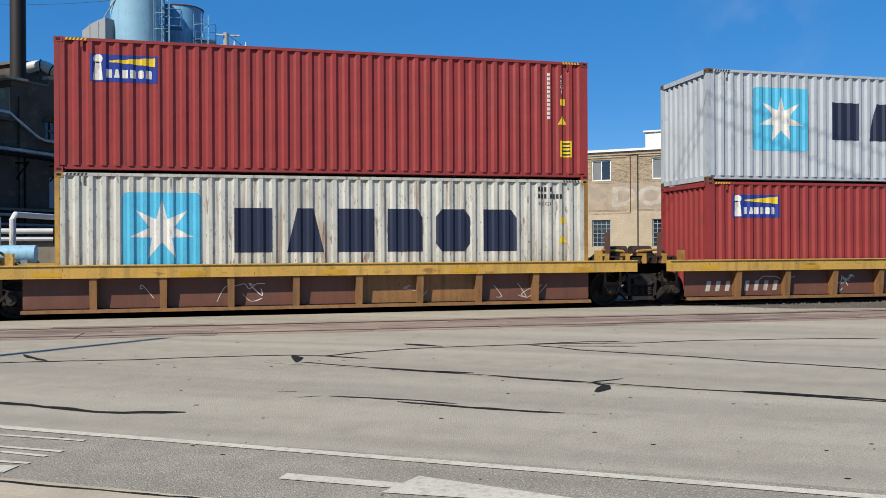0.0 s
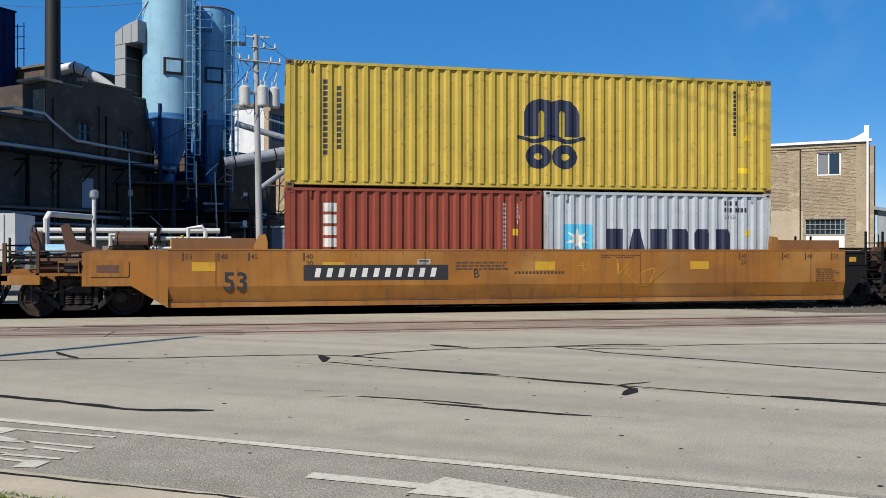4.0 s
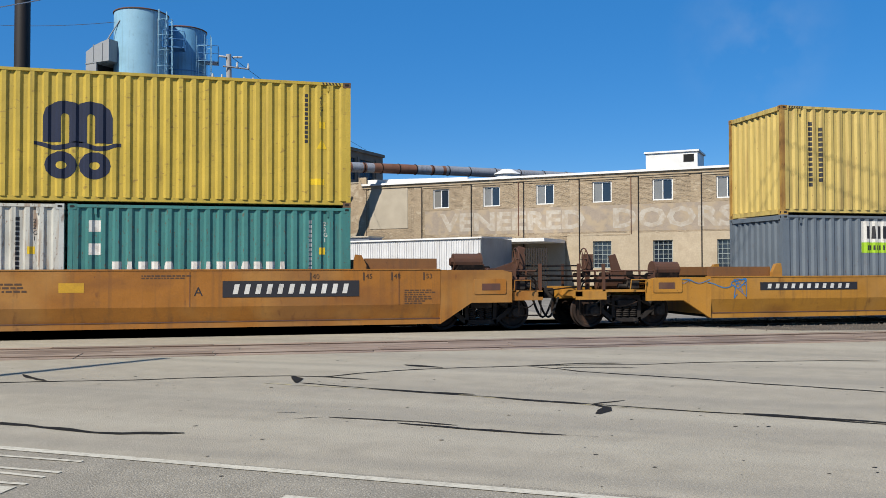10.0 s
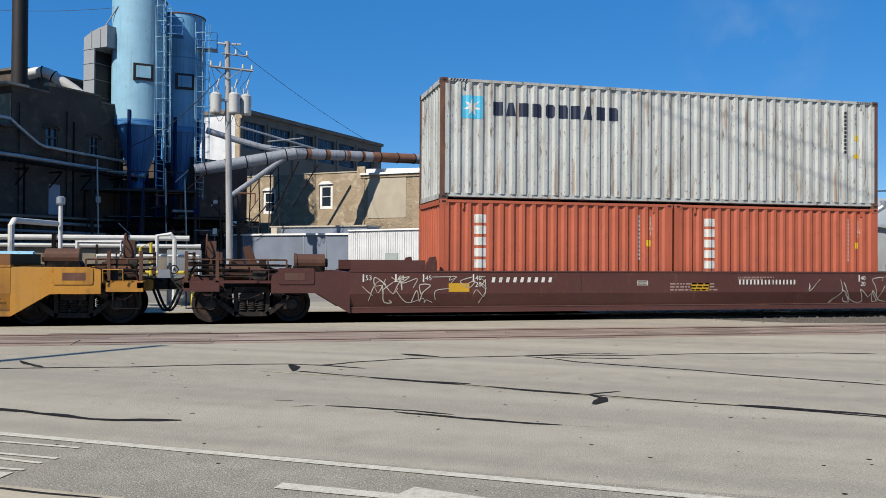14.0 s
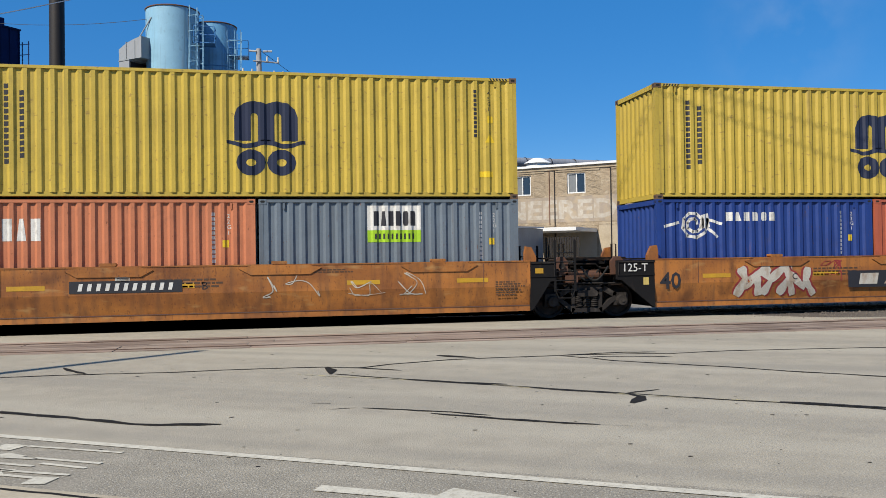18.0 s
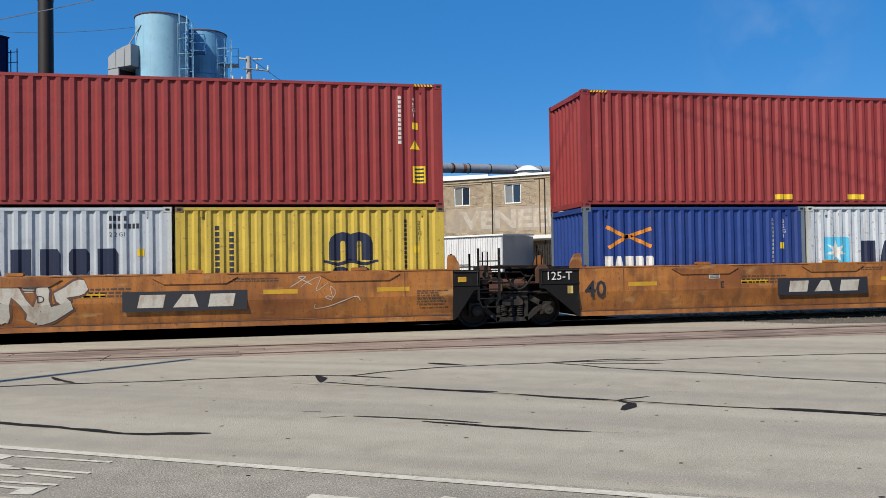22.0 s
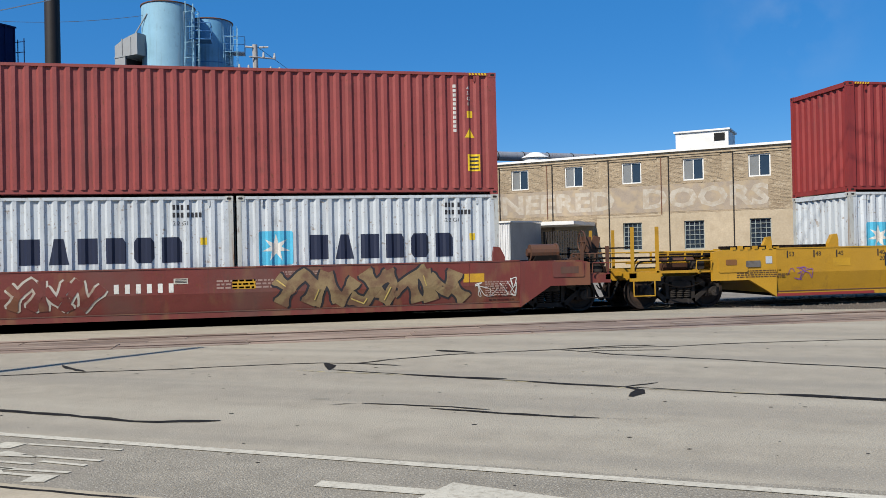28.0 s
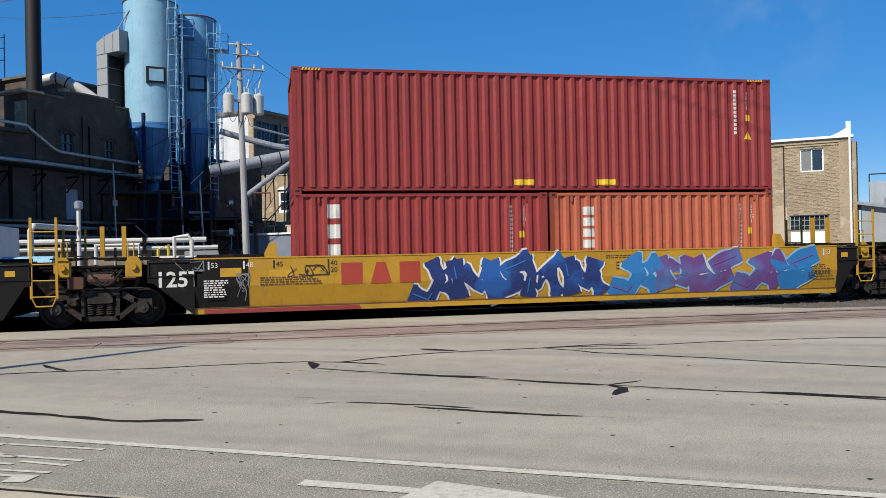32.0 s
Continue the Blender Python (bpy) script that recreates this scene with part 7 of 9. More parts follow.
def window(parent, x, z, w, h, y, cols, rows, frame_mat, glass="pane", thick=0.07):
    """A window set into a wall that faces -y: a frame, bars and panes."""
    o, n = [(x, z), (x + w, z), (x + w, z + h), (x, z + h)], [(x + thick, z + thick), (x + w - thick, z + thick), (x + w - thick, z + h - thick), (x + thick, z + h - thick)]
    v = [(a, q, c) for q in (y - 0.03, y + 0.08) for a, c in o + n]
    f = []
    for i in range(4):
        k = (i + 1) % 4
        f += [(i, k, 4 + k, 4 + i), (8 + k, 8 + i, 12 + i, 12 + k), (k, i, 8 + i, 8 + k), (4 + i, 4 + k, 12 + k, 12 + i)]
    win = put("window", Shape().hull(v, f), M[frame_mat], parent)
    b = 0.05 if cols < 4 else 0.026
    for i in range(1, cols):
        px = x + w * i / cols
        put("glazing_bar", Shape().box(px - b / 2, px + b / 2, y - 0.015, y + 0.05, z + thick, z + h - thick), M[frame_mat], win)
    for j in range(1, rows):
        pz = z + h * j / rows
        put("glazing_bar", Shape().box(x + thick, x + w - thick, y - 0.012, y + 0.045, pz - b / 2, pz + b / 2), M[frame_mat], win)
    for i in range(cols if cols < 4 else 1):
        k = cols if cols < 4 else 1
        put("pane", Shape().box(x + w * i / k + 0.01, x + w * (i + 1) / k - 0.01, y + 0.03, y + 0.04, z + 0.02, z + h - 0.02), M["pale_pane" if (glass == "mixed" and i == 0) else "pane"], win)
    put("sill", Shape().box(x - 0.06, x + w + 0.06, y - 0.09, y + 0.02, z - 0.09, z), M[frame_mat if cols < 4 else "mortar"], win)
    return win


def wall_with_holes(name, x0, x1, z0, z1, holes, y0, y1, mat, parent):
    """One wall mesh on a grid of shared corners, open where the holes (x0, x1, z0, z1) are."""
    xs = sorted({x0, x1, *(h[0] for h in holes), *(h[1] for h in holes)})
    zs = sorted({z0, z1, *(h[2] for h in holes), *(h[3] for h in holes)})
    nx, nz = len(xs), len(zs)

    def solid(i, j):
        if not (0 <= i < nx - 1 and 0 <= j < nz - 1):
            return False
        cx, cz = (xs[i] + xs[i + 1]) / 2, (zs[j] + zs[j + 1]) / 2
        return not any(h[0] < cx < h[1] and h[2] < cz < h[3] for h in holes)

    def at(i, j, k):
        return (j * nx + i) * 2 + k

    faces = []
    for j in range(nz - 1):
        for i in range(nx - 1):
            if not solid(i, j):
                continue
            faces += [(at(i, j, 0), at(i + 1, j, 0), at(i + 1, j + 1, 0), at(i, j + 1, 0)), (at(i, j, 1), at(i, j + 1, 1), at(i + 1, j + 1, 1), at(i + 1, j, 1))]
            for ok, a, b in ((solid(i - 1, j), (i, j + 1), (i, j)), (solid(i + 1, j), (i + 1, j), (i + 1, j + 1)), (solid(i, j - 1), (i, j), (i + 1, j)), (solid(i, j + 1), (i + 1, j + 1), (i, j + 1))):
                if not ok:
                    faces.append((at(*a, 0), at(*a, 1), at(*b, 1), at(*b, 0)))
    return put(name, Shape().hull([(x, y, z) for z in zs for x in xs for y in (y0, y1)], faces), M[mat], parent)


BAY = 3.52


def brick_works():
    ob = yard_thing("brick_factory", "two-storey tan brick factory with a faded painted wall sign", "building", FACADE)
    x0, x1, top = -5.3, 23.6, 7.05
    upper = [(i * BAY, i * BAY + 1.15, 5.38, 6.61) for i in range(7)]
    lower = [(i * BAY + 0.02, i * BAY + 1.12, 1.5, 3.09) for i in (3, 4, 5)]
    gate = (20.55, 22.5, 2.25, 3.09)
    wall_with_holes("wall", x0, x1, -0.3, top, upper + lower + [gate], 0.0, 0.35, "tan_brick", ob)
    for i, u in enumerate(upper):
        window(ob, u[0], u[2], 1.15, 1.23, 0.1, 2, 1, "white_trim", glass="mixed")
    for u in lower:
        window(ob, u[0], u[2], 1.1, 1.59, 0.1, 4, 6, "green_frame", thick=0.05)
    window(ob, gate[0], gate[2], 1.95, 0.84, 0.1, 8, 3, "green_frame", thick=0.05)
    put("door", Shape().box(20.6, 22.45, -0.02, 0.06, 0.0, 2.2), M["white_trim"], ob)
    put("blocked_door", Shape().box(6.35, 8.85, -0.04, 0.0, 0, 3.05), M["mortar"], ob)
    put("blocked_opening", Shape().box(-4.76, -1.85, -0.035, 0.0, 4.15, 6.84), M["mortar"], ob)
    for i in range(8):
        x = i * BAY - 1.1
        put("pier", Shape().box(x - 0.28, x + 0.28, -0.011, 0.0, -0.3, 6.85), M["tan_brick"], ob)
        put("downpipe", Shape().tube((x + 0.3, -0.06, -0.2), (x + 0.3, -0.06, 6.8), 0.03, n=6), M["stack"], ob)
    put("corner_pier", Shape().box(x1 - 0.6, x1, -0.1, 0.0, -0.3, 6.9), M["tan_brick"], ob)
    put("cornice", Shape().box(x0, x1, -0.1, 0.0, 6.85, top), M["tan_brick"], ob)
    put("roof_edge", Shape().box(x0, x1 + 0.1, -0.22, 0.35, top, top + 0.13), M["white_trim"], ob)
    put("roof", Shape().box(x0, x1, 0.35, 14.0, top - 0.25, top), M["roof_tar"], ob)
    put("side_wall", Shape().box(x1 - 0.35, x1, 0.35, 14.0, -0.3, top - 0.25), M["tan_brick"], ob)
    put("side_wall", Shape().box(x0, x0 + 0.35, 0.35, 14.0, -0.3, top - 0.25), M["tan_brick"], ob)
    put("rear_wall", Shape().box(x0, x1, 14.0, 14.35, -0.3, top), M["tan_brick"], ob)
    put("parapet", Shape().prism([(x1 - 1.0, top + 0.13), (x1 - 0.02, top + 0.13), (x1 - 0.02, top + 0.85), (x1 - 0.25, top + 0.85), (x1 - 0.25, top + 0.5), (x1 - 0.6, top + 0.3)], -0.02, 0.3), M["white_trim"], ob)
    put("gutter_pipe", Shape().tube((x1 - 0.08, -0.2, 0), (x1 - 0.08, -0.2, top), 0.06, n=8), M["white_trim"], ob)
    put("roof_upstand", Shape().prism([(-5.5, top + 0.13), (2.4, top + 0.13), (2.4, 7.32), (-5.5, 7.5)], 0.1, 0.3), M["white_trim"], ob)
    for hx in (5.9, 12.85):
        put("wall_stain_pipe", Shape().tube((hx, -0.05, 3.5), (hx, -0.05, 6.85), 0.025, n=5), M["pipe_rust"], ob)
    for i in range(7):
        a = i * BAY - 0.75
        put("corbel", Shape().box(a, a + 2.8, -0.05, 0.0, 6.72, 6.85), M["tan_brick"], ob)
    put("roof_hut", Shape().box(13.3, 16.3, 2.0, 4.5, top, 8.35), M["white_trim"], ob)
    put("roof_hut_top", Shape().box(13.2, 16.4, 1.9, 4.6, 8.35, 8.45), M["white_trim"], ob)
    put("hut_vent", Shape().box(15.5, 16.1, 1.98, 2.0, 7.75, 8.2), M["hole"], ob)
    v = Shape().tube((3.6, 4.0, top), (3.6, 4.0, 7.8), 0.8, n=20)
    for i in range(3):
        v.tube((3.6, 4.0, 7.8 + 0.12 * i), (3.6, 4.0, 7.92 + 0.12 * i), 0.95 - 0.2 * i, 0.8 - 0.22 * i, 20)
    put("roof_vent", v, M["white_trim"], ob)
    wall_with_holes("painted_base", 9.0, 20.45, 0.0, 3.55, lower, -0.018, -0.006, "cream_wash", ob)
    # the faded sign
    put("sign_ground", Shape().box(-0.6, 18.6, -0.012, 0.0, 3.65, 5.2), M["sign_ground"], ob)
    write("VENEERED", 1.12, M["sign_paint"], ob, 0.6, -0.016, 3.9, "sign_lettering", 1.3, bold=0.035)
    write("DOORS", 1.12, M["sign_paint"], ob, 11.7, -0.016, 3.9, "sign_lettering", 1.3, bold=0.035)
    put("lintel_line", Shape().box(5.6, 12.8, -0.03, 0.0, 3.42, 3.5), M["tan_brick"], ob)
    # bricks of the front, in courses
    rnd = random.Random(3)
    s = Shape()
    holes = upper + lower + [gate, (20.5, 22.5, 0, 2.25), (6.35, 8.85, 0, 3.05), (-4.76, -1.85, 4.15, 6.84)]
    z, j = 1.2, 0
    while z < 6.8:
        skip = z < 3.5
        x = x0 + (0.11 if j % 2 else 0)
        while x < x1 - 0.2:
            if not any(h[0] - 0.1 < x + 0.1 and x < h[1] + 0.02 and h[2] - 0.08 < z + 0.05 and z < h[3] for h in holes) and not (3.62 < z < 5.2 and -0.6 < x < 18.6):
                d = 0.008 + rnd.random() * 0.012
                if rnd.random() > 0.25 and not (skip and 8.9 < x < 20.3):
                    s.box(x, x + 0.205, -d, 0.0, z, z + 0.058)
            x += 0.22
        z += 0.072
        j += 1
    tagged(put("brickwork", s, M["tan_brick_piece"], ob), kind="stuff")
    return ob


M["tan_brick_piece"] = material("single_tan_bricks", (0.365, 0.29, 0.2), 0.85, spots=[((0.27, 0.205, 0.14), 4.0, 0.48, 0.62, (1, 1, 3), 0.7)], grain=0.2, grain_scale=14)
brick_works()


def brick_wing():
    ob = yard_thing("brick_wing", "older tan brick wing with arched white windows", "building", FACADE)
    x0, x1, top = -16.0, -5.3, 7.3
    wins = [(-13.6, -12.45, 4.6, 6.25), (-8.75, -7.65, 4.85, 6.55)]
    wall_with_holes("wall", x0, x1, -0.3, top, wins, 0.1, 0.45, "tan_brick", ob)
    for w in wins:
        window(ob, w[0], w[2], w[1] - w[0], w[3] - w[2], 0.2, 1, 2, "white_trim", thick=0.2)
        a = Shape()
        a.prism([(w[0] - 0.05, w[3]), (w[1] + 0.05, w[3]), ((w[0] + w[1]) / 2 + 0.3, w[3] + 0.22), ((w[0] + w[1]) / 2 - 0.3, w[3] + 0.22)], 0.04, 0.1)
        put("window_arch", a, M["white_trim"], ob)
    put("roof", Shape().box(x0, x1, 0.45, 14, top - 0.3, top - 0.05), M["roof_tar"], ob)
    put("side_wall", Shape().box(x0, x0 + 0.35, 0.45, 14, -0.3, top), M["tan_brick"], ob)
    put("coping", Shape().box(x0, x1, 0.05, 0.5, top, top + 0.08), M["mortar"], ob)
    put("pilaster", Shape().box(x1 - 0.3, x1 + 0.3, -0.06, 0.1, -0.3, top + 0.35), M["tan_brick"], ob)


brick_wing()


def white_shed():
    """A low shed of white ribbed sheet in front of the brick works."""
    ob = yard_thing("white_shed", "low white ribbed metal shed along the brick wall", "shed", FACADE - E2 * 10)
    x0, x1 = 0.0, 7.6
    s, n = Shape(), 56
    for i in range(n):
        a, b = x0 + (x1 - x0) * i / n, x0 + (x1 - x0) * (i + 1) / n
        za, zb = 2.9 + 0.012 * (a - x0), 2.9 + 0.012 * (b - x0)
        m = a + (b - a) * 0.25
        zm = za + 0.012 * (m - a)
        s.face([(a, -0.03, -0.1), (m, -0.03, -0.1), (m, -0.03, zm), (a, -0.03, za)])
        s.face([(m, -0.03, -0.1), (m, 0, -0.1), (m, 0, zm), (m, -0.03, zm)])
        s.face([(m, 0, -0.1), (b, 0, -0.1), (b, 0, zb), (m, 0, zm)])
        s.face([(b, 0, -0.1), (b, -0.03, -0.1), (b, -0.03, zb), (b, 0, zb)])
    put("front_wall", s, M["white_sheet"], ob)
    # Grey sheet in place of white paints the end wall's shade
    put("end_wall", Shape().box(x1 - 0.02, x1 + 0.05, -0.03, 4.2, -0.1, 3.05), M["grey_sheet"], ob)
    put("roof", Shape().hull([(x0, -0.1, 2.9), (x1 + 0.1, -0.1, 3.0), (x1 + 0.1, 4.2, 3.1), (x0, 4.2, 3.0), (x0, -0.1, 2.98), (x1 + 0.1, -0.1, 3.08), (x1 + 0.1, 4.2, 3.18), (x0, 4.2, 3.08)], [(0, 3, 2, 1), (4, 5, 6, 7), (0, 1, 5, 4), (1, 2, 6, 5), (2, 3, 7, 6), (3, 0, 4, 7)]), M["white_trim"], ob)
    put("rear_wall", Shape().box(x0, x1, 4.1, 4.2, -0.1, 2.6), M["grey_sheet"], ob)
    put("window", Shape().box(2.3, 3.05, -0.06, 0.0, 0.95, 1.75), M["green_frame"], ob)
    an = yard_thing("loading_annex", "low annex tinted blue-grey for shade, with a pale roof edge", "shed", FACADE - E2 * 10)
    put("wall", Shape().box(-9.5, -0.05, 0.1, 3.5, -0.1, 2.72), M["shaded_annex_sheet"], an)
    put("roof", Shape().box(-9.6, -0.02, 0.0, 3.6, 2.72, 2.82), M["white_trim"], an)
    put("upper_wall", Shape().box(-6.6, -0.05, 2.0, 3.5, 2.82, 3.25), M["shaded_annex_sheet"], an)
    put("upper_roof", Shape().box(-6.7, -0.02, 1.9, 3.6, 3.25, 3.33), M["mortar"], an)
    put("roof_box", Shape().box(-5.9, -5.5, 1.0, 1.4, 2.82, 3.2), M["mortar"], an)
    for q in (-8.6, -7.2, -3.0, -1.5):
        put("wall_seam", Shape().box(q, q + 0.05, 0.07, 0.1, 0.0, 2.7), M["grey_sheet"], an)
    g2 = yard_thing("louvred_fence", "dark louvred fence panels beside the shed", "fence", FACADE - E2 * 5.6)
    for i in range(14):
        put("slat", Shape().box(7.7 + i * 0.14, 7.78 + i * 0.14, 0, 0.06, 0, 2.6), M["stack"], g2)
    lt = yard_thing("loading_canopy", "white flat canopy roof against the brick wall", "canopy", FACADE - E2 * 4.0)
    put("roof", Shape().box(5.2, 8.9, 0, 3.9, 3.0, 3.2), M["white_trim"], lt)


# Blue-grey tint stands for shade on the annex's pale wall
M["shaded_annex_sheet"] = material("shade_tinted_wall_sheet", (0.17, 0.2, 0.255), 0.6, spots=[((0.12, 0.14, 0.18), 0.8, 0.45, 0.65, (1, 1, 0.4), 0.5)])
white_shed()


M["factory_brick"] = material("grey_brown_factory_brick", (0.2, 0.165, 0.13), 0.85, spots=[((0.12, 0.1, 0.08), 0.6, 0.45, 0.7, (1, 1, 0.4), 0.6)], grain=0.15, grain_scale=10)
# Blue base colour imitates the sky reflected in the panes
M["sky_pane"] = material("sky_tinted_glass", (0.02, 0.07, 0.15), 0.12, spots=[((0.05, 0.1, 0.16), 0.9, 0.5, 0.54, (1, 1, 1), 0.8)], spec=0.8)
M["pale_frame"] = material("dark_window_frame", (0.06, 0.075, 0.085), 0.6)


def big_factory():
    """The long factory behind, with a band of steel windows on its shaded side and a white end wall."""
    ob = yard_thing("steel_window_factory", "tall dark factory with bands of steel-framed windows and white end", "building", (-0.4, 79, 0))
    L, top = 26.0, 14.95
    s = Shape()
    bays = [(0.25 + i * 4.08, 3.4 + i * 4.08) for i in range(6)]
    xs = [0] + [v for b in bays for v in b] + [L]
    for i in range(0, len(xs), 2):
        s.box(-0.4, 0, xs[i], xs[i + 1], 11.7, 14.2)
    s.box(-0.4, 0, 0, L, 0, 11.7)
    s.box(-0.4, 0, 0, L, 14.2, top)
    put("long_wall", s, M["factory_brick"], ob)
    for a, b in bays:
        win = put("window", Shape().box(-0.24, -0.1, a, b, 11.62, 11.7), M["pale_frame"], ob)
        for i in range(9):
            y = a + (b - a) * i / 8
            put("glazing_bar", Shape().box(-0.2, -0.14, y - 0.025, y + 0.025, 11.7, 14.2), M["pale_frame"], win)
        for j in range(5):
            z = 11.7 + 2.5 * j / 4
            put("glazing_bar", Shape().box(-0.19, -0.13, a, b, z - 0.025, z + 0.025), M["pale_frame"], win)
        put("pane", Shape().box(-0.28, -0.24, a, b, 11.7, 14.2), M["sky_pane"], win)
    for i in range(7):
        y = i * 4.08 - 0.2
        put("pilaster", Shape().box(0, 0.12, y - 0.16, y + 0.2, 0, 14.4), M["factory_brick"], ob)
    put("end_pier", Shape().box(-0.75, 0.02, -0.06, 0.0, 0, 14.9), M["tan_brick"], ob)
    put("end_wall", Shape().box(-5.0, -0.4, 0, 0.4, 0, top), M["white_sheet"], ob)
    put("roof", Shape().box(-5.2, 0.3, -0.2, L, top, top + 0.35), M["factory_brick"], ob)


big_factory()


def polar(az, r, z=0.0):
    return Vector((r * math.sin(radians(az)), r * math.cos(radians(az)), z))


def lathe(s, c, prof, n=36, mi=0):
    for (r0, z0), (r1, z1) in zip(prof, prof[1:]):
        s.tube((c[0], c[1], z0), (c[0], c[1], z1), r0, r1, n, mi)
    return s


def silos():
    for az, r, rad, top, low, cone, name, mat in ((-6.84, 52.0, 1.53, 16.55, 9.3, 5.9, "light blue", "light_blue"), (-4.15, 53.7, 1.33, 16.25, 9.3, 5.8, "weathered blue", "silo_blue")):
        c = polar(az, r)
        ob = thing("dust_silo", "%s steel silo with ladder cage and cone bottom" % name, "silo", c)
        put("shell", lathe(Shape(), (0, 0), [(rad, low), (rad, top)]).mesh("shell", True), M[mat], ob)
        put("roof", lathe(Shape(), (0, 0), [(rad + 0.03, top), (rad + 0.03, top + 0.06), (0.2, top + 0.35)]).mesh("roof", True), M[mat], ob)
        put("cone", lathe(Shape(), (0, 0), [(rad, low), (0.35, cone), (0.35, cone - 0.5)]).mesh("cone", True), M["mid_blue"], ob)
        sk = Shape()
        for i in range(6):
            a = i * math.pi / 3 + 0.3
            sk.tube((1.4 * math.cos(a), 1.4 * math.sin(a), 0), (rad * math.cos(a), rad * math.sin(a), low + 0.6), 0.11, n=6)
        put("leg_frame", sk, M["dark_blue"], ob)
        put("band", Shape().ring((0, 0, low if az < -5 else 13.6), (0, 0, 1), rad + 0.01, 0.03, 32), M["mid_blue"], ob)
        put("rim", Shape().ring((0, 0, top + 0.03), (0, 0, 1), rad + 0.02, 0.04, 40), M["pipe_rust"], ob)
        for i in range(5):
            t = math.atan2(-c.y, -c.x) - 0.6 + 0.3 * i
            put("cone_rib", Shape().tube((rad * math.cos(t), rad * math.sin(t), low), (0.36 * math.cos(t), 0.36 * math.sin(t), cone), 0.035, n=5), M["mid_blue"], ob)
        put("skirt", lathe(Shape(), (0, 0), [(rad + 0.02, low + 0.1), (rad + 0.03, low - 0.25)]).mesh("skirt", True), M["mid_blue"], ob)
        # ladder with cage on the right front
        a = math.atan2(-c.y, -c.x) + 0.75
        d, e = Vector((math.cos(a), math.sin(a), 0)), Vector((-math.sin(a), math.cos(a), 0))
        s = Shape()
        o = d * (rad + 0.2)
        for k in (-0.3, 0.3):
            s.tube(o + e * k + Vector((0, 0, 5)), o + e * k + Vector((0, 0, top + 0.1 if az < -5 else top - 1.5)), 0.035, n=5)
        z = 5.2
        while z < top - (0.2 if az < -5 else 1.7):
            s.tube(o + e * -0.3 + Vector((0, 0, z)), o + e * 0.3 + Vector((0, 0, z)), 0.025, n=5)
            z += 0.42
        put("ladder", s, M["light_blue"], ob)
        cg = Shape()
        for k in range(5):
            t = math.pi * k / 4
            q = o + e * 0.42 * math.cos(t) + d * 0.7 * math.sin(t)
            cg.tube(q + Vector((0, 0, 7)), q + Vector((0, 0, top - 0.5)), 0.018, n=4)
        z = 7.0
        while z < top - 0.4:
            pts = [o + e * 0.42 * math.cos(math.pi * k / 6) + d * 0.7 * math.sin(math.pi * k / 6) + Vector((0, 0, z)) for k in range(7)]
            cg.way(pts, 0.018, 4)
            z += 0.9
        put("ladder_cage", cg, M["light_blue"], ob)
        pl = Shape()
        q = o + e * 0.9 * (1 if az < -5 else 0.6)
        zz = top - 2.0
        pl.box(q.x - 0.6, q.x + 0.6, q.y - 0.5, q.y + 0.5, zz, zz + 0.06)
        put("platform", pl, M["mid_blue"], ob)
        pl = Shape()
        for z in (0.5, 1.0):
            pl.way([q + Vector((-0.6, -0.5, zz + z)), q + Vector((0.6, -0.5, zz + z)), q + Vector((0.6, 0.5, zz + z))], 0.025, 5)
        for x, y in ((-0.6, -0.5), (0.6, -0.5), (0.6, 0.5)):
            pl.tube(q + Vector((x, y, zz)), q + Vector((x, y, zz + 1.0)), 0.025, n=5)
        put("platform_railing", pl, M["mid_blue"], ob)
        # inspection hatch
        a = math.atan2(-c.y, -c.x) + (0.15 if az < -5 else 0.1)
        d, e = Vector((math.cos(a), math.sin(a), 0)), Vector((-math.sin(a), math.cos(a), 0))
        h = Shape()
        zc = 12.1
        for u0, u1, v0, v1, m in ((-0.55, 0.55, -0.48, 0.48, 0), (-0.4, 0.4, -0.34, 0.34, 1)):
            f = d * (rad + (0.06 if m == 0 else 0.1))
            g_ = d * (rad - 0.25)
            h.hull([f + e * u0 + Vector((0, 0, zc + v0)), f + e * u1 + Vector((0, 0, zc + v0)), f + e * u1 + Vector((0, 0, zc + v1)), f + e * u0 + Vector((0, 0, zc + v1)), g_ + e * u0 + Vector((0, 0, zc + v0)), g_ + e * u1 + Vector((0, 0, zc + v0)), g_ + e * u1 + Vector((0, 0, zc + v1)), g_ + e * u0 + Vector((0, 0, zc + v1))],
                   [(0, 1, 2, 3), (0, 4, 5, 1), (1, 5, 6, 2), (2, 6, 7, 3), (3, 7, 4, 0)], m)
        put("hatch", h, (M["stack"], M[mat]), ob)


silos()


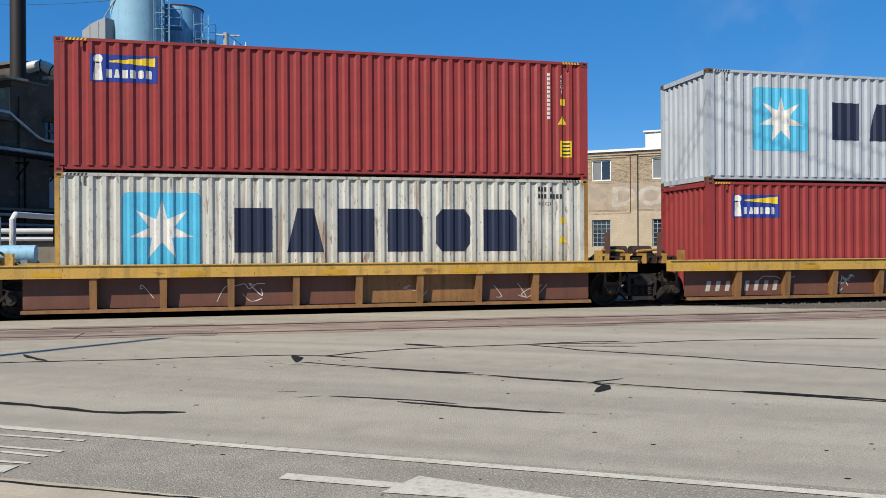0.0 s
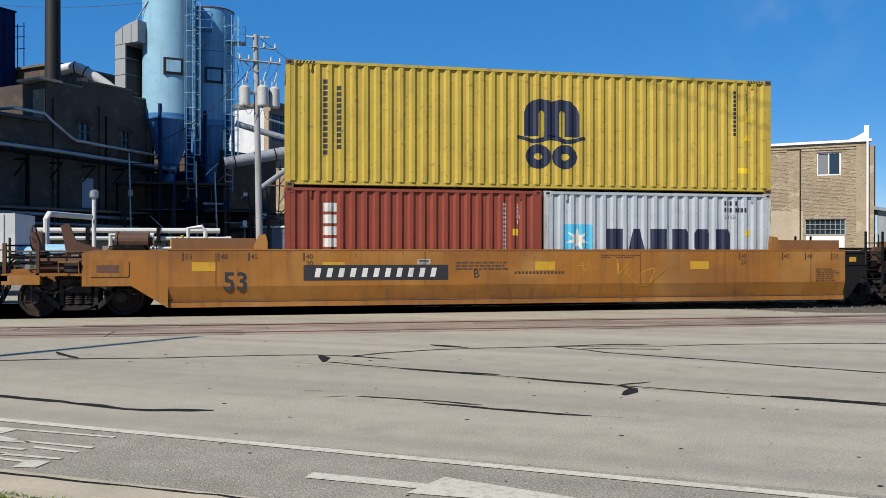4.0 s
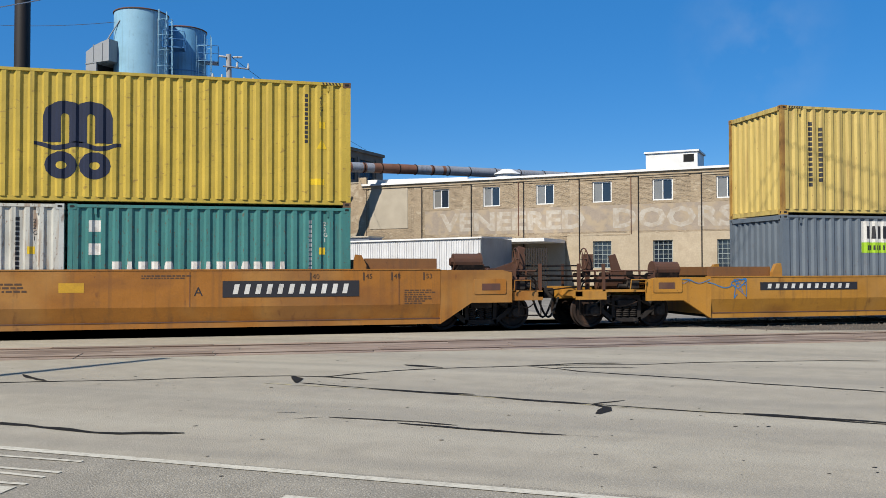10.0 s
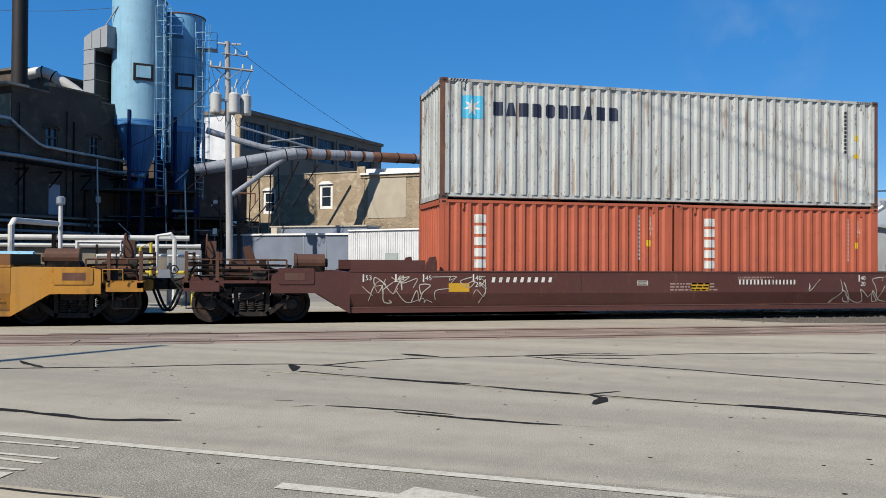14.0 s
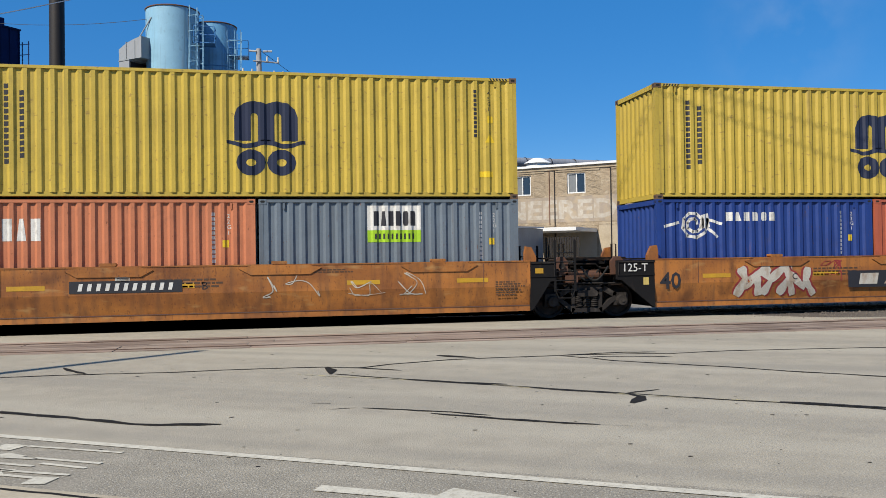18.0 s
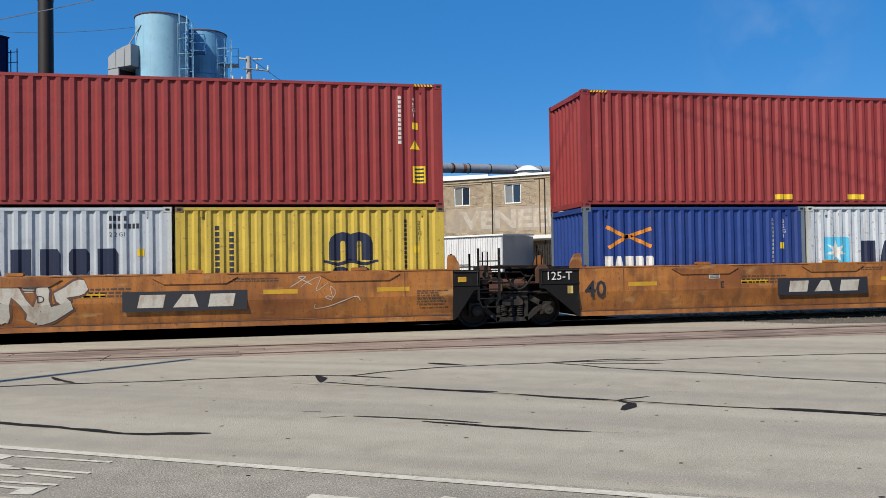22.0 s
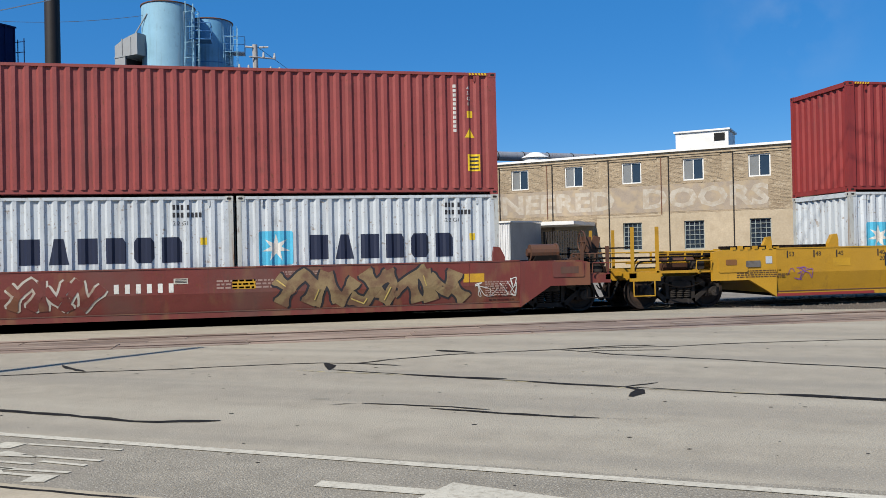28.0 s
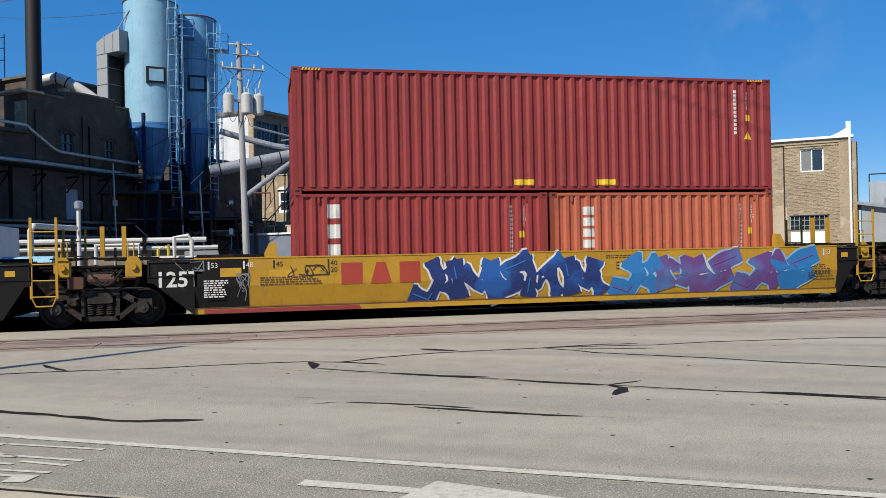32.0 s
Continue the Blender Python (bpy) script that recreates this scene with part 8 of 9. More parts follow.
def square_duct():
    """The sheet-metal elbow duct beside the light blue silo."""
    ob = yard_thing("square_duct", "grey sheet-metal elbow duct on the silo", "duct", polar(-9.55, 51.5))
    put("leg", Shape().box(-0.85, 0.0, 0.0, 1.7, 9.6, 13.45), M["duct_sheet"], ob)
    put("elbow", Shape().prism([(-0.85, 13.45), (1.0, 13.45), (1.0, 14.7), (0.4, 14.6), (-0.2, 14.45), (-0.85, 14.15)], 0.0, 1.7), M["duct_sheet"], ob)
    for z in (9.6, 10.65, 11.65, 12.6):
        put("flange", Shape().box(-0.88, 0.03, -0.03, 1.73, z, z + 0.05), M["grey_sheet"], ob)
    for x in (-0.25, 0.45):
        put("flange", Shape().box(x, x + 0.05, -0.03, 1.73, 13.45, 14.5), M["grey_sheet"], ob)
    put("corner_seam", Shape().box(-0.87, 0.02, -0.03, 0.0, 13.42, 13.48), M["grey_sheet"], ob)
    # Dark sheet puts the shade on the leg's right face
    put("side_opening", Shape().box(0.0, 0.03, 0.08, 1.62, 9.9, 13.35), M["stack"], ob)
    put("brace", Shape().tube((-0.2, 0.6, 14.45), (1.2, 0.6, 15.9), 0.04, n=5), M["duct_sheet"], ob)
    put("support", Shape().box(-0.8, -0.1, 0.2, 1.0, 0, 9.6), M["stack"], ob)


square_duct()




def dark_works():
    """The shaded brick building at the silos' left, with pipes along its wall."""
    at = polar(-7.9, 51.6)
    ob = yard_thing("dark_brick_building", "brick building coloured dark for its shade, with small windows and pipes", "building", at)
    L = 7.06
    wins = [(-2.25, -1.62, 7.15, 8.15), (-5.08, -4.33, 7.3, 8.25), (-4.85, -4.1, 3.68, 5.3)]
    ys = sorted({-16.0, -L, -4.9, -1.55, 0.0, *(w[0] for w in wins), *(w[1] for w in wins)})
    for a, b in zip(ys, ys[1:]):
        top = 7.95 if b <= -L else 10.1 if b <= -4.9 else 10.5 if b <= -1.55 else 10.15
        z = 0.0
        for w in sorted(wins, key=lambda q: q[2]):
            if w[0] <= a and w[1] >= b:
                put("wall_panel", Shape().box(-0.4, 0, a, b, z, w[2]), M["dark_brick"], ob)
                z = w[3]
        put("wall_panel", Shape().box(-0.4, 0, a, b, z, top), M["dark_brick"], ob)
    for w in wins[:2]:
        win = put("window", Shape().box(-0.12, -0.04, w[0], w[1], (w[2] + w[3]) / 2 - 0.04, (w[2] + w[3]) / 2 + 0.04), M["pale_frame"], ob)
        for q in (w[0] + 0.03, (w[0] + w[1]) / 2, w[1] - 0.03):
            put("glazing_bar", Shape().box(-0.12, -0.05, q - 0.03, q + 0.03, w[2], w[3]), M["pale_frame"], win)
        put("pane", Shape().box(-0.18, -0.14, w[0], w[1], w[2], w[3]), M["pane"], win)
        put("sill", Shape().box(0, 0.08, w[0] - 0.1, w[1] + 0.1, w[2] - 0.12, w[2]), M["old_concrete"], win)
        m = (w[0] + w[1]) / 2
        arc = [(m - 0.52 * math.cos(math.pi * i / 6), w[3] - 0.05 + 0.27 * math.sin(math.pi * i / 6)) for i in range(7)]
        put("window_arch", Shape().way([(0.02, y, z) for y, z in arc], 0.07, 5), M["dark_brick"], win)
    put("door", Shape().box(-0.08, -0.03, -4.85, -4.1, 3.68, 5.3), M["door_grey"], ob)
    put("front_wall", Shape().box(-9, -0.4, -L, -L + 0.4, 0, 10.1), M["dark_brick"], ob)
    # Tan brick strip paints in the sunlit edge of the front wall
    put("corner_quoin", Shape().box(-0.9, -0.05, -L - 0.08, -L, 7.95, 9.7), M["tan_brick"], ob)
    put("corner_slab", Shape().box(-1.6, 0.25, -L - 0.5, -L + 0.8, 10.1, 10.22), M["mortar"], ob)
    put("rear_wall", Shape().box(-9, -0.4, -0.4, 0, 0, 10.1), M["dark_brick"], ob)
    put("roof", Shape().box(-9, -0.4, -L + 0.4, -0.4, 9.7, 9.85), M["roof_tar"], ob)
    put("parapet_block", Shape().box(-0.42, 0.03, -4.9, -4.5, 10.5, 10.68), M["tan_brick"], ob)
    for a, b, z in ((-L + 0.8, -4.9, 10.1), (-4.5, -1.55, 10.5), (-1.55, 0.0, 10.15)):
        put("coping", Shape().box(-0.46, 0.06, a, b, z, z + 0.1), M["old_concrete"], ob)
    put("low_roof", Shape().box(-9, 0.3, -16.2, -L - 0.08, 7.95, 8.12), M["roof_tar"], ob)
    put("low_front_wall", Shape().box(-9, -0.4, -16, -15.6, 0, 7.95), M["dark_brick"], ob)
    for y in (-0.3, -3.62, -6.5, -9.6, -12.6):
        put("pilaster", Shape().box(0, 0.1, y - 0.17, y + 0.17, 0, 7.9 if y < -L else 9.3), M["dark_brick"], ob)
    put("string_course", Shape().box(0, 0.07, -16, 0, 9.0 - 2.3, 9.12 - 2.3), M["dark_brick"], ob)
    for y in (-6.4, -3.4):
        put("downpipe", Shape().tube((0.12, y, 1.0), (0.12, y, 8.8 if y > -4 else 6.6), 0.05, n=6), M["shade_grime"], ob)
    put("ledge", Shape().box(0, 0.7, -14, 1.2, 3.45, 3.57), M["old_concrete"], ob)
    hut = yard_thing("roof_hut", "small tan brick roof hut with a broken gable", "hut", at - E2 * 12.2 - E1 * 1.6)
    put("wall", Shape().prism([(-1.6, 8.12), (0.9, 8.12), (0.9, 8.9), (0.2, 9.5), (-1.6, 9.7)], 0, 1.4), M["tan_brick"], hut)
    put("roof_edge", Shape().tube((-1.7, -0.1, 9.8), (0.2, -0.1, 9.6), 0.07, n=6).tube((0.2, -0.1, 9.6), (1.1, -0.1, 8.7), 0.07, n=6), M["shade_grime"], hut)
    pipes = yard_thing("wall_pipes", "silver and grey pipes on brackets along the dark wall", "pipework", at)
    put("pipe", Shape().way([(0.35, 1.0, 6.95), (0.35, -3.5, 7.1), (0.35, -5.5, 7.2), (0.35, -5.8, 7.3), (0.35, -7.0, 8.05), (0.35, -7.4, 8.35), (0.35, -9.0, 8.4), (-3.0, -9.4, 8.45)], 0.085, 8).mesh("pipe", True), M["galv"], pipes)
    put("pipe", Shape().way([(0.5, 0.7, 6.25), (0.5, -7, 6.5), (0.5, -15, 6.6)], 0.11, 8), M["galv"], pipes)
    put("pipe", Shape().way([(0.75, 0.5, 6.0), (0.75, -7, 6.22), (0.75, -15, 6.3)], 0.1, 8), M["shade_grime"], pipes)
    put("pipe", Shape().way([(0.5, 1.5, 3.15), (0.5, -14, 3.3)], 0.09, 8), M["galv"], pipes)
    put("pipe", Shape().way([(0.5, 1.5, 2.7), (0.5, -14, 2.8)], 0.07, 8), M["pipe_grey"], pipes)
    put("pipe", Shape().way([(0.3, -0.5, 7.0), (0.3, -0.5, 5.2), (0.3, -2.8, 5.1), (0.3, -2.8, 3.6)], 0.06, 8), M["shade_grime"], pipes)
    put("pipe", Shape().way([(0.3, -8.3, 6.4), (0.3, -8.3, 3.6)], 0.1, 8), M["shade_grime"], pipes)
    put("pipe_elbow", Shape().tube((0.5, 0.7, 6.25), (0.9, 1.0, 6.2), 0.2, n=10), M["galv"], pipes)
    for i in range(7):
        y = -0.8 - i * 2.0
        put("bracket", Shape().box(0, 0.95, y - 0.05, y + 0.05, 5.85, 5.93), M["shade_grime"], pipes)
        put("bracket_strut", Shape().tube((0, y, 5.1), (0.9, y, 5.85), 0.04, n=5), M["shade_grime"], pipes)
    st = thing("steel_stack", "tall dark sooty steel chimney stack", "chimney", polar(-13.8, 56))
    put("shaft", lathe(Shape(), (0, 0), [(0.46, 6), (0.44, 18.2), (0.46, 18.22), (0.46, 18.34), (0.38, 18.34), (0.38, 17.7)], 20).mesh("shaft", True), M["stack"], st)
    put("collar", Shape().ring((0, 0, 11.2), (0, 0, 1), 0.5, 0.08, 20), M["shade_grime"], st)
    put("footing", Shape().box(-0.6, 0.6, -0.6, 0.6, 0, 6), M["dark_brick"], st)
    du = thing("bent_duct", "white insulated duct bending over the roof", "duct", polar(-11.6, 57))
    pts = [(-1.8, 0, 12.75), (-1.3, 0, 12.9), (-0.95, 0, 12.97), (-0.65, 0, 12.9), (-0.3, 0, 12.72), (0.2, 0, 12.42), (0.9, 0, 11.95), (1.6, 0, 11.4), (2.0, 0, 10.6)]
    put("pipe", Shape().way(pts, 0.33, 14).mesh("pipe", True), M["pipe_white"], du)
    for a in (2, 4, 7):
        put("clamp", Shape().ring(pts[a], Vector(pts[a + 1]) - Vector(pts[a - 1]), 0.35, 0.035, 16), M["shade_grime"], du)
    for x in (-1.2, -0.5):
        put("strut", Shape().tube((x, 0, 12.7), (x + 0.3, 0, 10.5), 0.04, n=5), M["shade_grime"], du)
    put("strut", Shape().tube((-1.8, 0, 11.6), (0.4, 0, 11.0), 0.04, n=5), M["shade_grime"], du)
    put("support", Shape().box(1.7, 2.3, -0.4, 0.4, 0, 10.6), M["dark_brick"], du)
    bk = yard_thing("rear_brick_block", "dark rear brick block between stack and silos", "building", polar(-13.9, 60))
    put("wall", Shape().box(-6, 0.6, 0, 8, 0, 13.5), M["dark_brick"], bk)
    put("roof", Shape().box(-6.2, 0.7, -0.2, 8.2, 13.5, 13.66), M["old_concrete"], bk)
    # Added dark block fills the bright gap behind the silo legs
    lo = yard_thing("low_brick_block", "low dark brick block added behind the silo legs", "building", polar(-8.6, 58))
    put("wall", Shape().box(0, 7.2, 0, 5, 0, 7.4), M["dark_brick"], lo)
    put("roof", Shape().box(-0.1, 7.3, -0.1, 5.1, 7.4, 7.6), M["roof_tar"], lo)


dark_works()


def dust_tower():
    ob = yard_thing("dust_collector", "dark blue steel dust collector on a frame", "machine", polar(-18.0, 61))
    put("casing", Shape().box(-1.08, 0.0, 0.0, 2.7, 11.0, 17.35), M["dark_blue"], ob)
    for i in range(5):
        put("casing_rib", Shape().box(0.0, 0.07, 0.02 + i * 0.65, 0.1 + i * 0.65, 11.0, 17.35), M["dark_blue"], ob)
    for z in (12.2, 14.1, 15.9):
        put("casing_rib", Shape().box(-1.06, -0.02, -0.05, 0.0, z, z + 0.12), M["dark_blue"], ob)
    # Light blue panel paints the sunlit look of the casing's narrow face
    put("access_panel", Shape().box(-0.95, -0.15, -0.04, 0.0, 14.4, 17.0), M["light_blue"], ob)
    put("top_rim", Shape().box(-1.14, 0.09, -0.06, 2.78, 17.35, 17.45), M["dark_blue"], ob)
    put("hopper", Shape().hull([(-1.08, 0, 11), (0, 0, 11), (0, 2.7, 11), (-1.08, 2.7, 11), (-0.8, 0.9, 8.6), (-0.3, 0.9, 8.6), (-0.3, 1.7, 8.6), (-0.8, 1.7, 8.6)], [(0, 1, 2, 3), (0, 4, 5, 1), (1, 5, 6, 2), (2, 6, 7, 3), (3, 7, 4, 0), (4, 7, 6, 5)]), M["dark_blue"], ob)
    for x in (-1.0, -0.08):
        for y in (0.1, 2.6):
            put("leg", Shape().box(x - 0.1, x + 0.1, y - 0.1, y + 0.1, 0, 11), M["stack"], ob)
    put("motor_box", Shape().box(-0.7, -0.1, 1.0, 1.7, 17.45, 18.0, bevel=0.05), M["dark_blue"], ob)
    for i in range(4):
        put("fan_fin", Shape().box(-0.9 + 0.16 * i, -0.84 + 0.16 * i, 0.15, 0.8, 17.45, 18.15), M["galv"], ob)
    put("fan_cap", Shape().box(-0.95, -0.25, 0.1, 0.85, 18.15, 18.22), M["galv"], ob)
    for z in (14.9, 15.7, 16.4):
        put("railing", Shape().tube((0.0, 2.7, z), (0.75, 2.9, z), 0.03, n=5), M["dark_blue"], ob)
    for x in (0.1, 0.75):
        put("rail_post", Shape().tube((x, 2.85, 13.6), (x, 2.85, 16.6), 0.035, n=5), M["dark_blue"], ob)
    big = thing("concrete_silo", "huge round grey concrete silo with a dark pipe", "silo", polar(-24.15, 42))
    put("shell", lathe(Shape(), (0, 0), [(3.68, 0), (3.68, 21.0)], 72).mesh("shell", True), M["silo_concrete"], big)
    put("roof", lathe(Shape(), (0, 0), [(3.68, 21.0), (0.3, 21.7)], 48).mesh("roof", True), M["silo_concrete"], big)
    put("standpipe", Shape().tube((3.55, 1.2, 0), (3.55, 1.2, 20.9), 0.2, n=12), M["stack"], big)
    for z in (3, 5.5, 8, 10.5, 13, 15.5, 18):
        put("joint_ring", Shape().ring((0, 0, z), (0, 0, 1), 3.675, 0.015, 48), M["silo_concrete"], big)
    for z in (6.0, 9.5, 13.0, 16.5):
        put("pipe_strap", Shape().ring((3.55, 1.2, z), (0, 0, 1), 0.22, 0.04, 12), M["galv"], big)


dust_tower()


def crossing_duct():
    """The long dust pipe from the silos over the brick works."""
    ob = thing("dust_pipe", "long grey-blue dust pipe with rusty patches", "pipe", (0, 0, 0))
    a, b = polar(-3.3, 52, 6.7), polar(3.3, 52.5, 8.0)
    c, d = polar(14.2, 58, 8.35), polar(24, 66, 8.6)
    put("pipe", Shape().tube(a, b, 0.36, n=18).mesh("pipe", True), M["pipe_grey"], ob)
    k = b.lerp(c, 0.45)
    k2 = b.lerp(c, 0.72)
    put("pipe", Shape().tube(b, k, 0.33, n=18).mesh("pipe", True), M["pipe_grey"], ob)
    put("rusty_section", Shape().tube(k, k2, 0.33, n=18).mesh("pipe", True), M["pipe_rust"], ob)
    for q in (0.06, 0.17, 0.29, 0.38, 0.82, 0.9):
        put("rusty_section", Shape().tube(b.lerp(c, q), b.lerp(c, q + 0.022), 0.334, n=18).mesh("pipe", True), M["pipe_rust"], ob)
    for q, w in ((polar(1.4, 52.6), 2.2),):
        put("handrail", Shape().way([(q.x, q.y, 8.7), (q.x + w, q.y - 0.4, 8.95)], 0.04, 6), M["galv"], ob)
        put("handrail", Shape().way([(q.x, q.y, 8.2), (q.x + w, q.y - 0.4, 8.45)], 0.03, 6), M["galv"], ob)
    put("knee_brace", Shape().way([polar(1.9, 52, 4.2), polar(3.5, 52.4, 7.5)], 0.05, 6), M["shade_grime"], ob)
    put("knee_brace", Shape().way([polar(4.8, 52.4, 7.3), polar(3.1, 52.2, 4.6)], 0.04, 6), M["shade_grime"], ob)
    put("pipe", Shape().tube(k2, c, 0.33, n=18).tube(c, d, 0.33, n=18).mesh("pipe", True), M["pipe_grey"], ob)
    for p, q, n in ((a, b, 5), (b, c, 9), (c, d, 6)):
        for i in range(n):
            put("clamp", Shape().ring(p.lerp(q, (i + 0.5) / n), q - p, 0.36 if p is a else 0.335, 0.035, 16), M["shade_grime"], ob)
    put("branch_pipe", Shape().tube(polar(-0.9, 52, 5.25), polar(2.6, 52.3, 7.7), 0.16, n=12), M["pipe_grey"], ob)
    put("upper_pipe", Shape().way([polar(-2.6, 53, 9.3), polar(-0.8, 53, 8.82), polar(1.0, 53, 8.4), polar(3.2, 53, 8.1)], 0.2, 10), M["pipe_grey"], ob)
    put("upper_pipe", Shape().way([polar(-0.4, 53, 9.6), polar(5.5, 55, 8.4)], 0.08, 8), M["galv"], ob)
    for az, z in ((0.6, 7.2), (1.9, 7.5)):
        p = polar(az, 53)
        tr = Shape()
        for k in (-0.35, 0.35):
            tr.tube((p.x + k, p.y, 3.0), (p.x + k * 0.6, p.y, z), 0.04, n=5)
        for i in range(4):
            tr.tube((p.x - 0.33, p.y, 3.2 + i * 1.1), (p.x + 0.33, p.y, 4.2 + i * 1.1), 0.025, n=4)
        put("trestle", tr, M["stack"], ob)


crossing_duct()


def steelwork():
    """Dark platforms, columns and crowded pipes under the silos."""
    ob = thing("pipe_rack", "dark steel rack crowded with pipes under the silos", "steelwork", polar(-5.8, 50), turn=radians(5))
    for x in (-3.2, -0.6, 2.2, 4.6):
        for y in (-1.2, 1.6):
            put("column", Shape().box(x - 0.08, x + 0.08, y - 0.08, y + 0.08, 0, 5.1), M["stack"], ob)
    put("deck", Shape().box(-3.4, 2.4, -1.4, 1.8, 5.1, 5.22), M["stack"], ob)
    put("deck", Shape().box(1.0, 5.0, -1.4, 1.8, 3.6, 3.7), M["stack"], ob)
    rnd = random.Random(12)
    for i in range(5):
        x, z = rnd.uniform(-3.2, 2.5), rnd.uniform(0.5, 3.0)
        put("brace", Shape().tube((x, -1.3, z), (x + rnd.uniform(1.2, 2.4), -1.3, z + rnd.choice((-1, 1)) * rnd.uniform(1.0, 2.0)), 0.035, n=5), M["shade_grime"], ob)
    for i in range(9):
        x, y, z, r = rnd.uniform(-4.5, -1), rnd.uniform(-1.1, 1.2), rnd.uniform(2.3, 4.9), rnd.choice((0.06, 0.09, 0.14, 0.28))
        x2 = rnd.uniform(1.5, 6.0)
        pts = [(x, y, z), (x2, y, z + rnd.uniform(-0.2, 0.2))]
        if rnd.random() < 0.6:
            pts.append((x2, y, rnd.uniform(0.5, 2.0)))
        put("pipe", Shape().way(pts, r, 8), M[rnd.choice(("stack", "shade_grime", "stack", "galv"))], ob)
    for i in range(5):
        x = rnd.uniform(-3, 4.5)
        put("riser", Shape().tube((x, -1.5, 0.5), (x + rnd.uniform(-0.4, 0.4), -1.5, rnd.uniform(4, 7.5)), 0.05, n=6), M[rnd.choice(("stack", "galv", "dark_blue"))], ob)
    for i in range(26):
        x, y, z, w = rnd.uniform(-3.3, 5.2), rnd.uniform(-1.7, -0.9), rnd.uniform(2.4, 6.0), rnd.uniform(0.3, 1.5)
        k = rnd.random()
        if k < 0.45:
            put("pipe", Shape().way([(x, y, z), (x + w, y, z + rnd.choice((0, 0, 0.15))), (x + w, y, z - rnd.uniform(0.3, 1.2))], rnd.choice((0.03, 0.05, 0.08)), 6), M[rnd.choice(("galv", "stack", "shade_grime", "pipe_grey", "pipe_rust"))], ob)
        elif k < 0.7:
            put("brace", Shape().tube((x, y, z), (x + w, y, z + rnd.choice((-1, 1)) * w), 0.03, n=5), M[rnd.choice(("stack", "pipe_rust", "galv"))], ob)
        else:
            put("junction_box", Shape().box(x, x + 0.12 + 0.2 * rnd.random(), y - 0.1, y + 0.1, z, z + 0.1 + 0.25 * rnd.random(), bevel=0.02), M[rnd.choice(("galv", "stack", "pipe_white", "dark_blue"))], ob)
    for x in (-3.4, -1.4, 0.6, 2.4, 4.0):
        put("hanger", Shape().tube((x, -1.45, 3.0), (x + 0.05, -1.45, 5.1), 0.03, n=5), M["stack"], ob)
    put("cable_loop", Shape().way([(3.0 + 3.2 * i / 12, -1.6, 4.6 - 1.3 * math.sin(math.pi * i / 12)) for i in range(13)], 0.05, 6), M["stack"], ob)
    for x in (-3.2, -1.4, 0.4, 2.2):
        put("rail_post", Shape().tube((x, -1.4, 5.2), (x, -1.4, 6.2), 0.025, n=5), M["stack"], ob)
    put("guard_rail", Shape().tube((-3.4, -1.4, 6.2), (2.4, -1.4, 6.2), 0.025, n=5), M["stack"], ob)


steelwork()


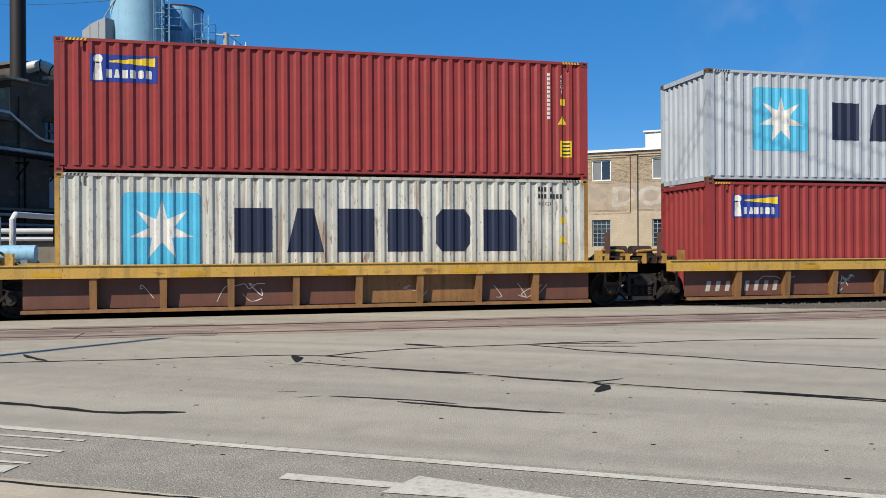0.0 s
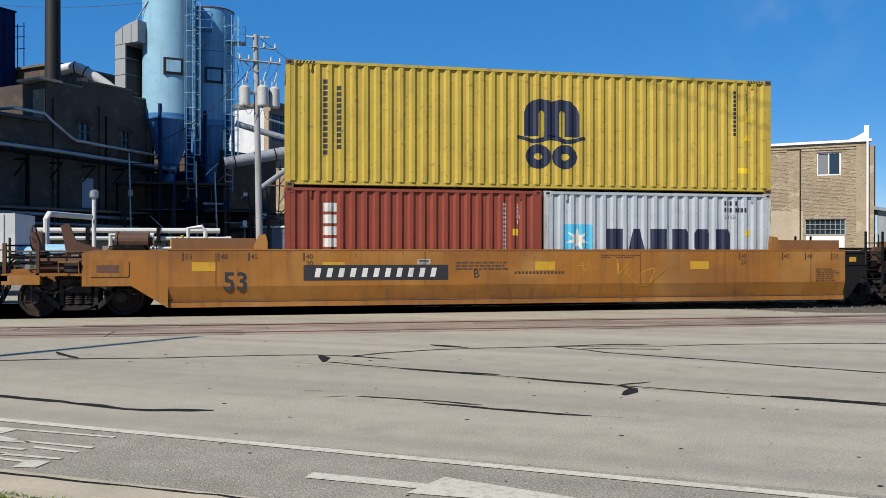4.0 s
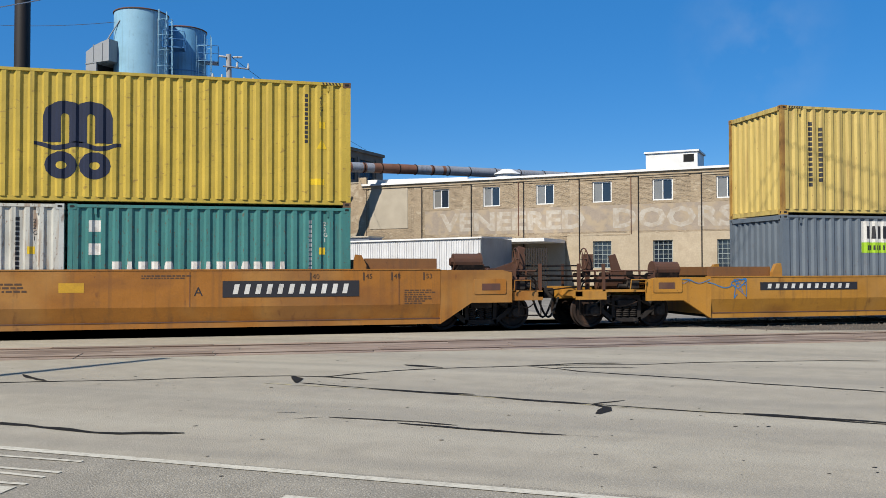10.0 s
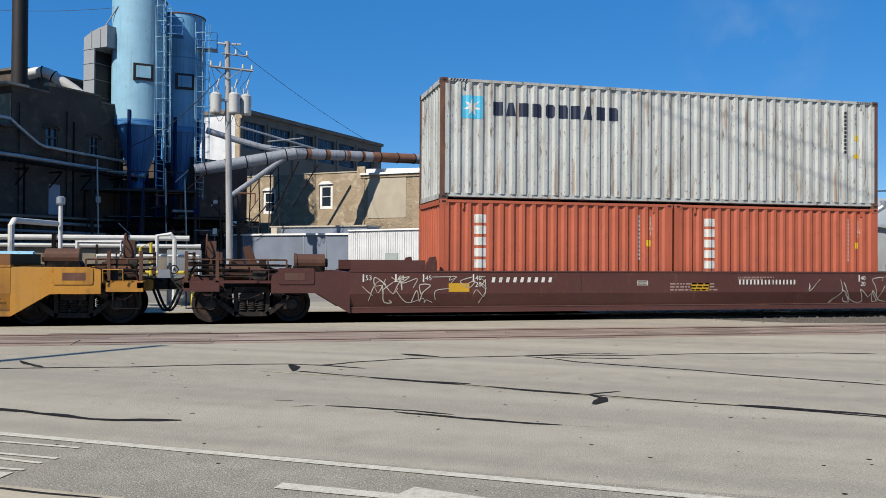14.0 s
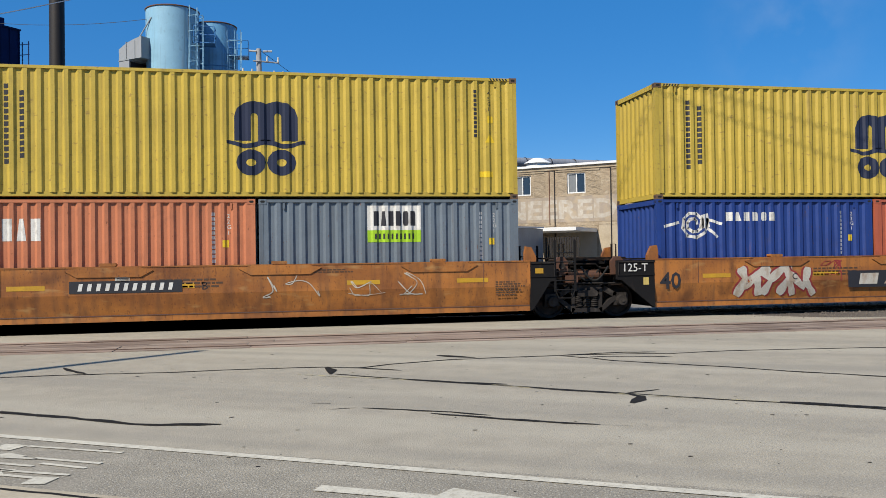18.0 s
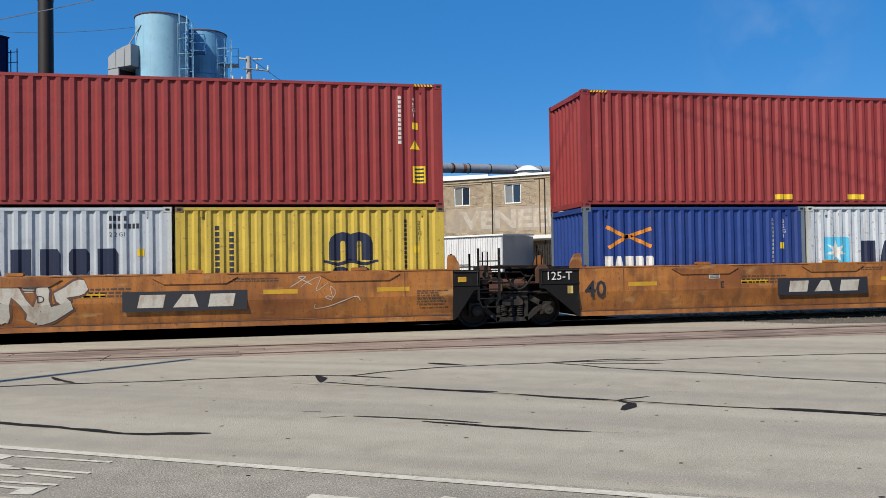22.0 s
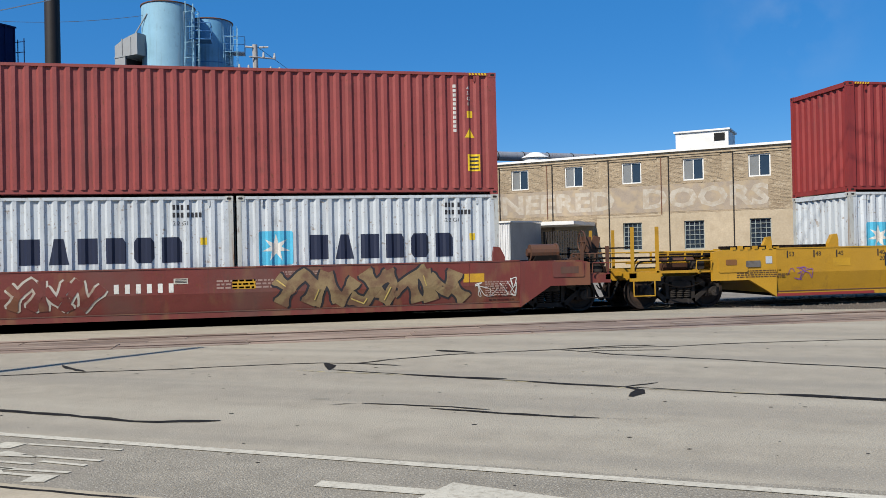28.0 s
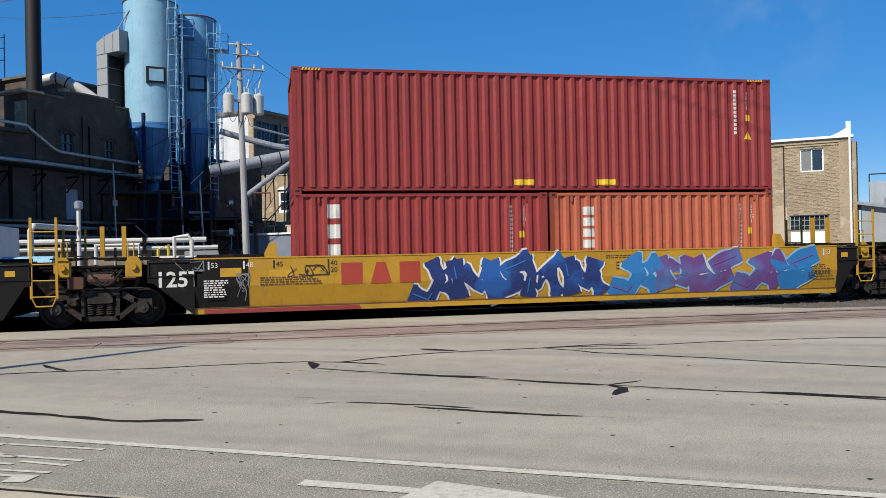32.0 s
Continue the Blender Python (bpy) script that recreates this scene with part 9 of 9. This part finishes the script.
def utility_pole():
    c = polar(-1.25, 42)
    ob = thing("utility_pole", "weathered wooden utility pole with three grey transformers", "utility pole", c)
    put("pole", Shape().tube((0.2, 0, 0), (-0.03, 0, 12.1), 0.18, 0.13, 14).mesh("pole", True), M["pole_wood"], ob)
    ca, sa = math.cos(0.25), math.sin(0.25)

    def arm(x0, x1, z, r=0.06):
        return Shape().tube((x0 * ca, x0 * sa - 0.15, z), (x1 * ca, x1 * sa - 0.15, z), r, n=6)

    put("crossarm", arm(-0.85, 1.25, 10.75), M["pole_wood"], ob)
    put("crossarm", arm(-0.3, 1.0, 11.45, 0.04), M["pole_wood"], ob)
    put("brace", Shape().tube((0, -0.15, 10.2), (-0.6, -0.2, 10.75), 0.03, n=5).tube((0, -0.15, 10.2), (0.7, -0.1, 10.75), 0.03, n=5), M["galv"], ob)
    ins = Shape()
    for x, z in ((-0.8, 10.82), (-0.35, 10.82), (0.75, 10.82), (1.2, 10.82), (0.95, 11.5), (0.4, 11.5)):
        ins.tube((x * ca, x * sa - 0.15, z), (x * ca, x * sa - 0.15, z + 0.22), 0.06, 0.04, 8)
    put("insulator", ins, M["transformer"], ob)
    for x, y, z in ((-0.54, -0.2, 9.0), (0.33, -0.4, 9.0), (0.88, -0.1, 9.0)):
        t = lathe(Shape(), (x, y), [(0.24, z - 0.5), (0.27, z - 0.45), (0.27, z + 0.42), (0.2, z + 0.5), (0.08, z + 0.55)], 16)
        t.tube((x - 0.1, y, z + 0.5), (x - 0.1, y, z + 0.8), 0.04, n=6).tube((x + 0.1, y, z + 0.5), (x + 0.1, y, z + 0.75), 0.04, n=6)
        put("transformer", t.mesh("transformer", True), M["transformer"], ob)
    put("transformer_bracket", Shape().box(-0.55, 0.9, -0.16, -0.06, 9.12, 9.26), M["galv"], ob)
    for q in ((-0.35, 11.95), (0.45, 11.95)):
        put("insulator", Shape().tube((q[0] * 0.4, -0.12, q[1]), (q[0] * 1.4, -0.12, q[1] + 0.02), 0.05, n=8), M["transformer"], ob)
    for x in (-0.5, 0.35, 0.9):
        put("cutout", Shape().tube((x, -0.3, 9.75), (x + 0.12, -0.32, 10.2), 0.04, n=6), M["transformer"], ob)
    put("service_drop", Shape().way([(-0.1 - 6.0 * i / 10, 5.0 * i / 10, 10.6 - 3.6 * (i / 10) ** 1.0 - 0.7 * math.sin(math.pi * i / 10)) for i in range(11)], 0.02, 5), M["wire"], ob)
    for i in range(3):
        put("looped_lead", Shape().way([(-0.6 + 0.45 * i + 0.5 * j / 8, -0.35, 8.6 - (0.5 + 0.12 * i) * math.sin(math.pi * j / 8)) for j in range(9)], 0.016, 4), M["wire"], ob)
    lw = Shape()
    for x in (-0.8, 0.75, 1.2):
        pts = [(x * ca, x * sa - 0.15, 10.8), (x * ca * 0.8, -0.3, 10.2), (x * 0.5, -0.3, 9.8), (x * 0.6, -0.3, 9.5)]
        lw.way(pts, 0.015, 4)
    put("lead", lw, M["wire"], ob)


utility_pole()


def verge_pole():
    """A wooden pole on the verge beside the camera; its shadow lies across the road."""
    h = 11.2
    tip = Vector((-1.35, 14.45, 0))
    base = tip + SUN_WAY * (h / math.tan(SUN_UP))
    ob = thing("utility_pole", "plain wooden utility pole standing on the grass verge", "utility pole", base, turn=math.atan2(SUN_WAY.y, SUN_WAY.x))
    put("pole", Shape().tube((0, 0, 0), (0, 0, h), 0.14, 0.1, 14).mesh("pole", True), M["pole_wood"], ob)
    put("crossarm", Shape().box(-0.7, 0.7, -0.05, 0.05, h - 0.75, h - 0.65), M["pole_wood"], ob)
    for x in (-0.6, 0.6):
        put("insulator", Shape().tube((x, 0, h - 0.65), (x, 0, h - 0.45), 0.05, 0.035, 8), M["transformer"], ob)


verge_pole()


def wires():
    def span(name, a, b, sag, r=0.02, mat="wire"):
        a, b = Vector(a), Vector(b)
        pts = [a.lerp(b, i / 16) - Vector((0, 0, sag * 4 * (i / 16) * (1 - i / 16))) for i in range(17)]
        tagged(put(name, Shape().way(pts, r, 4), M[mat]), "thin dark overhead wire across the sky", "cable", "overhead wires")

    p = polar(-1.25, 42)
    span("overhead_wire", (p.x + 0.1, p.y, 12.0), polar(7.97, 62, 10.4), 0.2, 0.012)
    span("overhead_wire", polar(-18.2, 61, 17.3), polar(-8.3, 51.4, 15.9), 0.3, 0.014)
    # two wires over the road, whose shadows cross the boxes
    for (ax, az_), (bx, bz) in (((9.05, 5.68), (13.4, 4.25)), ((8.9, 6.1), (15.2, 4.45))):
        p0, p1 = (Vector((ax + (bx - ax) * k, 19.03, az_ + (bz - az_) * k)) + to_sun * 14 for k in (-2.2, 2.6))
        span("overhead_wire", p0, p1, 0.0, 0.014)
    span("overhead_wire", polar(-38, 32, 8.4), polar(-10, 32, 12.4), 0.35, 0.02, "galv")
    span("overhead_wire", polar(-38, 32, 6.6), polar(-8, 32, 11.9), 0.5, 0.02, "galv")


wires()


M["pale_screen"] = material("pale_blue_grey_screen", (0.33, 0.38, 0.43), 0.5, spots=[((0.25, 0.28, 0.32), 1.0, 0.45, 0.65, (2, 2, 0.3), 0.5)])


def low_things():
    """White trailers, pipes and small things close behind the track."""
    t = thing("white_trailer", "white ribbed semi-trailer box behind the track", "trailer", polar(-21.5, 31.5), turn=0.02)
    put("box", Shape().box(-7, 3.5, -1.2, 1.2, 0.9, 2.6), M["white_sheet"], t)
    for i in range(35):
        x = -6.9 + i * 0.295
        put("rib", Shape().box(x, x + 0.05, -1.225, -1.2, 0.95, 2.56), M["white_sheet"], t)
    put("landing_gear", Shape().box(2.4, 2.55, -1, -0.85, 0, 0.9).box(2.4, 2.55, 0.85, 1, 0, 0.9), M["stack"], t)
    put("underframe", Shape().box(-7, 3.4, -0.5, 0.5, 0.7, 0.9), M["stack"], t)
    for x in (-5.6, -4.4):
        put("wheel", Shape().tube((x, -1.15, 0.5), (x, 1.15, 0.5), 0.5, n=18), M["hole"], t)
    w = thing("retaining_wall", "low concrete wall carrying white and yellow pipes", "wall", polar(-9.5, 39), turn=radians(4))
    put("wall", Shape().box(-9, 3.2, 0, 0.3, 0, 1.8), M["yard_concrete"], w)
    put("white_pipe", Shape().way([(-9, -0.2, 2.25), (4.0, -0.2, 2.3)], 0.12, 10), M["pipe_white"], w)
    put("white_pipe", Shape().way([(-9, -0.1, 1.95), (4.5, -0.1, 1.95)], 0.1, 8), M["pipe_white"], w)
    for i in range(7):
        put("fence_post", Shape().box(-7.6 + i * 1.55, -7.5 + i * 1.55, -0.5, -0.4, 0, 1.75 + 0.12 * (i % 3)), M["shade_grime"], w)
    for i in range(4):
        put("pipe_clamp", Shape().box(-7.4 + i * 2.9, -7.25 + i * 2.9, -0.36, 0.0, 1.7, 2.45), M["shade_grime"], w)
    put("wall_cap", Shape().box(-9, 3.2, -0.05, 0.35, 1.8, 1.86), M["old_concrete"], w)
    lp = thing("pipe_bend", "white pipe rising and bending towards the vent", "pipe", (0, 0, 0))
    put("pipe", Shape().way([polar(-14.15, 34, 0), polar(-14.15, 34, 2.6), polar(-14.0, 34.1, 2.78), polar(-11.6, 37.3, 2.8)], 0.11, 10), M["pipe_white"], lp)
    tk0 = thing("small_tank", "small light blue horizontal tank on blocks", "tank", polar(-14.0, 29.5))
    put("shell", Shape().tube((-0.9, 0, 1.35), (0.6, 0, 1.35), 0.28, n=16).mesh("shell", True), M["light_blue"], tk0)
    put("cradle", Shape().box(-0.7, -0.5, -0.25, 0.25, 0, 1.15).box(0.2, 0.4, -0.25, 0.25, 0, 1.15), M["galv"], tk0)
    v = thing("vent_stack", "white vent pipe with a round cap", "vent", polar(-11.4, 37.5))
    put("pipe", lathe(Shape(), (0, 0), [(0.085, 0), (0.085, 3.6)], 12).mesh("pipe", True), M["pipe_white"], v)
    put("cap", lathe(Shape(), (0, 0), [(0.15, 3.6), (0.18, 3.64), (0.18, 3.88), (0.08, 3.95)], 14).mesh("cap", True), M["galv"], v)
    gset = thing("gas_meter_set", "white and yellow gas pipework with valves and meters", "pipework", polar(-6.3, 26))
    put("pipe", Shape().way([(-1.9, 0, 0), (-1.9, 0, 1.9), (-0.7, 0, 1.9), (-0.7, 0, 1.2), (0.3, 0, 1.2), (0.3, 0, 2.1), (0.7, 0, 2.15), (0.8, 0, 2.0), (0.8, 0, 0)], 0.065, 8), M["pipe_white"], gset)
    put("pipe", Shape().way([(-1.4, 0.2, 0), (-1.4, 0.2, 1.5), (1.5, 0.2, 1.5), (1.5, 0.2, 0)], 0.05, 8), M["pipe_white"], gset)
    put("pipe", Shape().way([(-1.1, 0.35, 0), (-1.1, 0.35, 1.0), (1.3, 0.35, 1.0), (1.3, 0.35, 0)], 0.06, 8), M["gas_yellow"], gset)
    put("pipe", Shape().way([(-0.2, 0.3, 0), (-0.2, 0.3, 1.75), (0.1, 0.3, 1.9), (0.1, 0.3, 0.6)], 0.045, 8), M["gas_yellow"], gset)
    put("meter", Shape().box(-0.6, -0.15, -0.2, 0.2, 0.75, 1.2, bevel=0.05), M["galv"], gset)
    put("meter", Shape().box(0.35, 0.7, -0.15, 0.2, 0.7, 1.1, bevel=0.04), M["galv"], gset)
    for x, z in ((-1.9, 1.2), (-0.7, 1.5), (0.8, 1.1), (1.5, 0.8)):
        put("valve_wheel", Shape().ring((x, -0.12, z), (0, 1, 0), 0.12, 0.02, 12).tube((x, -0.12, z), (x, 0.1, z), 0.03, n=6), M["steel"], gset)
    cabn = thing("utility_cabinet", "grey steel utility cabinet beside the gas pipes", "cabinet", polar(-3.9, 27))
    put("body", Shape().box(-0.5, 0.5, -0.3, 0.3, 0, 1.7, bevel=0.03), M["grey_sheet"], cabn)
    put("door", Shape().box(-0.45, 0.45, -0.33, -0.3, 0.1, 1.6, bevel=0.02), M["galv"], cabn)
    sh = yard_thing("grey_shed", "grey metal shed with a sloped roof beside the factory", "shed", FACADE + E1 * 24.0 - E2 * 0.5)
    put("wall", Shape().prism([(0, 0), (9, 0), (9, 1.9), (0, 3.5)], 0, 0.1), M["grey_sheet"], sh)
    put("roof", Shape().prism([(-0.2, 3.52), (9.2, 1.88), (9.2, 2.02), (-0.2, 3.68)], -0.3, 7), M["galv"], sh)
    put("rear_wall", Shape().prism([(0, 0), (9, 0), (9, 1.9), (0, 3.5)], 6.8, 6.9), M["grey_sheet"], sh)
    put("side_wall", Shape().box(0, 0.1, 0.1, 6.8, 0, 3.45).box(8.9, 9, 0.1, 6.8, 0, 1.9), M["grey_sheet"], sh)
    put("window", Shape().box(0.9, 1.6, -0.04, 0.0, 1.0, 1.7), M["green_frame"], sh)
    put("flue", Shape().way([(1.2, 1.0, 3.3), (1.2, 1.0, 3.8), (1.9, 1.0, 4.3), (1.9, 1.0, 4.6)], 0.14, 8), M["galv"], sh)
    tk = yard_thing("pale_tank_wall", "pale grey rooftop screen wall far behind", "building", FACADE + E1 * 24.5 + E2 * 9)
    put("wall", Shape().box(0, 12, 0, 3, 0, 5.3), M["pale_screen"], tk)
    rl = Shape()
    for i in range(9):
        rl.tube((i * 1.4, 0, 5.3), (i * 1.4, 0, 5.75), 0.04, n=5)
    put("railing", rl.tube((0, 0, 5.75), (12, 0, 5.75), 0.04, n=5), M["stack"], tk)


low_things()

motions()
